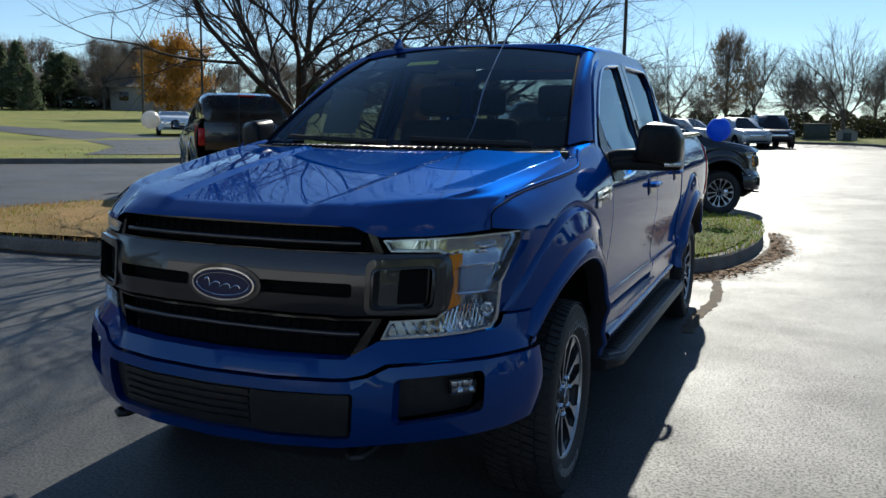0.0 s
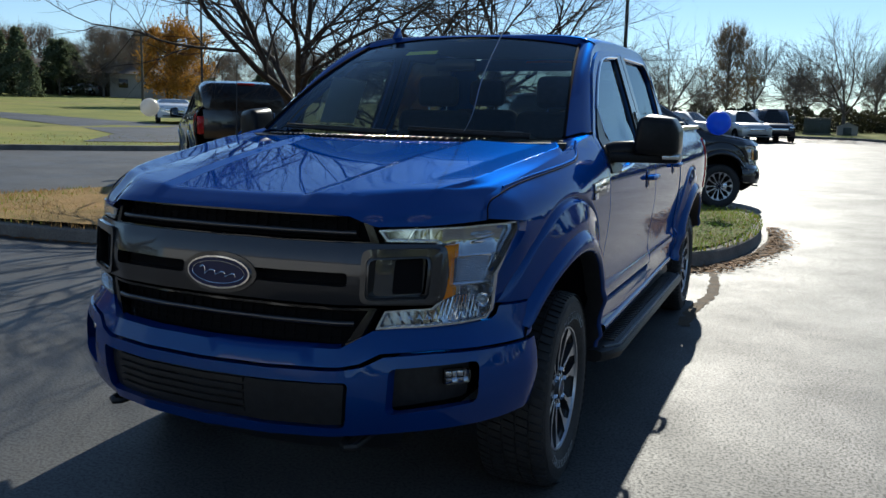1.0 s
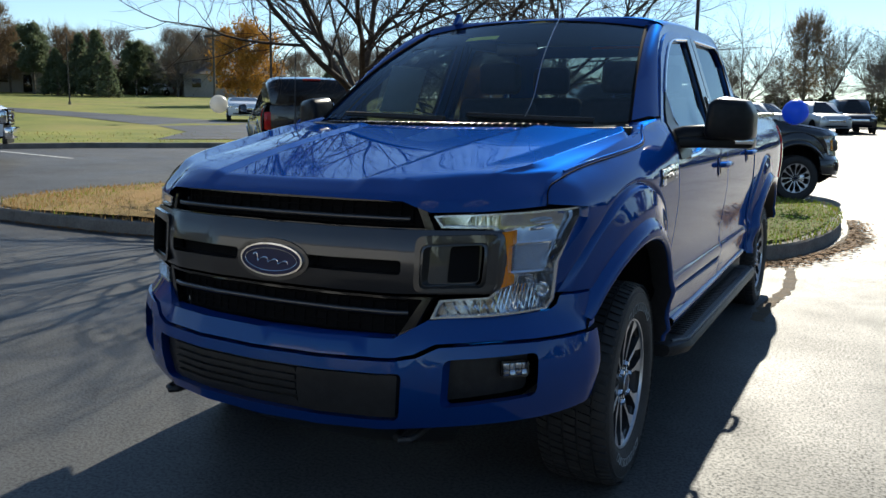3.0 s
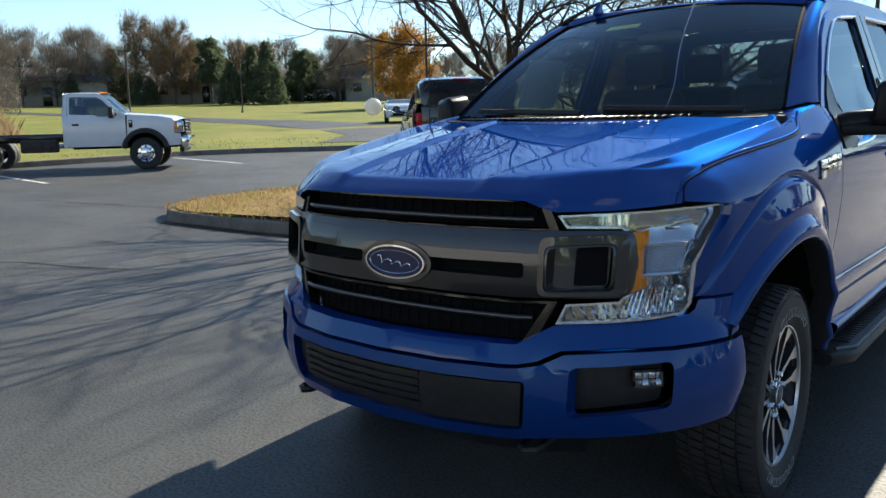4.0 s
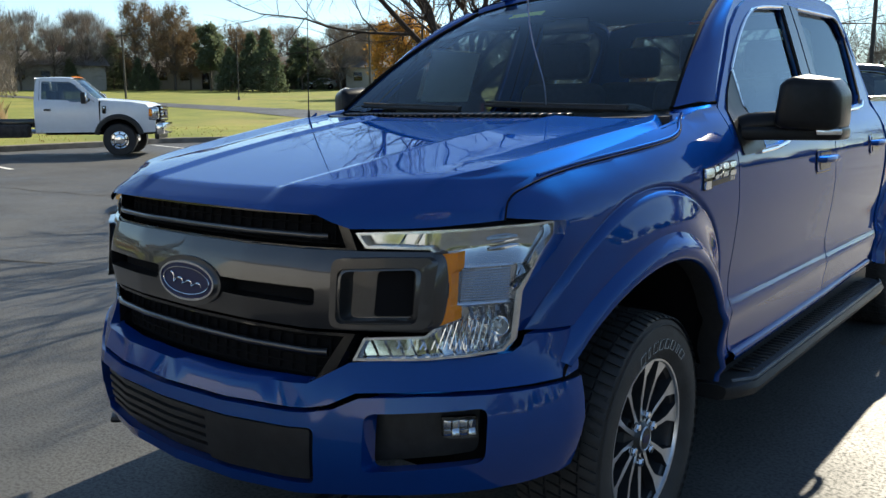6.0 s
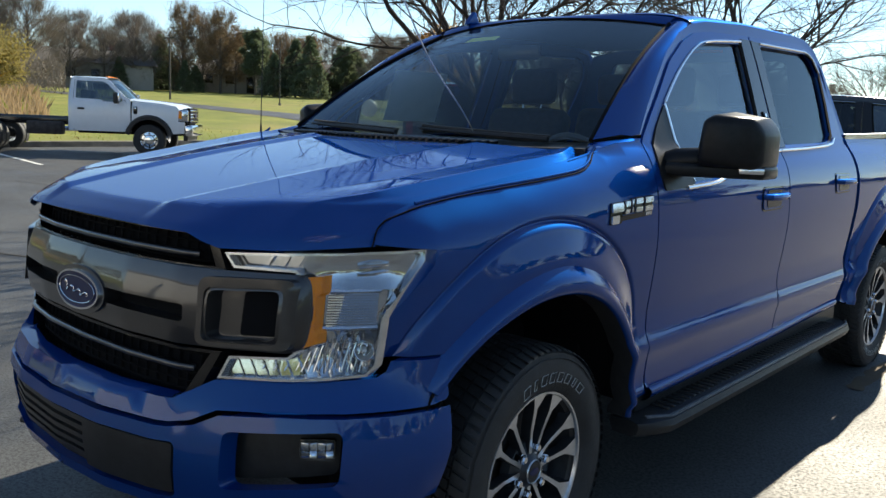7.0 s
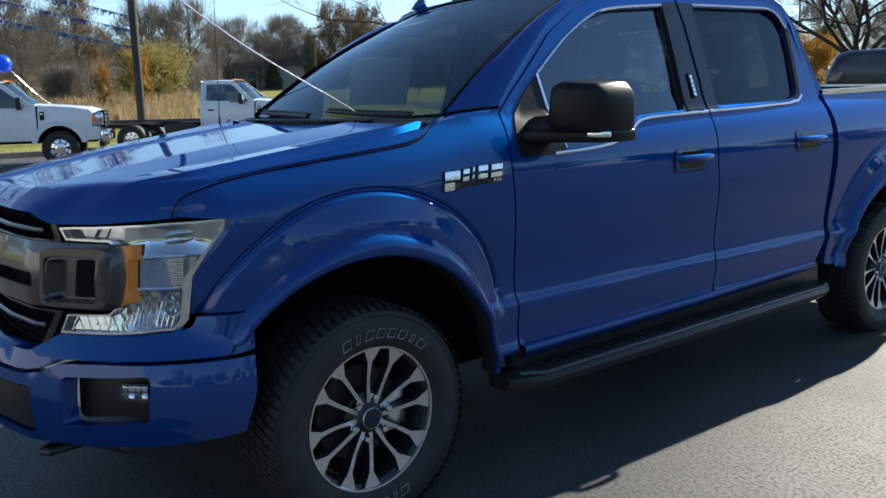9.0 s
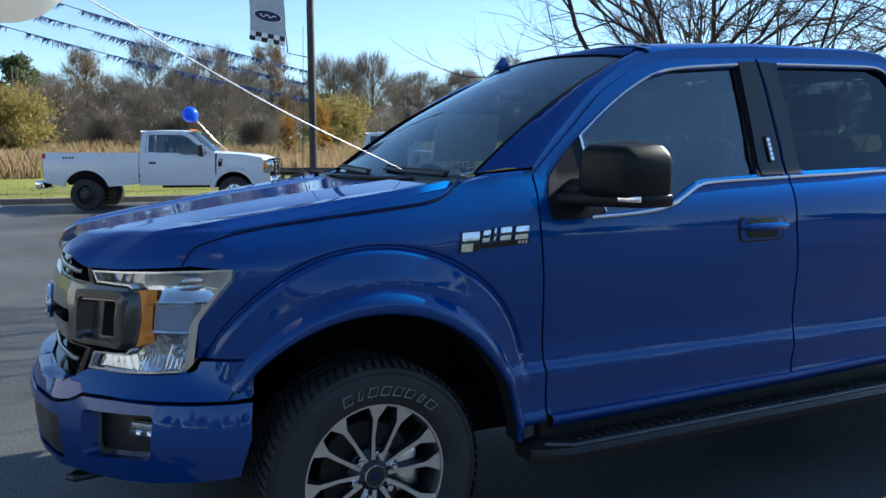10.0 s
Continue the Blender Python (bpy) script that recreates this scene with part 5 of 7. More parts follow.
M["dry_turf"] = material("dry_turf", (0.33, 0.20, 0.085), 0.95, second=(0.20, 0.145, 0.05), scale=0.9, bump=0.8, bump_scale=60, fine=0.5, spec=0.2)
nodes, links = M["dry_turf"].node_tree.nodes, M["dry_turf"].node_tree.links
sep, span, mix = nodes.new("ShaderNodeSeparateXYZ"), nodes.new("ShaderNodeMapRange"), nodes.new("ShaderNodeMix")
mix.data_type = "RGBA"
old = nodes["Principled BSDF"].inputs["Base Color"].links[0].from_socket
links.new(next(n for n in nodes if n.type == "TEX_COORD").outputs["Object"], sep.inputs[0])
links.new(sep.outputs[0], span.inputs["Value"])
span.inputs["From Min"].default_value, span.inputs["From Max"].default_value = -4.0, -0.5
links.new(span.outputs[0], mix.inputs[0])
links.new(old, mix.inputs[6])
mix.inputs[7].default_value = (0.125, 0.125, 0.035, 1)
links.new(mix.outputs[2], nodes["Principled BSDF"].inputs["Base Color"])
nodes, links = M["lawn"].node_tree.nodes, M["lawn"].node_tree.links
patch, span, mix = nodes.new("ShaderNodeTexNoise"), nodes.new("ShaderNodeMapRange"), nodes.new("ShaderNodeMix")
mix.data_type = "RGBA"
patch.inputs["Scale"].default_value, patch.inputs["Detail"].default_value, patch.inputs["Roughness"].default_value = 0.16, 8, 0.72
links.new(next(n for n in nodes if n.type == "TEX_COORD").outputs["Object"], patch.inputs["Vector"])
span.inputs["From Min"].default_value, span.inputs["From Max"].default_value, span.inputs["To Max"].default_value = 0.50, 0.68, 0.50
links.new(patch.outputs["Fac"], span.inputs["Value"])
links.new(span.outputs[0], mix.inputs[0])
links.new(nodes["Principled BSDF"].inputs["Base Color"].links[0].from_socket, mix.inputs[6])
mix.inputs[7].default_value = (0.27, 0.20, 0.085, 1)
links.new(mix.outputs[2], nodes["Principled BSDF"].inputs["Base Color"])
M["grass_green"] = leafy("grass_green", (0.24, 0.30, 0.045), (0.14, 0.19, 0.03))
M["grass_tan"] = leafy("grass_tan", (0.40, 0.26, 0.11), (0.27, 0.17, 0.07))
M["dry_leaf"] = material("dry_leaf", (0.20, 0.095, 0.030), 0.8, vary=0.5, scale=6, spec=0.2)
M["reed"] = leafy("dry_reed", (0.42, 0.30, 0.17), (0.27, 0.19, 0.11))
M["line_paint"] = material("line_paint", (0.62, 0.62, 0.60), 0.7, vary=0.3, scale=4)
M["tar"] = material("tar_line", (0.055, 0.050, 0.046), 0.95, vary=0.5, scale=9, spec=0.15, bump=0.8, bump_scale=90)
M["litter"] = material("leaf_litter", (0.12, 0.075, 0.035), 0.9, second=(0.06, 0.045, 0.03), scale=5, bump=0.8, bump_scale=80)


def ground_z(x, y):
    """A dish that rises all round, less so behind the blue truck."""
    r, az = math.hypot(x, y), math.degrees(math.atan2(x, y))
    low = curve(r, [0, 15, 38, 50, 60, 130, 600], [0, 0, 0.15, 0.36, 0.45, 0.7, 0.7])
    return curve(r, [0, 5, 38, 130, 600], [0, 0, 0.891, 4.85, 8.0]) - low * smooth((az + 21) / 11) * (1 - smooth((az - 150) / 25))


def on_ground(x, y, up=0.0):
    return Vector((x, y, ground_z(x, y) + up))


rings = [0.0, 2, 4, 5, 6, 8, 11, 15, 20, 26, 32, 38, 45, 55, 70, 90, 110, 130, 180, 260, 400, 600]
bm = grid(rings, steps(0, 360, 72), lambda r, a: on_ground(r * math.sin(radians(a)), r * math.cos(radians(a))))
single("ground", bm, "asphalt", "weathered grey asphalt of the car park", "ground", kind="structure")

LOT = [(-19.2, -42), (-19.2, -20), (-19.2, 0), (-19.2, 9.3), (-19.4, 11.2), (-18.4, 13.2), (-15.9, 16.3), (-14.4, 22), (-13, 38), (-9, 49), (-3, 54), (1.3, 53.8), (4.4, 52.7), (6.5, 49.8), (11, 46.5), (19, 41), (26, 34), (30, 18), (31, 0), (29, -18), (24, -34), (8, -42)]


lot = split_edges(LOT, 1.5)
centre = Vector((5, 3))


def lawn(k, i):
    p = Vector(lot[int(i) % len(lot)])
    d = p - centre
    q = p + d.normalized() * k
    return on_ground(q.x, q.y, 0.13)


bm = grid([0.16, 0.5, 1.2, 2.5, 5, 8, 12, 18, 26, 36, 50, 70, 100, 150, 240, 400], range(len(lot) + 1), lawn)
single("lawn", bm, "lawn", "mown autumn lawn beyond the kerb", "lawn", kind="structure")


def kerb(poly, name, label, closed=True, width=0.16, high=0.15, lean=0.02):
    """A kerb along a line: the outline's right hand is the road side when it runs anticlockwise round the grass."""
    pts = poly
    n = len(pts)

    def ring(j, i):
        i = int(i) % n if closed else int(i)
        a, b = Vector(pts[i - 1] if closed or i > 0 else pts[i]), Vector(pts[(i + 1) % n] if closed or i < n - 1 else pts[i])
        t = (b - a).normalized()
        inward = Vector((-t.y, t.x))
        off, up = ((0, -0.02), (lean, high - 0.02), (lean + 0.02, high), (width, high), (width, high - 0.06))[int(j)]
        q = Vector(pts[i]) + inward * off
        wob = 0.006 * noise.noise(Vector((q.x * 0.7, q.y * 0.7, 3)))
        return on_ground(q.x, q.y, up + wob)
    bm = grid(range(5), range(n + (1 if closed else 0)), ring, flip=True)
    return single(name, bm, "concrete", label, "kerb", kind="structure", angle=30)


kerb(lot, "kerb_lot", "long concrete kerb round the car park")

ISLAND = [(-8.05, 3.30), (-7.1, 3.32), (-6.1, 3.45), (-4.5, 3.78), (-3.0, 4.25), (-1.2, 4.90), (0.35, 5.45), (0.80, 5.70), (1.10, 6.15), (1.32, 7.0), (1.40, 7.9), (1.36, 8.8), (1.20, 9.6), (0.85, 10.05), (0.2, 10.2),
          (-2.0, 9.7), (-4.5, 8.7), (-6.8, 7.8), (-8.2, 7.2), (-8.75, 6.5), (-8.95, 5.5), (-8.90, 4.5), (-8.65, 3.75)]
island = split_edges(fillet(ISLAND, 0.5, 4), 0.35)
kerb(island, "kerb_island", "worn concrete kerb of the planting island", high=0.145, width=0.17)
top = panel([tuple(Vector(p) + (Vector((-3.5, 6.6)) - Vector(p)).normalized() * 0.15) for p in island], lambda x, y: on_ground(x, y, 0.16 + 0.06 * smooth(min(1, abs(math.hypot(x + 3.5, y - 6.6) - 6) / 5)) + 0.02 * noise.noise(Vector((x, y, 0)))), step=0.35)
single("island_turf", top, "dry_turf", "dry tan turf with green patches on the island", "turf", kind="structure")


def blades(name, label, area, count, high, mats, up=0.13, spread=0.35, seed=3, width=0.006):
    """Grass blades as one mesh."""
    rnd = random.Random(seed)
    verts, faces, idx = [], [], []
    for _ in range(count):
        p = area(rnd)
        if p is None:
            continue
        x, y, s = p
        h = high * s * rnd.uniform(0.5, 1.2)
        a, t = rnd.uniform(0, math.tau), rnd.uniform(0, spread) * h
        w = width * rnd.uniform(0.7, 1.5)
        base = on_ground(x, y, up)
        d, e = Vector((math.cos(a), math.sin(a), 0)), Vector((-math.sin(a), math.cos(a), 0))
        k = len(verts)
        verts += [base - d * w, base + d * w, base + e * t * 0.4 + d * w * 0.6 + Vector((0, 0, h * 0.6)), base + e * t + Vector((0, 0, h))]
        faces += [(k, k + 1, k + 2), (k, k + 2, k + 3)]
        m = 0 if rnd.random() < area.green(x, y) else 1
        idx += [m, m]
    me = bpy.data.meshes.new(name)
    me.from_pydata(verts, [], faces)
    for m in mats:
        me.materials.append(M[m])
    me.polygons.foreach_set("material_index", idx)
    return tagged(new(name, me), label, "grass", kind="stuff")


class IslandArea:
    def __call__(self, rnd):
        x, y = rnd.uniform(-9, 1.5), rnd.uniform(3.2, 10.2)
        if not inside((x, y), island):
            return None
        if x < -3 and rnd.random() < 0.25:
            return None
        return x, y, 1.0

    def green(self, x, y):
        n = noise.noise(Vector((x * 0.8, y * 0.8, 7)))
        return 0.88 + n * 0.4 if x > -2 else 0.16 + n * 0.6


blades("island_grass", "short tan and green grass blades", IslandArea(), 42000, 0.055, ("grass_green", "grass_tan"), up=0.15, seed=5)


rnd = random.Random(31)
verts, faces = [], []
for k in range(2600):
    p = Vector((rnd.gauss(0.55, 0.45), rnd.gauss(7.6, 0.75), 0)) if k < 2100 else Vector((rnd.gauss(0.75, 0.25), rnd.gauss(5.75, 0.2), 0))
    if not inside((p.x, p.y), island):
        continue
    c = on_ground(p.x, p.y, 0.17 + rnd.random() * 0.07)
    a, tilt, w = rnd.uniform(0, math.tau), rnd.uniform(-0.6, 0.6), rnd.uniform(0.010, 0.028)
    i0 = len(verts)
    for q, r in ((0, 1.0), (1.4, 0.6), (3.14, 1.0), (4.9, 0.6)):
        verts.append(c + Vector((math.cos(a + q) * w * r, math.sin(a + q) * w * r, math.cos(q) * tilt * w)))
    faces.append((i0, i0 + 1, i0 + 2, i0 + 3))
me = bpy.data.meshes.new("clover")
me.from_pydata(verts, [], faces)
M["clover"] = leafy("clover", (0.20, 0.33, 0.04), (0.12, 0.22, 0.03))
me.materials.append(M["clover"])
tagged(new("clover", me), "bright green clover and weeds on the island", "weeds", kind="stuff")


class ReedArea:
    def __call__(self, rnd):
        a, r = radians(rnd.uniform(-112, -69)), rnd.uniform(30, 62)
        x, y = r * math.sin(a), r * math.cos(a)
        return x, y, 0.6 + 0.7 * max(0, 0.5 + noise.noise(Vector((x * 0.12, y * 0.12, 1))))

    def green(self, x, y):
        return 0.04


blades("dry_reeds", "tall dry tan weeds behind the lot", ReedArea(), 30000, 0.82, ("grass_green", "reed"), up=0.1, seed=8, width=0.03, spread=0.5)


class LawnArea:
    def __call__(self, rnd):
        i = rnd.randrange(len(lot))
        p = Vector(lot[i])
        if p.x > -12 or p.y < -6:
            return None
        q = p + (p - centre).normalized() * rnd.uniform(0.2, 7) + Vector((rnd.uniform(-1, 1), rnd.uniform(-1, 1)))
        if inside((q.x, q.y), lot):
            return None
        return q.x, q.y, 1.0

    def green(self, x, y):
        return 0.55 + 0.6 * noise.noise(Vector((x * 0.3, y * 0.3, 4)))


blades("lawn_edge_grass", "tufts of grass along the far kerb", LawnArea(), 20000, 0.07, ("grass_green", "grass_tan"), up=0.12, seed=12, width=0.012)

# the drive that crosses the lawn
DRIVE = [(-15.2, 20.5), (-20, 24.6), (-27, 27.2), (-36, 28.8), (-50, 29.5), (-70, 29), (-95, 26)]


def drive(j, i):
    p = Vector(DRIVE[int(i)])
    a, b = Vector(DRIVE[max(int(i) - 1, 0)]), Vector(DRIVE[min(int(i) + 1, len(DRIVE) - 1)])
    t = (b - a).normalized()
    q = p + Vector((-t.y, t.x)) * j * (2.2, 1.7, 1.15, 0.8, 0.6, 0.5, 0.5)[int(i)]
    return on_ground(q.x, q.y, 0.145)


single("drive", grid([-2.6, 0, 2.6], range(len(DRIVE)), drive), "asphalt", "grey asphalt drive across the lawn", "road", kind="structure")
# bay lines, cracks and litter
for k, (a, b) in enumerate((((-18.9, 10.6), (-15.4, 10.3)), ((-18.9, 5.2), (-14.6, 4.9)), ((-18.9, -2.0), (-14.6, -2.2)), ((-18.9, 2.0), (-16.8, 1.9)))):
    a, b = Vector(a), Vector(b)
    n = Vector((-(b - a).y, (b - a).x)).normalized() * 0.05
    bm = grid(steps(0, 1, 8), (-1, 1), lambda t, s: on_ground(*(a.lerp(b, t) + n * s), 0.006))
    single("bay_line", bm, "line_paint", "worn white parking line on the asphalt", "parking line", kind="structure")
rnd = random.Random(4)
for a, b in (((0.7, 15.5), (3.4, 15.3)), ((1.07, 5.4), (1.13, 3.0)), ((-12, 3.4), (-9, 4.2)), ((3.4, 6.8), (9, 7.4)), ((-9.5, -0.5), (-5.5, 1.2))):
    a, b = Vector(a), Vector(b)
    wide = 0.9 < a.x < 1.2
    sway = 0.015 if wide else 0.05
    pts = [a.lerp(b, t) + Vector((rnd.uniform(-sway, sway) + 0.05 * math.sin(t * 5) * wide, rnd.uniform(-sway, sway))) for t in steps(0, 1, 40 if wide else 14)]
    across = Vector((-(b - a).y, (b - a).x)).normalized()
    bm = bmesh.new()
    rows = []
    for p in pts:
        w = across * (rnd.uniform(0.035, 0.055) if wide else rnd.uniform(0.008, 0.016))
        rows.append((bm.verts.new(on_ground(p.x + w.x, p.y + w.y, 0.005)), bm.verts.new(on_ground(p.x - w.x, p.y - w.y, 0.005))))
    for s, e in zip(rows, rows[1:]):
        bm.faces.new((s[0], s[1], e[1], e[0]))
    single("crack", bm, "litter" if wide else "tar", "dirt-filled crack in the asphalt" if wide else "dark crack in the asphalt", "crack", kind="structure")


verts, faces = [], []
for k in range(2600):
    if k < 1700:
        t = rnd.random()
        edge = [(0.2, 5.25), (0.85, 5.6), (1.2, 6.2), (1.45, 7.2), (1.5, 8.2), (1.4, 9.2)]
        f = t * (len(edge) - 1)
        i = min(int(f), len(edge) - 2)
        p = Vector(edge[i]).lerp(Vector(edge[i + 1]), f - i) + Vector((abs(rnd.gauss(0, 0.12)), rnd.gauss(-0.05, 0.1)))
    else:
        p = Vector((rnd.uniform(-8, 1.2), 0))
        p.y = curve(p.x, [-8, -6, -3, 0.8], [3.25, 3.4, 4.2, 5.6]) - abs(rnd.gauss(0, 0.05))
    s, a = rnd.uniform(0.012, 0.035), rnd.uniform(0, math.tau)
    c = on_ground(p.x, p.y, 0.004 + rnd.random() * 0.012)
    i0 = len(verts)
    for q in (0, 1.3, 2.6, 4.2):
        verts.append(c + Vector((math.cos(a + q) * s, math.sin(a + q) * s * 0.7, rnd.uniform(0, 0.012))))
    faces.append((i0, i0 + 1, i0 + 2, i0 + 3))
me = bpy.data.meshes.new("leaf_litter")
me.from_pydata(verts, [], faces)
me.materials.append(M["dry_leaf"])
tagged(new("leaf_litter", me), "brown leaf litter along the kerb", "leaves", kind="stuff")
bm = panel(fillet([(0.35, 5.30), (0.82, 5.50), (1.22, 6.05), (1.52, 6.8), (1.76, 7.55), (1.66, 7.85), (1.58, 8.5), (1.44, 8.7), (1.46, 7.9), (1.36, 6.95), (1.12, 6.12), (0.80, 5.66)], 0.08), lambda x, y: on_ground(x, y, 0.008 + 0.006 * noise.noise(Vector((x * 6, y * 6, 0)))), step=0.08)
single("kerb_dirt", bm, "litter", "damp leaf dirt swept against the kerb", "dirt", kind="structure")

# ---- unseen pale building, added behind the viewpoint to bounce light ----
M["stucco"] = material("pale_stucco", (0.42, 0.42, 0.42), 0.9, vary=0.08, scale=0.8, bump=0.3, bump_scale=40)
M["plinth"] = material("dark_plinth", (0.16, 0.15, 0.14), 0.9, vary=0.2, scale=2, bump=0.3, bump_scale=40)
single("wall_south", box_bm((26, 9, 5.0), (-6, -22.0, 3.1), 0.03), "stucco", "unseen pale stucco wall added behind to bounce light", "wall", kind="structure")
single("wall_plinth", box_bm((26.06, 9.06, 0.9), (-6, -22.0, 0.55), 0.02), "plinth", "dark plinth of the added unseen building", "plinth", kind="structure")
single("roof_south", box_bm((26.5, 9.5, 0.25), (-6, -22.0, 5.72), 0.03), "plinth", "dark flat roof edge of the added unseen building", "roof", kind="structure")

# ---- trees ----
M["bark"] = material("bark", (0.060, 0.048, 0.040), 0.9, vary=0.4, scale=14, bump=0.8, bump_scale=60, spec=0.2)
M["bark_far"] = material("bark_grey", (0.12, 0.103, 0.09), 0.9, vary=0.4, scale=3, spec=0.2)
M["twig"] = leafy("twigs", (0.20, 0.170, 0.145), (0.14, 0.120, 0.10), 0.2)
M["rust_leaf"] = leafy("rust_leaves", (0.23, 0.155, 0.088), (0.16, 0.122, 0.078), 0.3)
M["orange_leaf"] = leafy("orange_leaves", (0.46, 0.235, 0.045), (0.30, 0.16, 0.04))
M["yellow_leaf"] = leafy("yellow_leaves", (0.37, 0.30, 0.10), (0.25, 0.21, 0.08))
M["needle"] = leafy("needles", (0.150, 0.180, 0.105), (0.095, 0.125, 0.075), 0.5)
M["hedge"] = leafy("hedge_leaves", (0.055, 0.055, 0.028), (0.038, 0.040, 0.020), 0.25)


class Soup:
    """Vertices and faces gathered for one mesh."""

    def __init__(self):
        self.v, self.f = [], []

    def limb(self, pts, radii, n):
        rows = []
        for i, p in enumerate(pts):
            d = (pts[min(i + 1, len(pts) - 1)] - pts[max(i - 1, 0)]).normalized()
            a = d.cross(Vector((0.3, 0.2, 1)) if abs(d.z) < 0.9 else Vector((1, 0, 0))).normalized()
            b = d.cross(a)
            k = len(self.v)
            self.v += [p + (a * math.cos(j * math.tau / n) + b * math.sin(j * math.tau / n)) * radii[i] for j in range(n)]
            rows.append(k)
        for s, e in zip(rows, rows[1:]):
            for j in range(n):
                self.f.append((s + j, s + (j + 1) % n, e + (j + 1) % n, e + j))

    def sliver(self, p, q, w):
        side = (q - p).cross(Vector((random.uniform(-1, 1), random.uniform(-1, 1), random.uniform(-1, 1)))).normalized() * w
        k = len(self.v)
        self.v += [p - side, p + side, q]
        self.f.append((k, k + 1, k + 2))

    def leaf(self, p, s, rnd):
        a = Vector((rnd.gauss(0, 1), rnd.gauss(0, 1), rnd.gauss(0, 1))).normalized()
        b = a.cross(Vector((rnd.gauss(0, 1), rnd.gauss(0, 1), rnd.gauss(0, 1)))).normalized()
        k = len(self.v)
        self.v += [p - a * s, p + b * s * 0.6, p + a * s, p - b * s * 0.6]
        self.f.append((k, k + 1, k + 2, k + 3))

    def mesh(self, name, mat):
        me = bpy.data.meshes.new(name)
        me.from_pydata(self.v, [], self.f)
        me.materials.append(M[mat])
        me.shade_smooth()
        return me


def grow(soup, rnd, p, d, length, radius, level, most, spread, up, sides, fine, bend=0.35):
    """A limb and all that grows from it; the thin wood goes into fine."""
    n = 4 if level < 3 else 3
    pts, radii = [p.copy()], [radius]
    for i in range(1, n + 1):
        d = (d + Vector((rnd.gauss(0, bend), rnd.gauss(0, bend), rnd.gauss(0, bend * 0.7) + up)) * 0.35).normalized()
        p = p + d * length / n
        pts.append(p.copy())
        radii.append(radius * lerp(1.0, 0.55 if level < most else 0.2, i / n))
    (soup if level < 3 else fine).limb(pts, radii, sides[min(level, len(sides) - 1)])
    if level == most:
        return
    kids = rnd.choice((3, 4)) if level < 2 else rnd.choice((3, 4, 4, 5))
    for k in range(kids):
        t = lerp(0.35, 1.0, (k + rnd.random() * 0.6) / kids)
        i = min(int(t * n), n - 1)
        at = pts[i].lerp(pts[i + 1], t * n - i)
        axis = Vector((rnd.gauss(0, 1), rnd.gauss(0, 1), rnd.gauss(0, 1))).normalized()
        nd = (d + axis * spread).normalized()
        grow(soup, rnd, at, nd, length * rnd.uniform(0.50, 0.78), radius * rnd.uniform(0.38, 0.55), level + 1, most, spread, up, sides, fine, bend)
    grow(soup, rnd, pts[-1], d, length * 0.7, radii[-1], level + 1, most, spread, up, sides, fine, bend)


def bare_tree(at, high, seed, label, stems=6, most=4, fork=1.7, spread=0.75, radius=0.14, lean=0.9, group="", limb=0.5, up=0.12, bend=0.35, wood="bark"):
    rnd = random.Random(seed)
    soup, fine = Soup(), Soup()
    base = Vector((0, 0, -0.1))
    top = Vector((rnd.uniform(-0.1, 0.1), rnd.uniform(-0.1, 0.1), fork))
    soup.limb([base, Vector((0.02, 0, 0.15)), base.lerp(top, 0.5), top], [radius * 1.5, radius * 1.1, radius, radius * 0.95], 10)
    for k in range(stems):
        a = k * math.tau / stems + rnd.uniform(-0.4, 0.4)
        out = lean * rnd.uniform(0.5, 1.25) if k else 0.15
        d = Vector((math.cos(a) * out, math.sin(a) * out, 1)).normalized()
        grow(soup, rnd, top - Vector((0, 0, rnd.uniform(0, 0.3))), d, (high - fork) * limb * rnd.uniform(0.85, 1.15), radius * rnd.uniform(0.45, 0.62), 1, most, spread, up, (8, 6, 5, 4, 3, 3), fine, bend)
    root = thing("tree", label, "tree", group, Matrix.Translation(at))
    for n, s in (("trunk", soup), ("crown", fine)):
        ob = new(n, s.mesh(n, wood))
        ob.parent = root
    return root


tree_a = bare_tree(on_ground(-4.64, 6.62, 0.1), 5.4, 21, "bare dark-barked tree with many stems on the island", stems=11, most=5, fork=1.5, radius=0.085, lean=1.75, spread=0.70, limb=0.52, up=0.02, bend=0.55)
tree_b = bare_tree(on_ground(-5.4, 16.2, 0.0), 7.0, 33, "bare spreading tree behind the parked trucks", stems=10, most=5, fork=1.8, radius=0.095, lean=1.6, spread=0.70, limb=0.50, up=0.02, bend=0.55)


def spot(az, r, up=0.1):
    return on_ground(r * math.sin(radians(az)), r * math.cos(radians(az)), up)


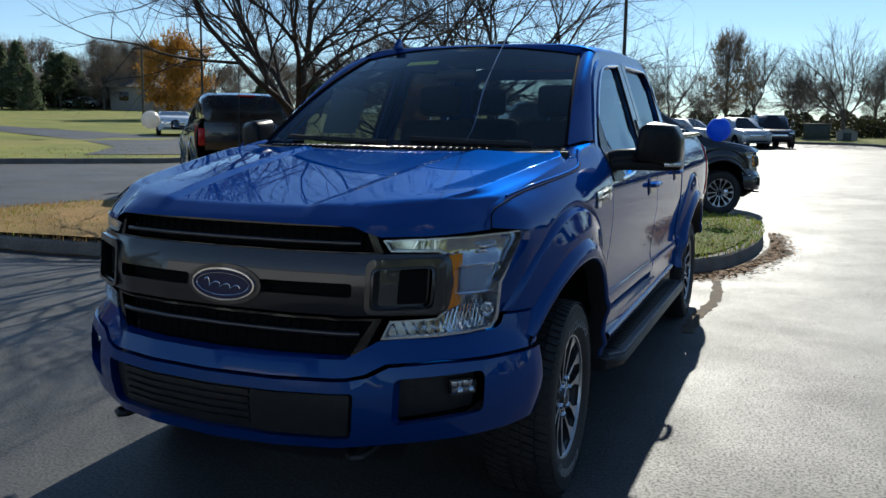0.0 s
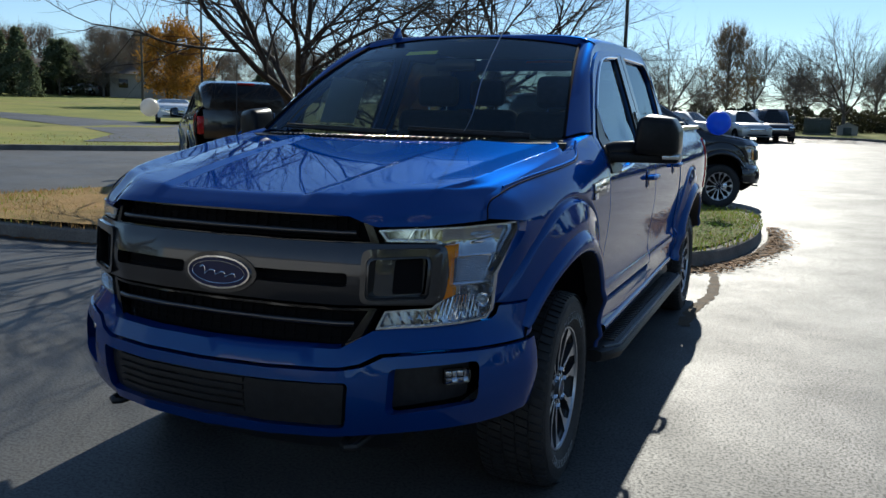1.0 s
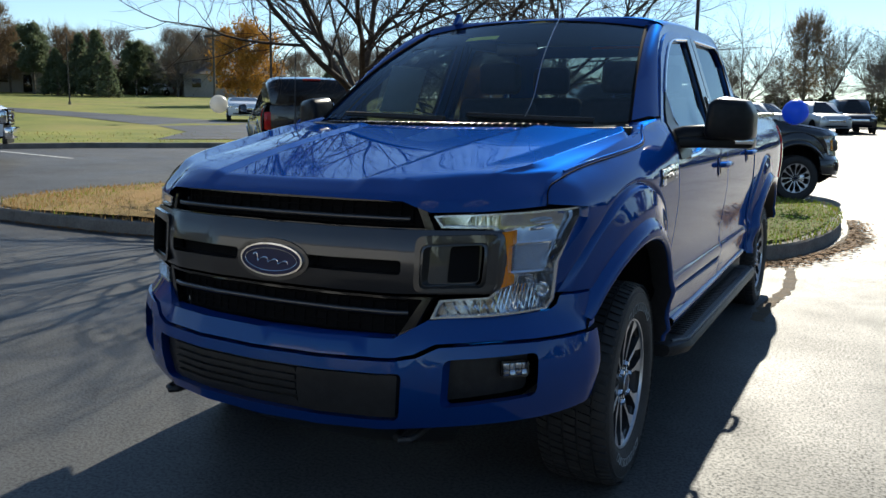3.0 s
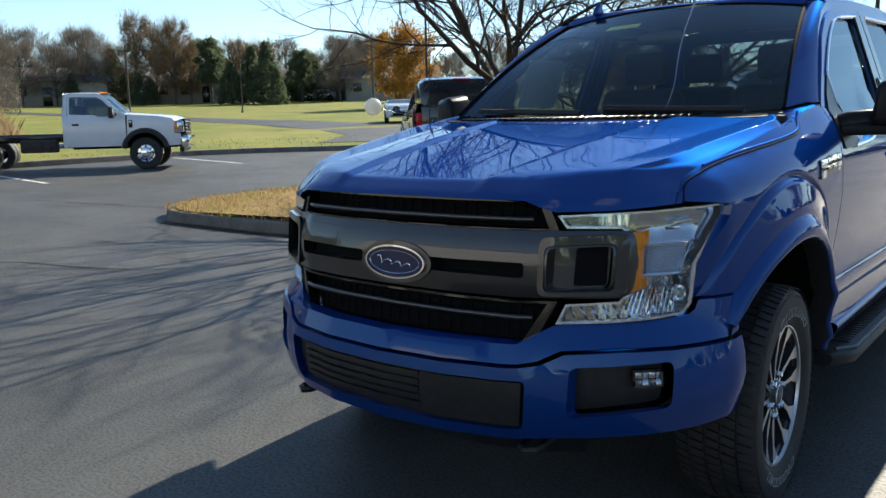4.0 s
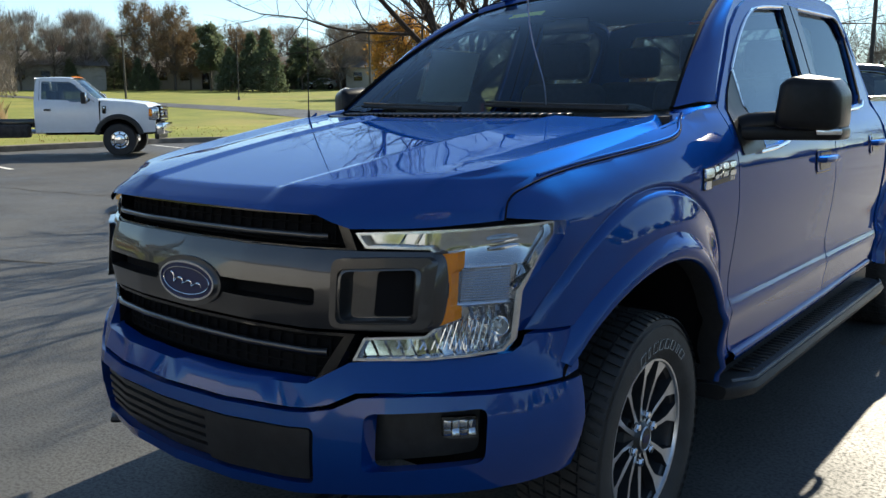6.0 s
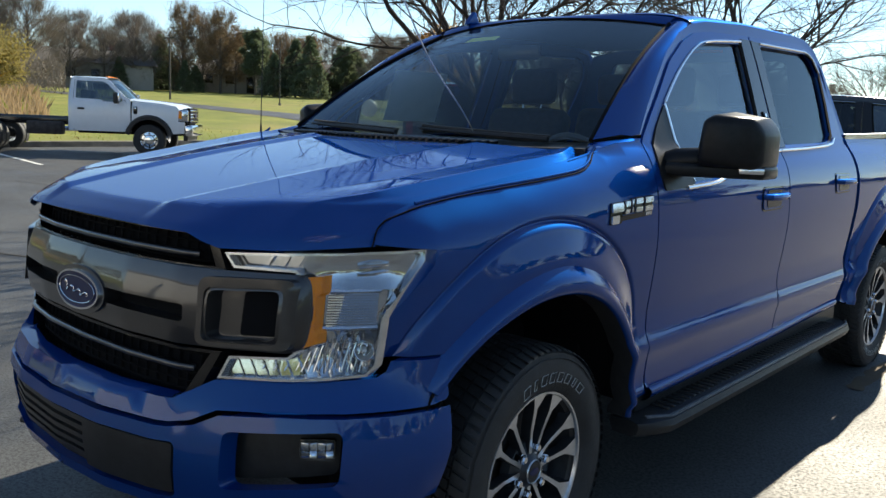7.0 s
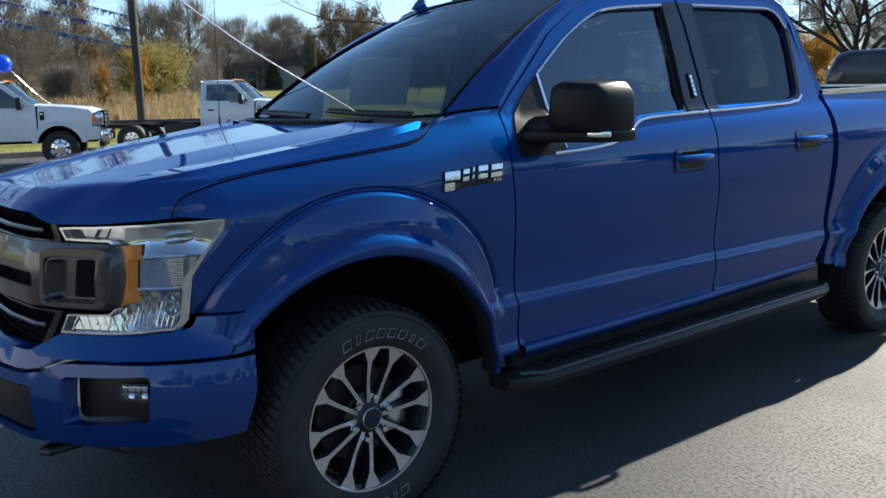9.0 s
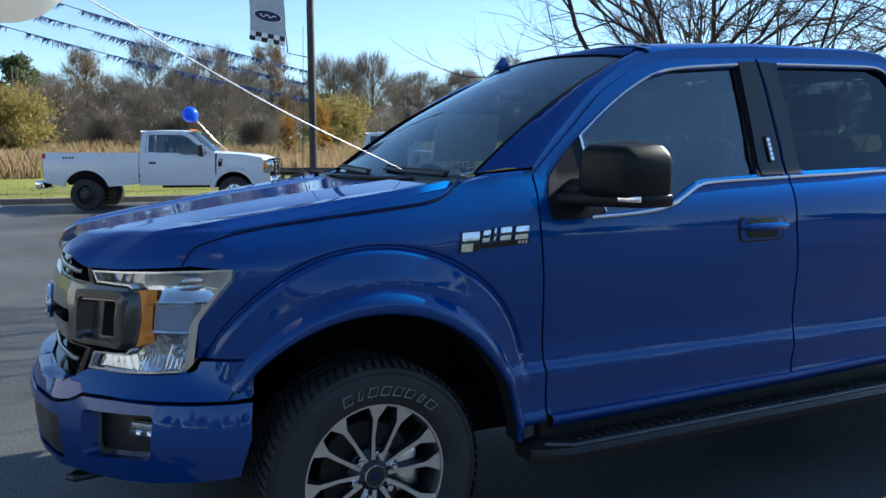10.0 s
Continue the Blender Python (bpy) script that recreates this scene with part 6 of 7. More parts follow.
# az, distance, height, seed, girth, trunk to the fork, lean of the stems
for az, r, h, seed, girth, fork, lean in ((3.95, 58.9, 8.7, 44, 0.13, 1.5, 1.15), (-6.6, 42, 6.6, 41, 0.085, 1.4, 1.3), (-1.9, 74, 8.6, 45, 0.10, 2.2, 0.7), (1.5, 66, 5.8, 43, 0.085, 1.6, 1.1), (-9.5, 56, 6.0, 46, 0.085, 1.5, 1.1), (-4.9, 62, 5.2, 47, 0.07, 1.4, 1.1),
                                          (-12.5, 50, 6.5, 42, 0.085, 1.5, 1.15), (7.6, 66, 7.0, 48, 0.10, 1.6, 1.1), (5.4, 76, 7.6, 49, 0.10, 2.0, 0.8), (0.2, 82, 7.4, 50, 0.10, 2.0, 0.8), (10.5, 56, 7.0, 51, 0.10, 1.6, 1.1)):
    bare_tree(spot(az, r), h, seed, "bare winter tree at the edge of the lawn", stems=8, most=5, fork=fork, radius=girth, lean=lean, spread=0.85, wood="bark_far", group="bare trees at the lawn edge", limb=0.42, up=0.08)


def crown_tree(name, label, high, width, leaf_mat, leaves, leaf, seed, cone=False, twigs=0, base=0.25, clumps=26):
    """A tree with a crown of many small leaves gathered in clumps, or of twigs."""
    rnd = random.Random(seed)
    random.seed(seed)
    wood, tips = Soup(), []
    wood.limb([Vector((0, 0, -0.2)), Vector((0, 0, high * 0.3)), Vector((0.1, 0, high * 0.65)), Vector((0.05, 0.1, high * 0.93))], [high * 0.018, high * 0.014, high * 0.009, 0.02], 6)
    centres = []
    for k in range(clumps):
        t = base + (1 - base) * (k + 0.5) / clumps
        if cone:
            rr = width * 0.5 * (1.06 - t) ** 0.8 * rnd.uniform(0.55, 1.0)
        else:
            rr = width * 0.5 * math.sqrt(max(0.02, 1 - ((t - 0.60) / 0.43) ** 2)) * rnd.uniform(0.25, 0.95)
        a = k * 2.4 + rnd.uniform(-0.5, 0.5)
        c = Vector((rr * math.cos(a), rr * math.sin(a), high * t * 0.97))
        centres.append((c, rnd.uniform(0.5, 1.1) * (width * (0.16 if not cone else 0.17 * (1.25 - t)))))
        start = Vector((0, 0, high * max(0.15, t - (0.05 if cone else 0.22))))
        mid = start.lerp(c, 0.5) + Vector((0, 0, -0.02 * high if cone else 0.03 * high))
        wood.limb([start, mid, c], [high * 0.006, high * 0.004, 0.01], 4)
    crown = Soup()
    for _ in range(leaves):
        c, s = centres[rnd.randrange(len(centres))]
        p = c + Vector((rnd.gauss(0, 0.55), rnd.gauss(0, 0.55), rnd.gauss(0, 0.42))) * s
        crown.leaf(p, leaf * rnd.uniform(0.6, 1.3), rnd)
    for _ in range(twigs):
        c, s = centres[rnd.randrange(len(centres))]
        p = c + Vector((rnd.gauss(0, 0.5), rnd.gauss(0, 0.5), rnd.gauss(0, 0.4))) * s
        q = p + (p - Vector((0, 0, high * 0.35))).normalized() * rnd.uniform(0.5, 1.3) + Vector((rnd.gauss(0, 0.25), rnd.gauss(0, 0.25), rnd.uniform(0, 0.5)))
        crown.sliver(p, q, rnd.uniform(0.010, 0.026))
    root = thing(name, label, "tree", "trees round the field")
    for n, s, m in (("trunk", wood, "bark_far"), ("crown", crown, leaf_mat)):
        ob = new(n, s.mesh(n, m))
        ob.parent = root
    return root


KINDS = {
    "bare": [crown_tree("tree", "tall bare grey-brown winter tree", h, w, "twig", 0, 0.1, 100 + k, twigs=5200, clumps=44) for k, (h, w) in enumerate(((9.5, 7), (11, 7.5), (8, 7)))],
    "rust": [crown_tree("tree", "tall tree with thin rust-brown leaves", h, w, "rust_leaf", 2600, 0.13, 200 + k, twigs=3500, clumps=40) for k, (h, w) in enumerate(((11.5, 7), (9, 6.5)))],
    "pine": [crown_tree("tree", "dense dark green evergreen tree", h, w, "needle", 9000, 0.17, 300 + k, cone=k != 1, clumps=60 if k != 1 else 34, base=0.06 if k != 1 else 0.35) for k, (h, w) in enumerate(((9, 5.5), (9.5, 5.0), (7, 5)))],
    "orange": [crown_tree("tree", "round tree with bright orange autumn leaves", 6.6, 5.6, "orange_leaf", 7500, 0.12, 400, twigs=1200, clumps=44, base=0.2)],
    "yellow": [crown_tree("tree", "low spreading yellow-green willow bush", 4.4, 6.0, "yellow_leaf", 7000, 0.12, 500, twigs=1200, clumps=40, base=0.05)],
    "shrub": [crown_tree("shrub", "dense leafless brown shrub among dry weeds", 3.2, 4.2, "twig", 500, 0.10, 600, twigs=5200, clumps=36, base=0.05)],
    "sapling": [crown_tree("tree", "slim sapling with orange leaves", 3.4, 1.3, "orange_leaf", 900, 0.08, 700, twigs=250, clumps=18, base=0.2)],
}
used = {}


def plant(kind, az, r, scale=1.0, seed=0, wide=1.0):
    rnd = random.Random(int(az * 100) + seed)
    if r > 90 and az < -20:
        scale *= 0.86
    src = KINDS[kind][rnd.randrange(len(KINDS[kind]))]
    p = spot(az, r, 0.05)
    turn = Matrix.Translation(p) @ Matrix.Rotation(rnd.uniform(0, math.tau), 4, "Z")
    key = src.name
    if key not in used:
        used[key] = True
        ob = src
        ob.matrix_basis = turn
    else:
        ob = copy_thing(src, turn)
    ob.scale = (scale * wide, scale * wide, scale)
    return ob


rnd = random.Random(77)
# the far wood, row by row, all round
for az in range(-118, -21, 2):
    plant("bare", az + rnd.uniform(-0.8, 0.8), rnd.uniform(122, 150), rnd.uniform(0.85, 1.2), 1, 1.2)
for az in range(-117, -22, 3):
    plant(rnd.choice(("bare", "rust", "bare", "pine")), az + rnd.uniform(-1, 1), rnd.uniform(104, 122), rnd.uniform(0.65, 0.95), 2, 1.15)
for az in list(range(-21, 22, 3)):
    plant("bare", az + rnd.uniform(-1.2, 1.2), rnd.uniform(88, 115), rnd.uniform(0.34, 0.48), 3, 1.3)
for az in range(24, 242, 4):
    plant(rnd.choice(("bare", "pine", "rust", "pine")), az + rnd.uniform(-2, 2), rnd.uniform(46, 60) if az < 160 else rnd.uniform(60, 78), rnd.uniform(0.55, 0.85), 4, 1.4)
# told apart in the field to the left
for kind, az, r, s in (("rust", -59.6, 104, 1.05), ("bare", -58.3, 106, 1.12), ("rust", -57.2, 103, 1.0), ("rust", -56.2, 105, 0.95), ("pine", -61.0, 108, 0.9), ("pine", -54.9, 100, 0.95), ("pine", -53.6, 97, 0.85), ("pine", -52.2, 98, 0.9),
                       ("pine", -51.2, 96, 0.95), ("rust", -53.4, 108, 1.0), ("rust", -51.4, 109, 0.98), ("pine", -49.2, 112, 1.0), ("pine", -48.0, 110, 1.05), ("pine", -48.8, 104, 0.8), ("bare", -46.2, 103, 0.95), ("rust", -46.0, 110, 0.8),
                       ("bare", -44.4, 108, 1.0), ("bare", -43.2, 112, 0.9), ("orange", -41.8, 71, 1.05), ("pine", -50.6, 92, 0.55), ("bare", -64.5, 100, 0.8), ("bare", -62.6, 102, 0.85), ("pine", -63.6, 100, 0.5), ("bare", -66.5, 98, 0.8),
                       ("yellow", -71.6, 62, 0.92), ("orange", -25.5, 42, 0.45), ("yellow", -93.0, 52, 0.9), ("sapling", -72.5, 44, 0.95), ("sapling", -75.0, 43, 0.75), ("shrub", -77, 55, 0.7), ("bare", -79.5, 66, 0.6), ("shrub", -82, 56, 0.75), ("bare", -84.5, 64, 0.55), ("bare", -78, 74, 0.75), ("bare", -81.5, 70, 0.7),
                       ("shrub", -87, 57, 0.7), ("bare", -90, 66, 0.6), ("bare", -86.5, 72, 0.7), ("rust", -92, 70, 0.55), ("pine", -92, 80, 0.85), ("pine", -95, 82, 0.8), ("bare", -80, 80, 0.95), ("bare", -84, 84, 0.9), ("rust", -76, 86, 0.9), ("rust", -88, 88, 0.8),
                       ("bare", -72, 84, 0.9), ("bare", -69, 86, 0.95), ("rust", -3.72, 75, 0.74), ("pine", -59.5, 100, 0.5), ("pine", -58.8, 103, 0.55), ("pine", -60.2, 106, 0.5)):
    plant(kind, az, r, s, 9)


hedge = Soup()
rnd = random.Random(15)
for _ in range(26000):
    az, r = rnd.uniform(-20, 26), rnd.uniform(63, 70)
    p = spot(az, r, 0.1) + Vector((0, 0, rnd.uniform(0, 2.0) * (0.8 + 0.12 * math.sin(az * 2.1) + 0.1 * math.sin(az * 5.3))))
    hedge.leaf(p, rnd.uniform(0.08, 0.2), rnd)
tagged(new("hedgerow", hedge.mesh("hedgerow", "hedge")), "dense dark hedgerow beyond the lawn", "hedge", kind="stuff")

brush, rnd = Soup(), random.Random(16)
random.seed(16)
for k in range(52000):
    az = rnd.uniform(-122, -18)
    r = rnd.uniform(114, 126)
    top = 2.6 + 1.8 * noise.noise(Vector((az * 0.35, 2.0, 0))) + 0.9 * noise.noise(Vector((az * 1.7, 5.0, 0)))
    p = spot(az, r, 0.0) + Vector((0, 0, max(0.6, top) * rnd.random() ** 0.8))
    if k % 2:
        brush.leaf(p, rnd.uniform(0.10, 0.22), rnd)
    else:
        brush.sliver(p, p + Vector((rnd.gauss(0, 0.35), rnd.gauss(0, 0.35), rnd.uniform(0.5, 1.6))), rnd.uniform(0.012, 0.03))
for k in range(26000):
    az = rnd.uniform(-99, -67)
    r = rnd.uniform(68, 84)
    top = 2.7 + 1.6 * noise.noise(Vector((az * 0.5, 8.0, 0))) + 0.8 * noise.noise(Vector((az * 2.1, 3.0, 0)))
    p = spot(az, r, 0.0) + Vector((0, 0, max(0.6, top) * rnd.random() ** 0.8))
    if k % 3 == 0:
        brush.leaf(p, rnd.uniform(0.06, 0.14), rnd)
    else:
        brush.sliver(p, p + Vector((rnd.gauss(0, 0.25), rnd.gauss(0, 0.25), rnd.uniform(0.4, 1.2))), rnd.uniform(0.010, 0.022))
tagged(new("far_brush", brush.mesh("far_brush", "twig")), "grey-brown leafless brush at the edge of the wood", "brush", kind="stuff")

# ---- other vehicles ----
def recolour(root, name, swap):
    """Give a copied thing its own paint."""
    done = {}
    for ob in root.children_recursive:
        if ob.type == "MESH" and any(m and m.name == M["paint"].name for m in ob.data.materials):
            if ob.data.name not in done:
                key = ob.data.name
                done[key] = ob.data.copy()
                for i, m in enumerate(done[key].materials):
                    if m and m.name == M["paint"].name:
                        done[key].materials[i] = M[swap]
            ob.data = done[ob.data.name]
    root.name = name
    return root


def heading(x, y, az):
    """A vehicle's pose: the nose towards the bearing az (degrees from +y towards +x)."""
    p = on_ground(x, y)
    return Matrix.Translation(p) @ Matrix.Rotation(radians(180 - az), 4, "Z")


def hull(stations, n=3):
    """A rounded hull through stations (y, half width, z low, z high, top half width)."""
    rows = []
    for y, w, z0, z1, wt in stations:
        c = 0.06
        rows.append([Vector(p) for p in ((0, y, z0), (w - c, y, z0), (w, y, z0 + c), (w + 0.01, y, lerp(z0, z1, 0.55)), (w - 0.01, y, z1 - 0.10), (lerp(w, wt, 0.5), y, z1 - 0.02), (wt, y, z1), (wt * 0.5, y, z1 + 0.012), (0, y, z1 + 0.015))])
    bm = bmesh.new()
    for sg in (1, -1):
        g = [[bm.verts.new((sg * p.x, p.y, p.z)) for p in r] for r in rows]
        for a, b in zip(g, g[1:]):
            for i in range(len(a) - 1):
                f = (a[i], b[i], b[i + 1], a[i + 1])
                bm.faces.new(f if sg > 0 else f[::-1])
        bm.faces.new(g[0] if sg > 0 else g[0][::-1])
        bm.faces.new(g[-1][::-1] if sg > 0 else g[-1])
    bmesh.ops.remove_doubles(bm, verts=bm.verts, dist=0.0005)
    return bm


# a pickup copy with an added rear cabin stands for a sport utility vehicle
black_suv = recolour(copy_thing(truck, heading(0.12, 12.05, 62)), "pickup_truck", "black_paint")
black_suv.scale = (0.93, 0.93, 0.93)
tagged(black_suv, "black sport utility vehicle beyond the island, built on a pickup copy")
rear_cabin = part("bed_cap", hull([(2.80, 0.84, 1.40, 1.95, 0.70), (3.0, 0.86, 1.40, 1.955, 0.70), (3.50, 0.86, 1.40, 1.945, 0.69), (3.66, 0.84, 1.40, 1.90, 0.66), (3.80, 0.82, 1.40, 1.62, 0.72)]), "black_paint", black_suv, "black rear cabin of the sport utility vehicle", angle=40)
part("rear_glass", panel(fillet([(-0.74, 1.45), (0.74, 1.45), (0.64, 1.84), (-0.64, 1.84)], 0.05), lambda x, z: Vector((x, curve(z, [1.40, 1.62, 1.90], [3.82, 3.81, 3.67]) + 0.014, z)), step=0.08, flip=True), "rear_mirror_glass", rear_cabin, "shiny rear glass")
part("cap_brake_lamp", box_bm((0.34, 0.03, 0.03), (0, 3.69, 1.905), 0.008), "red_lens", rear_cabin)
for sg in (1, -1):
    part("side_glass", panel(fillet([(2.70, 1.44), (3.62, 1.44), (3.54, 1.86), (2.78, 1.88)], 0.04), lambda y, z: Vector((sg * (curve(z, [1.40, 1.70, 1.86], [0.885, 0.878, 0.855])), y, z)), step=0.1, flip=sg < 0), "gloss_black", rear_cabin, "dark side glass")
grey_truck = recolour(copy_thing(truck, heading(-10.41, 12.22, -44)), "pickup_truck", "black_paint")
CAP = [(2.96, 0.80, 1.42, 1.97, 0.66), (3.10, 0.84, 1.42, 1.99, 0.68), (4.40, 0.84, 1.42, 1.98, 0.67), (4.66, 0.83, 1.42, 1.93, 0.64), (4.78, 0.81, 1.42, 1.70, 0.70)]
cap = part("bed_cap", hull(CAP), "black_paint", grey_truck, "black cap over the cargo bed", angle=40)
part("rear_glass", panel(fillet([(-0.70, 1.47), (0.70, 1.47), (0.60, 1.88), (-0.60, 1.88)], 0.05), lambda x, z: Vector((x, curve(z, [1.42, 1.70, 1.93], [4.80, 4.79, 4.67]) + 0.012, z)), step=0.08, flip=True), "gloss_black", cap, "dark rear glass")
part("cap_brake_lamp", box_bm((0.34, 0.03, 0.03), (0, 4.70, 1.935), 0.008), "red_lens", cap)
grey_truck.scale = (0.92, 0.92, 0.92)
tagged(grey_truck, "black pickup truck with a capped bed and red tail lamps")


def plain_wheel(parent, x, y, r, w, side, rim="machined"):
    at = Matrix.Translation((x, y, r))
    if side < 0:
        at = at @ Matrix.Rotation(math.pi, 4, "Z")
    h = w / 2
    t = lathe([(r * 0.58, -h), (r * 0.93, -h), (r, -h + 0.03), (r, h - 0.03), (r * 0.94, h), (r * 0.60, h), (r * 0.57, h - 0.03)], 36)
    t.transform(at)
    root = part("wheel", t, "rubber", parent, "black tyre on a bright steel rim")
    d = lathe([(r * 0.58, h - 0.02), (r * 0.55, h - 0.01), (r * 0.50, h - 0.06), (r * 0.36, h - 0.05), (r * 0.30, h + 0.0), (r * 0.18, h + 0.01), (r * 0.17, h + 0.04), (0.002, h + 0.045)], 32)
    d.transform(at)
    part("rim", d, rim, root)
    for k in range(8):
        a = k * math.tau / 8
        hole = lathe([(0.001, h - 0.046), (r * 0.055, h - 0.046)], 10)
        bmesh.ops.translate(hole, verts=hole.verts, vec=(0, r * 0.43 * math.cos(a), r * 0.43 * math.sin(a)))
        hole.transform(at)
        part("rim_hole", hole, "seam", root)
    return root


def super_truck(at, label, chassis, back_y):
    """A tall white work truck, nose towards -y; with a bare frame or with a cargo bed behind the cab."""
    root = thing("work_truck", label, "pickup truck", "", at)
    side_fn = lambda sg, out=0.0: (lambda y, z: Vector((sg * (curve(z, [0.55, 0.8, 1.1, 1.32, 1.42, 2.0], [0.97, 0.995, 1.0, 0.985, 0.95, 0.74]) + out - 0.10 * max(0, -0.45 - y) ** 1.3), y, z)))
    far = lambda pts: [(y if y < 0.6 else 0.6 + (y - 0.6) * (back_y - 0.6) / 1.36, z) for y, z in pts]
    nose = [(-0.90, 0.62), (-0.92, 0.92), (-0.75, 0.94), (-0.77, 1.26), (-0.70, 1.335), (-0.30, 1.40), (0.30, 1.44), (0.42, 1.46), (0.46, 0.62)] + arc(0, 0.46, 0.56, 14, 166, 20)
    door_l = far([(0.475, 0.62), (0.47, 1.46), (0.62, 1.54), (1.02, 1.96), (1.14, 2.02), (1.80, 2.03), (1.92, 1.98), (1.96, 1.60), (1.96, 0.62)])
    win = fillet(far([(0.70, 1.40), (1.12, 1.40), (1.20, 1.45), (1.80, 1.47), (1.80, 1.93), (1.16, 1.92), (1.05, 1.86), (0.66, 1.46)]), 0.03)
    for sg in (1, -1):
        body = part("cab_side", panel(door_l, side_fn(sg), [win], 0.08, (-sg * 0.04, 0, 0), flip=sg < 0), "white_paint", root, angle=50)
        part("side_window", panel(win, side_fn(sg, -0.015), step=0.2, flip=sg < 0), "door_glass", body)
        part("fender", panel(nose, side_fn(sg), step=0.07, back=(-sg * 0.04, 0, 0), flip=sg < 0), "white_paint", root, angle=50)
        fl = grid(steps(10, 170, 26), range(4), lambda a, k: Vector((sg * (0.97, 1.07, 1.075, 1.0)[int(k)], (0.50, 0.505, 0.59, 0.63)[int(k)] * math.cos(radians(a)), 0.46 + (0.50, 0.505, 0.59, 0.63)[int(k)] * math.sin(radians(a)))), flip=sg > 0)
        part("wheel_flare", fl, "black_plastic" if chassis else "white_paint", root, "black wheel flare" if chassis else "")
        part("door_seam", tube([side_fn(sg, 0.002)(y, z) for y, z in ((0.60, 0.63), (0.58, 1.40), (0.64, 1.46))], 0.006, 4), "seam", body)
        part("door_seam", tube([side_fn(sg, 0.002)(y, z) for y, z in far(((1.84, 0.63), (1.85, 1.46), (1.84, 1.95)))], 0.006, 4), "seam", body)
        part("door_handle", box_bm((0.03, 0.17, 0.05), side_fn(sg, 0.012)(back_y - 0.32, 1.20), 0.01), "black_plastic", body)
        part("fender_badge", box_bm((0.02, 0.10, 0.20), side_fn(sg, 0.008)(0.34, 1.20), 0.02), "gloss_black", root)
        part("badge_plate", box_bm((0.01, 0.05, 0.05), side_fn(sg, 0.02)(0.34, 1.25), 0.005), "chrome", root)
        m = part("side_mirror", box_bm((0.24, 0.12, 0.30), (sg * 1.17, 0.78, 1.50), 0.035), "black_plastic", root, "tall black towing mirror")
        part("mirror_arm", tube([(sg * 0.93, 0.76, 1.44), (sg * 1.08, 0.77, 1.45)], 0.03, 6), "black_plastic", m)
        part("mirror_cap", box_bm((0.20, 0.02, 0.22), (sg * 1.17, 0.71, 1.53), 0.02), "chrome", m)
        lamp = part("headlamp", box_bm((0.27, 0.27, 0.32), (sg * 0.825, -0.87, 1.10), 0.05, segments=3), "reflector", root, "clear headlamp with amber corner")
        part("amber_marker", box_bm((0.06, 0.09, 0.20), (sg * 0.938, -0.80, 1.12), 0.01), "amber", lamp)
        plain_wheel(root, sg * 0.90, 0.0, 0.42, 0.25, sg, "chrome")
        if chassis:
            plain_wheel(root, sg * 0.88, 4.1, 0.42, 0.28, sg, "dull_chrome")
            plain_wheel(root, sg * 0.60, 4.1, 0.42, 0.25, sg, "dull_chrome")
            part("frame_rail", box_bm((0.08, 4.2, 0.22), (sg * 0.43, 3.9, 0.86), 0.01), "gloss_black", root, "black chassis rail")
        else:
            plain_wheel(root, sg * 0.90, 3.72, 0.40, 0.25, sg, "alloy_dark")
    part("bonnet", grid(steps(-1, 1, 10), steps(0, 1, 8), lambda u, v: Vector((u * (0.97 - 0.04 * (1 - v)), lerp(-0.98, 0.52, v) + 0.20 * (1 - v) * u * u, lerp(1.27, 1.47, v ** 0.45) + 0.05 * (1 - u * u) - 0.03 * abs(u) ** 6))), "white_paint", root, angle=60)
    ws = lambda u, v: Vector((u * lerp(0.90, 0.74, v), lerp(0.50, 1.02, v) + 0.10 * u * u, lerp(1.47, 1.99, v) - 0.03 * u * u))
    part("windshield", grid(steps(-1, 1, 10), steps(0, 1, 5), ws), "windshield", root, "tinted windshield")
    part("roof", grid(steps(-1, 1, 12), steps(0, 1, 8), lambda u, v: Vector((u * 0.755, lerp(1.02 + 0.10 * u * u, back_y - 0.01, v), 2.045 + 0.015 * math.sin(math.pi * v) - 0.05 * abs(u) ** 4))), "white_paint", root, angle=60)
    for k in range(5):
        part("roof_lamp", box_bm((0.09, 0.07, 0.03), ((k - 2) * 0.22, 1.16, 2.065), 0.01), "amber", root)
    part("cab_back", panel([(-0.98, 0.62), (0.98, 0.62), (0.97, 1.42), (0.75, 2.03), (-0.75, 2.03), (-0.97, 1.42)], lambda x, z: Vector((x, back_y - 0.02 * (z - 1.4), z)), [fillet([(-0.6, 1.50), (0.6, 1.50), (0.55, 1.90), (-0.55, 1.90)], 0.04)], 0.15, flip=True), "white_paint", root)
    part("rear_window", panel([(-0.6, 1.50), (0.6, 1.50), (0.55, 1.90), (-0.55, 1.90)], lambda x, z: Vector((x, back_y - 0.005, z)), step=0.3), "door_glass", root)
    seat = part("seat", join(box_bm((1.3, 0.5, 0.2), (0, 1.45, 1.05), 0.05), box_bm((0.5, 0.14, 0.6), (0.42, 1.75, 1.40), 0.05), box_bm((0.5, 0.14, 0.6), (-0.42, 1.75, 1.40), 0.05)), "seat_cloth", root)
    grille = part("grille", box_bm((1.36, 0.10, 0.42), (0, -0.98, 1.10), 0.03), "seam", root, "chrome bar grille")
    for z in (0.96, 1.06, 1.14, 1.24):
        part("grille_bar", box_bm((1.34, 0.05, 0.045), (0, -1.03, z), 0.015), "chrome", grille)
    part("emblem", slab([(0.15 * math.cos(k * math.tau / 24), 0.062 * math.sin(k * math.tau / 24)) for k in range(24)], 0.02, frame_of((0, -1.055, 1.10), (1, 0, 0), (0, 0, 1))), "oval_blue", grille)
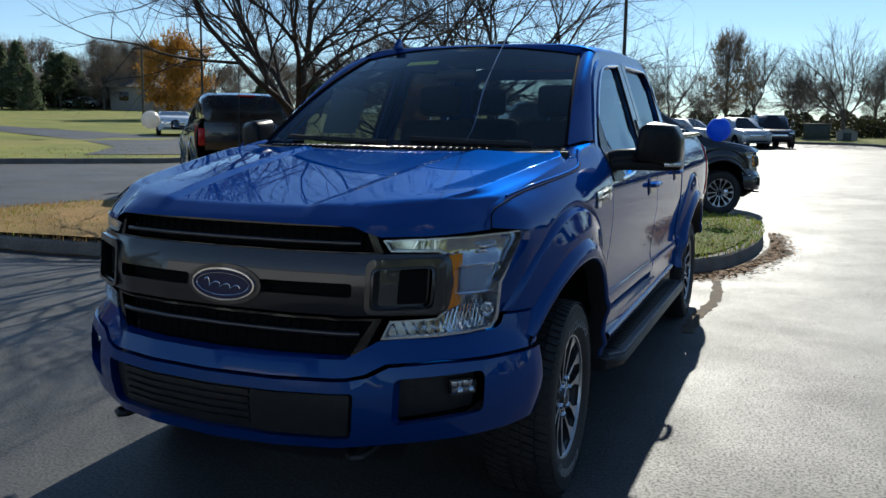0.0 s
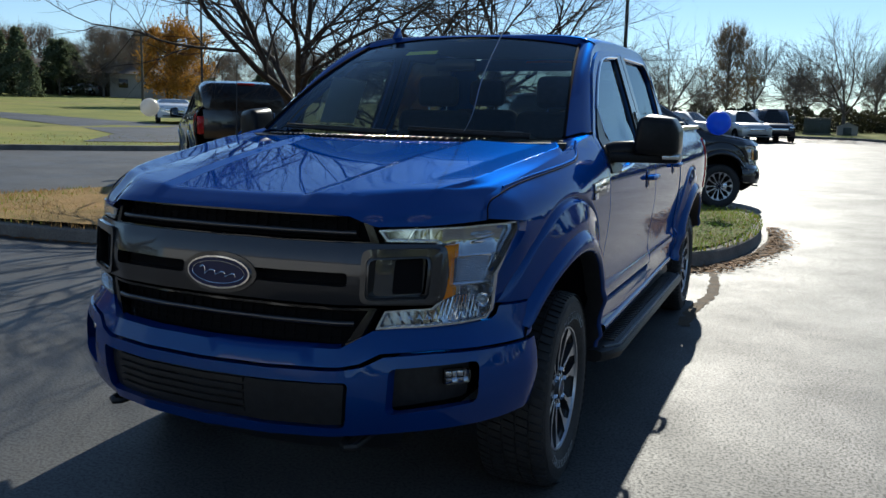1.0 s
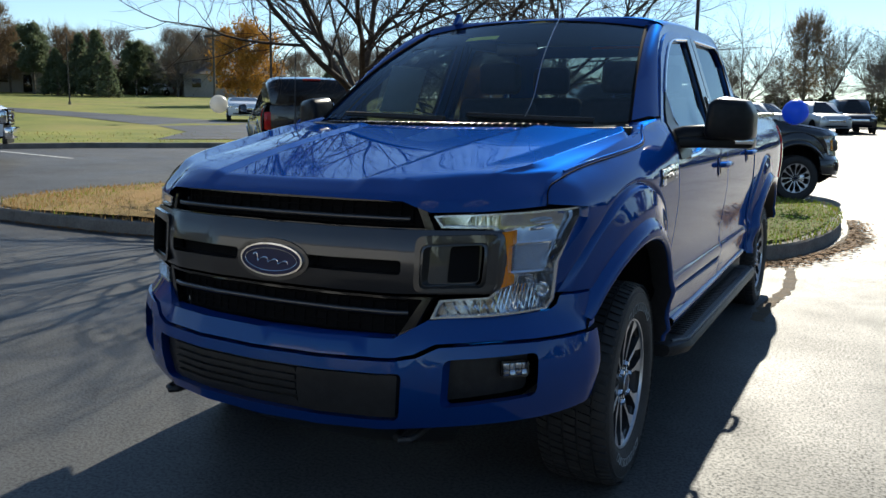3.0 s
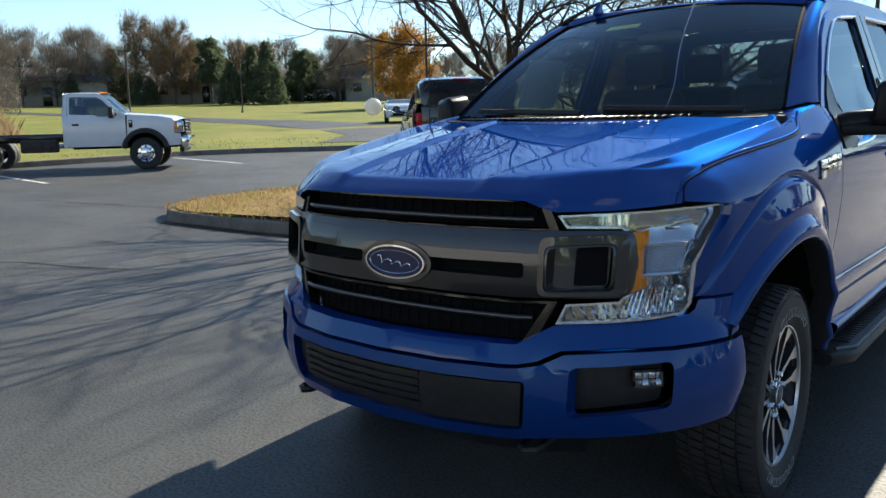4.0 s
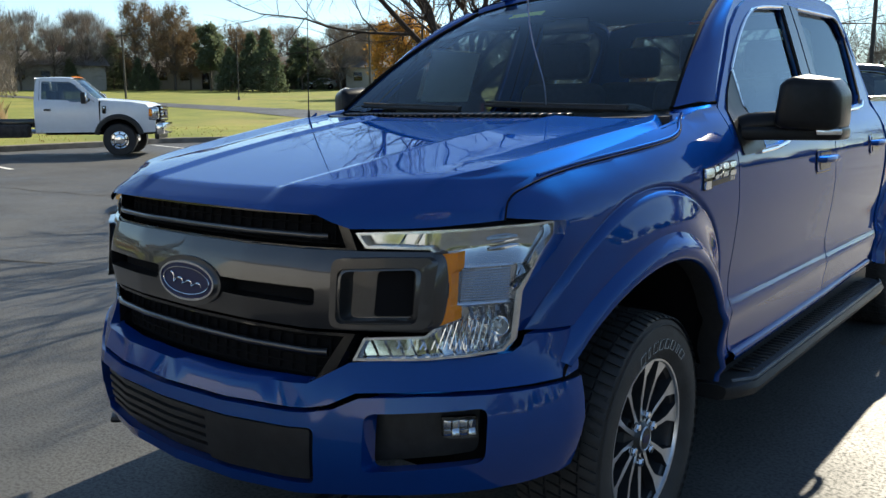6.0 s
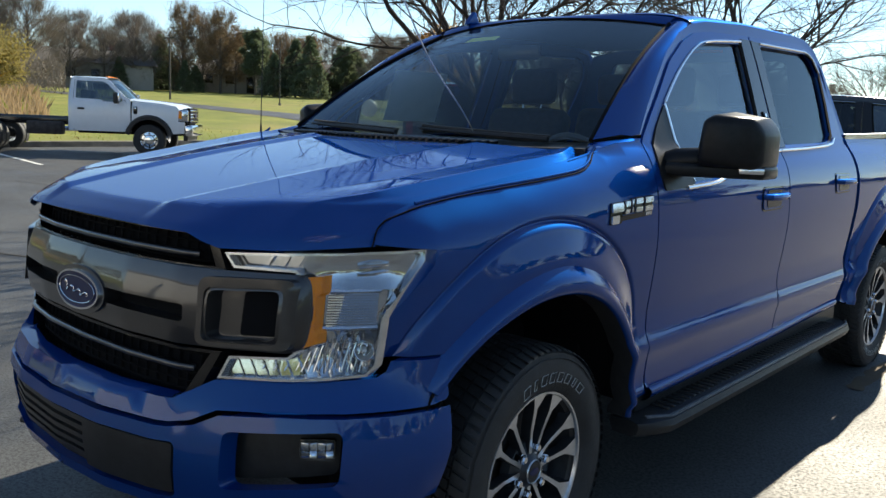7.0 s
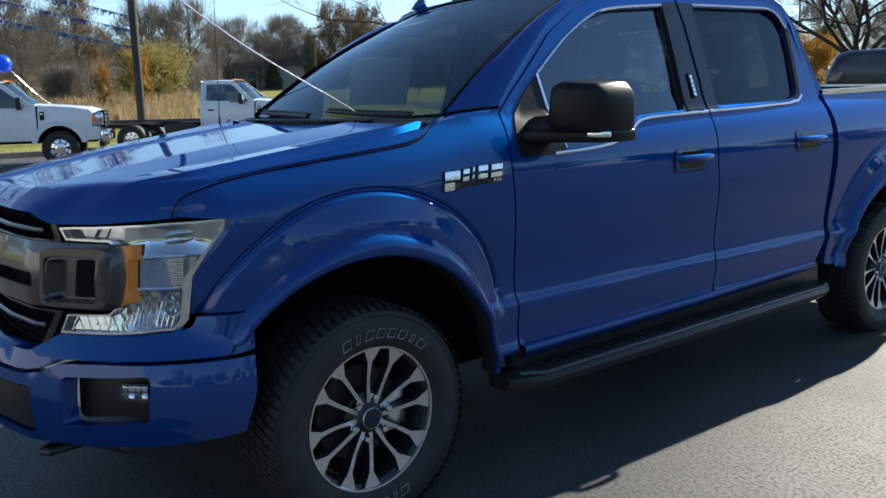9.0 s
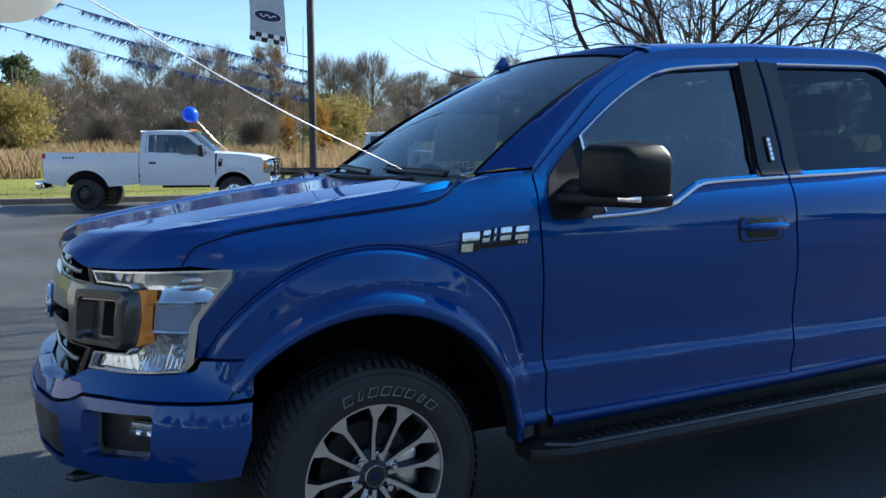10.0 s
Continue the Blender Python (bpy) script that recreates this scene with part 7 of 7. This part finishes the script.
    part("front_bumper", box_bm((1.96, 0.22, 0.30), (0, -1.02, 0.70), 0.06, segments=3), "chrome", root, "chrome front bumper")
    part("air_dam", box_bm((1.7, 0.12, 0.16), (0, -0.92, 0.50), 0.03), "black_plastic", root)
    part("inner_body", join(box_bm((1.3, 2.7, 0.4), (0, 0.55, 0.75), 0.02), box_bm((1.7, 0.06, 0.8), (0, 0.5, 1.02), 0.01)), "seam", root)
    if chassis:
        part("fuel_tank", box_bm((0.35, 0.9, 0.34), (-0.72, 2.7, 0.66), 0.05), "rust_metal", root)
        part("exhaust", tube([(0.55, 2.0, 0.62), (0.55, 3.4, 0.62)], 0.07, 10), "dull_chrome", root)
        for y in (2.2, 3.2, 4.8, 5.9):
            part("cross_member", box_bm((0.86, 0.12, 0.12), (0, y, 0.84), 0.01), "gloss_black", root)
        part("rear_axle", tube([(-0.9, 4.1, 0.44), (0.9, 4.1, 0.44)], 0.09, 10), "rust_metal", root)
    else:
        bed = [(2.41, 0.66), (2.41, 1.46), (4.68, 1.48), (4.75, 1.40), (4.75, 0.72)] + arc(3.72, 0.46, 0.56, 14, 166, 20)
        for sg in (1, -1):
            b = part("bed_side", panel(bed, side_fn(sg), step=0.1, back=(-sg * 0.05, 0, 0), flip=sg < 0), "white_paint", root, angle=50)
            part("tail_lamp", box_bm((0.06, 0.08, 0.42), (sg * 0.95, 4.73, 1.24), 0.02), "red_lens", b, "red tail lamp")
            for k in range(4):
                part("bed_decal_bar", box_bm((0.004, 0.045, 0.045), side_fn(sg, 0.003)(4.02 + 0.075 * k, 1.34), 0.001), "gloss_black", b)
            part("wheel_housing", box_bm((0.3, 1.0, 0.4), (sg * 0.75, 3.72, 0.85), 0.05), "seam", root)
        part("tailgate", box_bm((1.78, 0.06, 0.74), (0, 4.73, 1.09), 0.02), "white_paint", root)
        part("rear_bumper", box_bm((1.96, 0.2, 0.2), (0, 4.88, 0.66), 0.04), "chrome", root)
        part("bed_floor", box_bm((1.5, 2.6, 0.05), (0, 3.3, 0.86), 0.01), "black_plastic", root)
    return root


cab_truck = super_truck(heading(-16.6, 8.5, 40), "white chassis cab truck with bare black frame by the kerb", True, 2.04)
cab_truck.scale = (0.88, 0.88, 0.88)
bed_truck = super_truck(heading(-16.7, 3.25, 20), "white work pickup truck with cargo bed by the kerb", False, 2.37)
bed_truck.scale = (0.89, 0.89, 0.89)


def wagon(at, label, paint, high=1.68, length=4.7, name="parked_car"):
    """A parked family car or van: hull, glasshouse, lamps and wheels; nose towards -y."""
    root = thing(name, label, "car", "", at)
    L = length / 2
    part("body", hull([(-L, 0.62, 0.42, 0.72, 0.5), (-L + 0.12, 0.84, 0.28, 0.88, 0.7), (-L + 0.7, 0.90, 0.26, 1.0, 0.78), (-L + 1.35, 0.92, 0.26, 1.06, 0.84), (L - 0.9, 0.92, 0.26, 1.08, 0.84), (L - 0.15, 0.88, 0.30, 1.08, 0.80), (L, 0.76, 0.40, 1.0, 0.7)]), paint, root, angle=45)
    part("cabin", hull([(-L + 1.30, 0.84, 0.95, 1.06, 0.80), (-L + 2.0, 0.83, 0.95, high - 0.06, 0.62), (-L + 2.6, 0.83, 0.95, high, 0.64), (L - 1.0, 0.83, 0.95, high - 0.02, 0.62), (L - 0.25, 0.82, 0.95, 1.12, 0.74)]), paint, root, angle=45)
    wx = lambda z: curve(z, [1.0, 1.10, high], [0.86, 0.848, 0.70])
    for sg in (1, -1):
        for a, b in ((-L + 1.72, -L + 2.62), (-L + 2.70, L - 1.25), (L - 1.17, L - 0.55)):
            lean = 0.45 if a < -L + 2 else 0.0
            back = 0.25 if b > L - 0.8 else 0.0
            out = fillet([(a - 0.05, 1.10), (b + back * 0.3, 1.10), (b - back, high - 0.14), (a + lean, high - 0.14)], 0.03)
            part("side_window", panel(out, lambda y, z: Vector((sg * (wx(z) + 0.012), y, z)), step=0.2, flip=sg < 0), "gloss_black", root)
        for y in (-L + 0.85, L - 0.85):
            plain_wheel(root, sg * 0.80, y, 0.34, 0.22, sg)
            part("wheel_arch", slab([(y + 0.40 * math.cos(radians(t)), 0.34 + 0.40 * math.sin(radians(t))) for t in range(0, 361, 20)][:-1], 0.004, frame_of((sg * 0.925, 0, 0), (0, 1, 0), (0, 0, 1))), "seam", root)
        part("headlamp", box_bm((0.30, 0.20, 0.14), (sg * 0.66, -L + 0.14, 0.78), 0.04), "reflector", root)
        part("tail_lamp", box_bm((0.20, 0.12, 0.24), (sg * 0.74, L - 0.07, 0.92), 0.03), "red_lens", root)
        part("side_mirror", box_bm((0.18, 0.10, 0.12), (sg * 1.0, -L + 1.65, 1.10), 0.03), paint, root)
    part("windshield", grid(steps(-1, 1, 6), steps(0, 1, 4), lambda u, v: Vector((u * lerp(0.78, 0.62, v), lerp(-L + 1.30, -L + 2.02, v) + 0.06 * u * u - 0.02, lerp(1.07, high - 0.05, v) + 0.015))), "gloss_black", root, "dark windshield")
    part("rear_window", grid(steps(-1, 1, 6), steps(0, 1, 3), lambda u, v: Vector((u * lerp(0.74, 0.62, v), lerp(L - 0.22, L - 0.92, v), lerp(1.14, high - 0.06, v) + 0.02)), flip=True), "gloss_black", root)
    part("grille", box_bm((0.9, 0.10, 0.16), (0, -L + 0.03, 0.66), 0.03), "chrome", root)
    part("lower_intake", box_bm((1.2, 0.10, 0.14), (0, -L + 0.06, 0.42), 0.03), "seam", root)
    return root


M["siding"] = material("house_siding", (0.30, 0.275, 0.245), 0.8, vary=0.1, scale=1.0)
M["roof_tile"] = material("roof_shingle", (0.10, 0.09, 0.085), 0.9, vary=0.25, scale=2)
M["box_green"] = material("green_steel", (0.045, 0.055, 0.045), 0.5, vary=0.2, scale=3)
# a white crossover: silver paint puts the shade on its near side into colour
wagon(heading(-1.73, 46.7, 150), "white crossover car in silver paint that stands in for shade", "silver_paint", 1.70, 4.7)
wagon(heading(-0.18, 48.3, 165), "black sport utility car parked at the far kerb", "black_paint", 1.85, 5.1)
wagon(heading(-4.7, 47.5, 118), "pale silver car parked beside the white crossover", "silver_paint", 1.62, 4.7)
wagon(heading(6.5, 71, 172), "small white car beyond the lawn", "white_paint", 1.35, 3.8)
wagon(Matrix.Translation(on_ground(-29.3, 32.05, 0.1)) @ Matrix.Rotation(radians(43), 4, "Z"), "small white car on the drive beyond the lawn", "white_paint", 1.30, 3.3)
wagon(Matrix.Translation(spot(-47.6, 110, 0.13)) @ Matrix.Rotation(radians(-40), 4, "Z"), "small silver car by the house", "silver_paint", 1.5, 4.4)

# things on the far lawn
skip = thing("waste_container", "dark green steel waste container on the lawn", "container", "", Matrix.Translation(on_ground(2.45, 58.8, 0.10)))
part("plinth", box_bm((1.8, 1.3, 0.12), (0, 0, 0.04), 0.02), "concrete", skip)
part("body", box_bm((1.66, 1.1, 0.95), (0, 0, 0.56), 0.04), "box_green", skip)
part("lid", box_bm((1.74, 1.2, 0.10), (0, 0, 1.08), 0.03), "box_green", skip)
for k in range(4):
    part("rib", box_bm((0.07, 0.05, 0.80), (-0.6 + 0.4 * k, -0.57, 0.56), 0.01), "box_green", skip)
hutch = thing("garden_shed", "small grey gabled shed on the lawn", "shed", "", Matrix.Translation(on_ground(4.30, 58.6, 0.10)))
part("wall", slab([(-0.62, 0.0), (0.62, 0.0), (0.62, 0.58), (0.0, 0.84), (-0.62, 0.58)], 1.1, frame_of((0, 0.55, 0), (1, 0, 0), (0, 0, 1))), "siding", hutch)
for sg in (1, -1):
    part("roof_slope", slab([(-0.05, 0.0), (0.74, 0.0), (0.74, 0.05), (-0.05, 0.05)], 1.3, frame_of((0, 0.65, 0.84), Vector((sg * 0.62, 0, -0.26)).normalized(), Vector((sg * 0.26, 0, 0.62)).normalized())), "roof_tile", hutch)
part("door", box_bm((0.5, 0.04, 0.5), (0, -0.58, 0.27), 0.01), "box_green", hutch)
post = thing("utility_pedestal", "dark metal pedestal with a short post on the lawn", "pedestal", "", Matrix.Translation(on_ground(0.85, 56.5, 0.10)))
part("cabinet", box_bm((0.62, 0.5, 0.72), (0, 0, 0.36), 0.05), "box_green", post)
part("post", tube([(0.1, 0, 0), (0.1, 0, 1.25)], 0.06, 8), "box_green", post)
part("meter", box_bm((0.26, 0.2, 0.3), (0.1, -0.06, 1.15), 0.04), "box_green", post)

# ---- houses beyond the field ----
M["brick_wall"] = material("house_brick", (0.25, 0.12, 0.085), 0.85, vary=0.3, scale=4)


def house(az, r, w, d, wall, turn, label):
    root = thing("house", label, "house", "houses beyond the field", Matrix.Translation(spot(az, r, 0.0)) @ Matrix.Rotation(radians(turn - az), 4, "Z"))
    body = part("wall", box_bm((w, d, 2.9), (0, 0, 1.35), 0.02), wall, root)
    bm = bmesh.new()
    a = [bm.verts.new(p) for p in ((-w / 2 - 0.5, -d / 2 - 0.5, 2.75), (w / 2 + 0.5, -d / 2 - 0.5, 2.75), (w / 2 + 0.5, d / 2 + 0.5, 2.75), (-w / 2 - 0.5, d / 2 + 0.5, 2.75), (-w / 2 - 0.3, 0, 4.5), (w / 2 + 0.3, 0, 4.5))]
    for f in ((0, 1, 5, 4), (2, 3, 4, 5), (1, 2, 5), (3, 0, 4), (3, 2, 1, 0)):
        bm.faces.new([a[i] for i in f])
    roof_ob = part("roof", bm, "roof_tile", root)
    part("chimney", box_bm((0.7, 0.6, 1.3), (w * 0.2, 0.4, 4.6), 0.02), "brick_wall", roof_ob)
    for k in range(int(w // 2.6)):
        x = -w / 2 + 1.5 + k * 2.6
        if k % 4 == 2:
            part("door", box_bm((0.95, 0.08, 2.05), (x, -d / 2 - 0.02, 1.05), 0.01), "gloss_black", root)
        else:
            wd = part("window", box_bm((1.25, 0.08, 1.25), (x, -d / 2 - 0.02, 1.65), 0.01), "siding", root)
            part("pane", box_bm((1.05, 0.03, 1.05), (x, -d / 2 - 0.065, 1.65), 0.005), "gloss_black", wd)
    return root


house(-46.4, 116, 16, 8, "siding", 0, "pale ranch house with a dark roof beyond the field")
house(-65.4, 104, 13, 8, "siding", 6, "low pale house with a dark roof beyond the field")
house(-54.6, 112, 15, 8, "siding", -5, "pale house half hidden by evergreens")
house(-69.3, 128, 13, 8, "brick_wall", 4, "brick house with a dark roof among the trees")
house(-87.0, 96, 14, 8, "brick_wall", 4, "low brick house behind the weeds")
house(-42.6, 108, 12, 8, "siding", 3, "pale house behind the orange tree")

# ---- poles, flag and streamers ----
M["pole_steel"] = material("dark_pole", (0.040, 0.036, 0.033), 0.6, 0.3, vary=0.3, scale=3)
M["pole_wood"] = material("weathered_wood", (0.085, 0.075, 0.065), 0.9, vary=0.3, scale=4, bump=0.4, bump_scale=50)
M["streamer"] = material("blue_streamer", (0.025, 0.055, 0.16), 0.35, 0.1, vary=0.5, scale=8)
M["flag_white"] = material("flag_white", (0.75, 0.76, 0.78), 0.7, vary=0.06, scale=6)
M["flag_black"] = material("flag_black", (0.015, 0.015, 0.017), 0.7, vary=0.2, scale=6)
M["flag_silver"] = material("flag_silver", (0.42, 0.44, 0.48), 0.6, vary=0.15, scale=3)


def light_pole(az, r, high, label, arm=1.0, rad=0.08, head=True):
    root = thing("light_pole", label, "light pole", "", Matrix.Translation(spot(az, r, 0.0)))
    part("pole", tube([(0, 0, 0), (0, 0, high * 0.5), (0, 0, high)], [rad, rad * 0.85, rad * 0.7], 10), "pole_steel", root)
    part("base", lathe([(0.001, 0.35), (rad * 2, 0.35), (rad * 2.3, 0.0)], 14, "z"), "concrete", root)
    if head:
        part("lamp_head", box_bm((0.55, 0.35, 0.16), (0.25, 0, high + 0.02), 0.05), "pole_steel", root)
    return root


light_pole(-40.4, 47, 8.0, "dark steel light pole on the lawn")
light_pole(-9.4, 30.5, 11.5, "dark steel light pole in the car park")
light_pole(-19.0, 40, 5.2, "dark steel light pole beyond the trucks")
light_pole(-53.3, 66, 5.3, "thin dark pole on the field", rad=0.05, head=False)
for az, r, h in ((-44.2, 56, 5.6), (-60.6, 70, 5.5), (-92.5, 70, 6.5)):
    root = thing("utility_pole", "weathered wooden utility pole", "pole", "wooden poles", Matrix.Translation(spot(az, r, 0.0)))
    part("post", tube([(0, 0, 0), (0.02, 0, h * 0.5), (0, 0, h)], [0.09, 0.08, 0.065], 9), "pole_wood", root)
    part("crossarm", box_bm((1.6, 0.10, 0.12), (0, 0, h - 0.4), 0.01), "pole_wood", root)

FP = Vector((-22.2, 6.75))
fp0 = on_ground(FP.x, FP.y, 0.0)
flag_pole = thing("flag_pole", "tall dark steel pole with a banner arm", "pole", "", Matrix.Translation(fp0))
part("pole", tube([(0, 0, 0), (0.0, 0, 4), (-0.02, 0, 9.5)], [0.125, 0.12, 0.10], 14), "pole_steel", flag_pole)
part("base", lathe([(0.001, 0.3), (0.28, 0.3), (0.32, 0.0)], 16, "z"), "concrete", flag_pole)
part("banner_arm", tube([(-0.05, -0.12, 4.17), (-0.10, -0.72, 4.27), (-0.10, -0.86, 5.85)], 0.018, 6), "pole_steel", flag_pole)
banner = thing("banner", "chequered black and white banner with a blue oval", "flag", "", Matrix.Translation(fp0))


def cloth(u, v):
    """u across from the arm, v up."""
    return Vector((-0.10 + 0.05 * math.sin(u * 5 + v * 2), -0.82 - u * 1.08 + 0.04 * math.sin(v * 4), 4.47 + v * 1.75 + u * 0.16))


part("banner_field", grid(steps(0, 1, 10), steps(0.16, 0.84, 10), cloth), "flag_silver", banner)
for v0 in (0.0, 0.84):
    for i in range(6):
        for j in range(2):
            a, b = i / 6, v0 + j * 0.08
            part("banner_check", grid(steps(a, a + 1 / 6, 2), steps(b, b + 0.08, 2), cloth), "flag_black" if (i + j) % 2 else "flag_white", banner)
for sc, mt, off in ((1.0, "flag_white", 0.012), (0.92, "oval_blue", 0.018)):
    pts = [(0.5 + 0.40 * sc * math.cos(k * math.tau / 28), 0.46 + 0.098 * sc * math.sin(k * math.tau / 28)) for k in range(28)]
    part("banner_oval", panel(pts, lambda u, v: cloth(u, v) + Vector((off, 0, 0)), step=0.1), mt, banner)
part("banner_flourish", tube([cloth(0.28 + 0.44 * t, 0.46 + 0.02 * math.sin(t * 14)) + Vector((0.03, 0, 0)) for t in steps(0, 1, 16)], 0.016, 5), "flag_white", banner)

rnd = random.Random(9)
for k, (z0, z1) in enumerate(((3.72, 4.35), (3.32, 3.85), (2.85, 3.35))):
    a, b = fp0 + Vector((0.05, -0.1, z0)), Vector((-15.5, -9.0, ground_z(-15.5, -9) + z1 + 2.6))
    pts = [a.lerp(b, t) - Vector((0, 0, 0.35 * math.sin(math.pi * t))) for t in steps(0, 1, 60)]
    line = thing("streamer_line", "rope of dark blue foil streamers strung between poles", "streamers", "streamer ropes")
    part("rope", tube(pts, 0.012, 5), "streamer", line)
    fr = Soup()
    for i in range(1400):
        t = rnd.random() * 59.99
        if math.sin(t * 0.9 + k) < -0.75:
            continue
        p = pts[int(t)].lerp(pts[int(t) + 1], t % 1)
        q = p + Vector((rnd.gauss(0, 0.06), rnd.gauss(-0.08, 0.07), -rnd.uniform(0.05, 0.22)))
        fr.sliver(p, q, rnd.uniform(0.008, 0.02))
    ob = new("fringe", fr.mesh("fringe", "streamer"))
    ob.parent = line
end_pole = thing("light_pole", "dark steel pole that holds the streamer ropes", "pole", "", Matrix.Translation(on_ground(-15.5, -9.0)))
part("pole", tube([(0, 0, 0), (0, 0, 9.0)], [0.12, 0.10], 12), "pole_steel", end_pole)

# ---- balloons ----
def latex(name, colour):
    m = material(name, colour, 0.32, vary=0.03, scale=3, coat=0.3)
    b = m.node_tree.nodes["Principled BSDF"]
    n, l = m.node_tree.nodes, m.node_tree.links
    thin, mix = n.new("ShaderNodeBsdfTranslucent"), n.new("ShaderNodeMixShader")
    thin.inputs["Color"].default_value = (*colour, 1)
    mix.inputs[0].default_value = 0.5
    l.new(b.outputs[0], mix.inputs[1])
    l.new(thin.outputs[0], mix.inputs[2])
    l.new(mix.outputs[0], n["Material Output"].inputs[0])
    return m


M["white_latex"] = latex("white_latex", (0.86, 0.85, 0.80))
M["blue_latex"] = latex("blue_latex", (0.03, 0.20, 0.82))
M["ribbon"] = material("ribbon", (0.75, 0.76, 0.78), 0.25, 0.5, vary=0.1, scale=30)


def balloon(centre, tie, d, mat, label, slack=0.02, ribbon=0.0024):
    """A balloon whose neck points to where its ribbon is tied."""
    c, t = Vector(centre), Vector(tie)
    axis = (c - t).normalized()
    r = d / 2
    prof = [(0.001, r * 1.02)] + [(r * math.sin(a), r * 1.02 * math.cos(a)) for a in steps(0.15, 2.45, 22)] + [(r * 0.40, -r * 0.93), (r * 0.20, -r * 1.08), (r * 0.07, -r * 1.17), (r * 0.06, -r * 1.2), (r * 0.11, -r * 1.25), (r * 0.02, -r * 1.25)]
    bm = lathe(prof, 40, "z")
    bm.transform(Matrix.Translation(c) @ axis.to_track_quat("Z", "Y").to_matrix().to_4x4())
    root = thing("balloon", label, "balloon")
    part("skin", bm, mat, root, angle=80)
    neck = c - axis * r * 1.2
    pts = [neck.lerp(t, s) + Vector((0.01 * math.sin(s * 9), 0, -slack * math.sin(math.pi * s))) for s in steps(0, 1, 18)]
    part("ribbon", tube(pts, ribbon, 5), "ribbon", root)
    return root


balloon((1.13, -1.03, 1.965), (0.36, 0.36, 1.405), 0.35, "white_latex", "white latex balloon tied to the wiper of the blue truck")

balloon((-9.52, 9.0, 1.64), (-10.0, 10.9, 1.45), 0.34, "white_latex", "white latex balloon tied to the grey truck", 0.02, 0.004)
balloon((0.58, 10.05, 1.57), (-0.1, 10.7, 1.45), 0.36, "blue_latex", "blue latex balloon tied to the black sport utility vehicle", 0.02, 0.004)
balloon((-16.4, 2.1, 2.5), (-16.5, 3.1, 1.55), 0.36, "blue_latex", "blue latex balloon tied to the white truck", 0.05, 0.005)
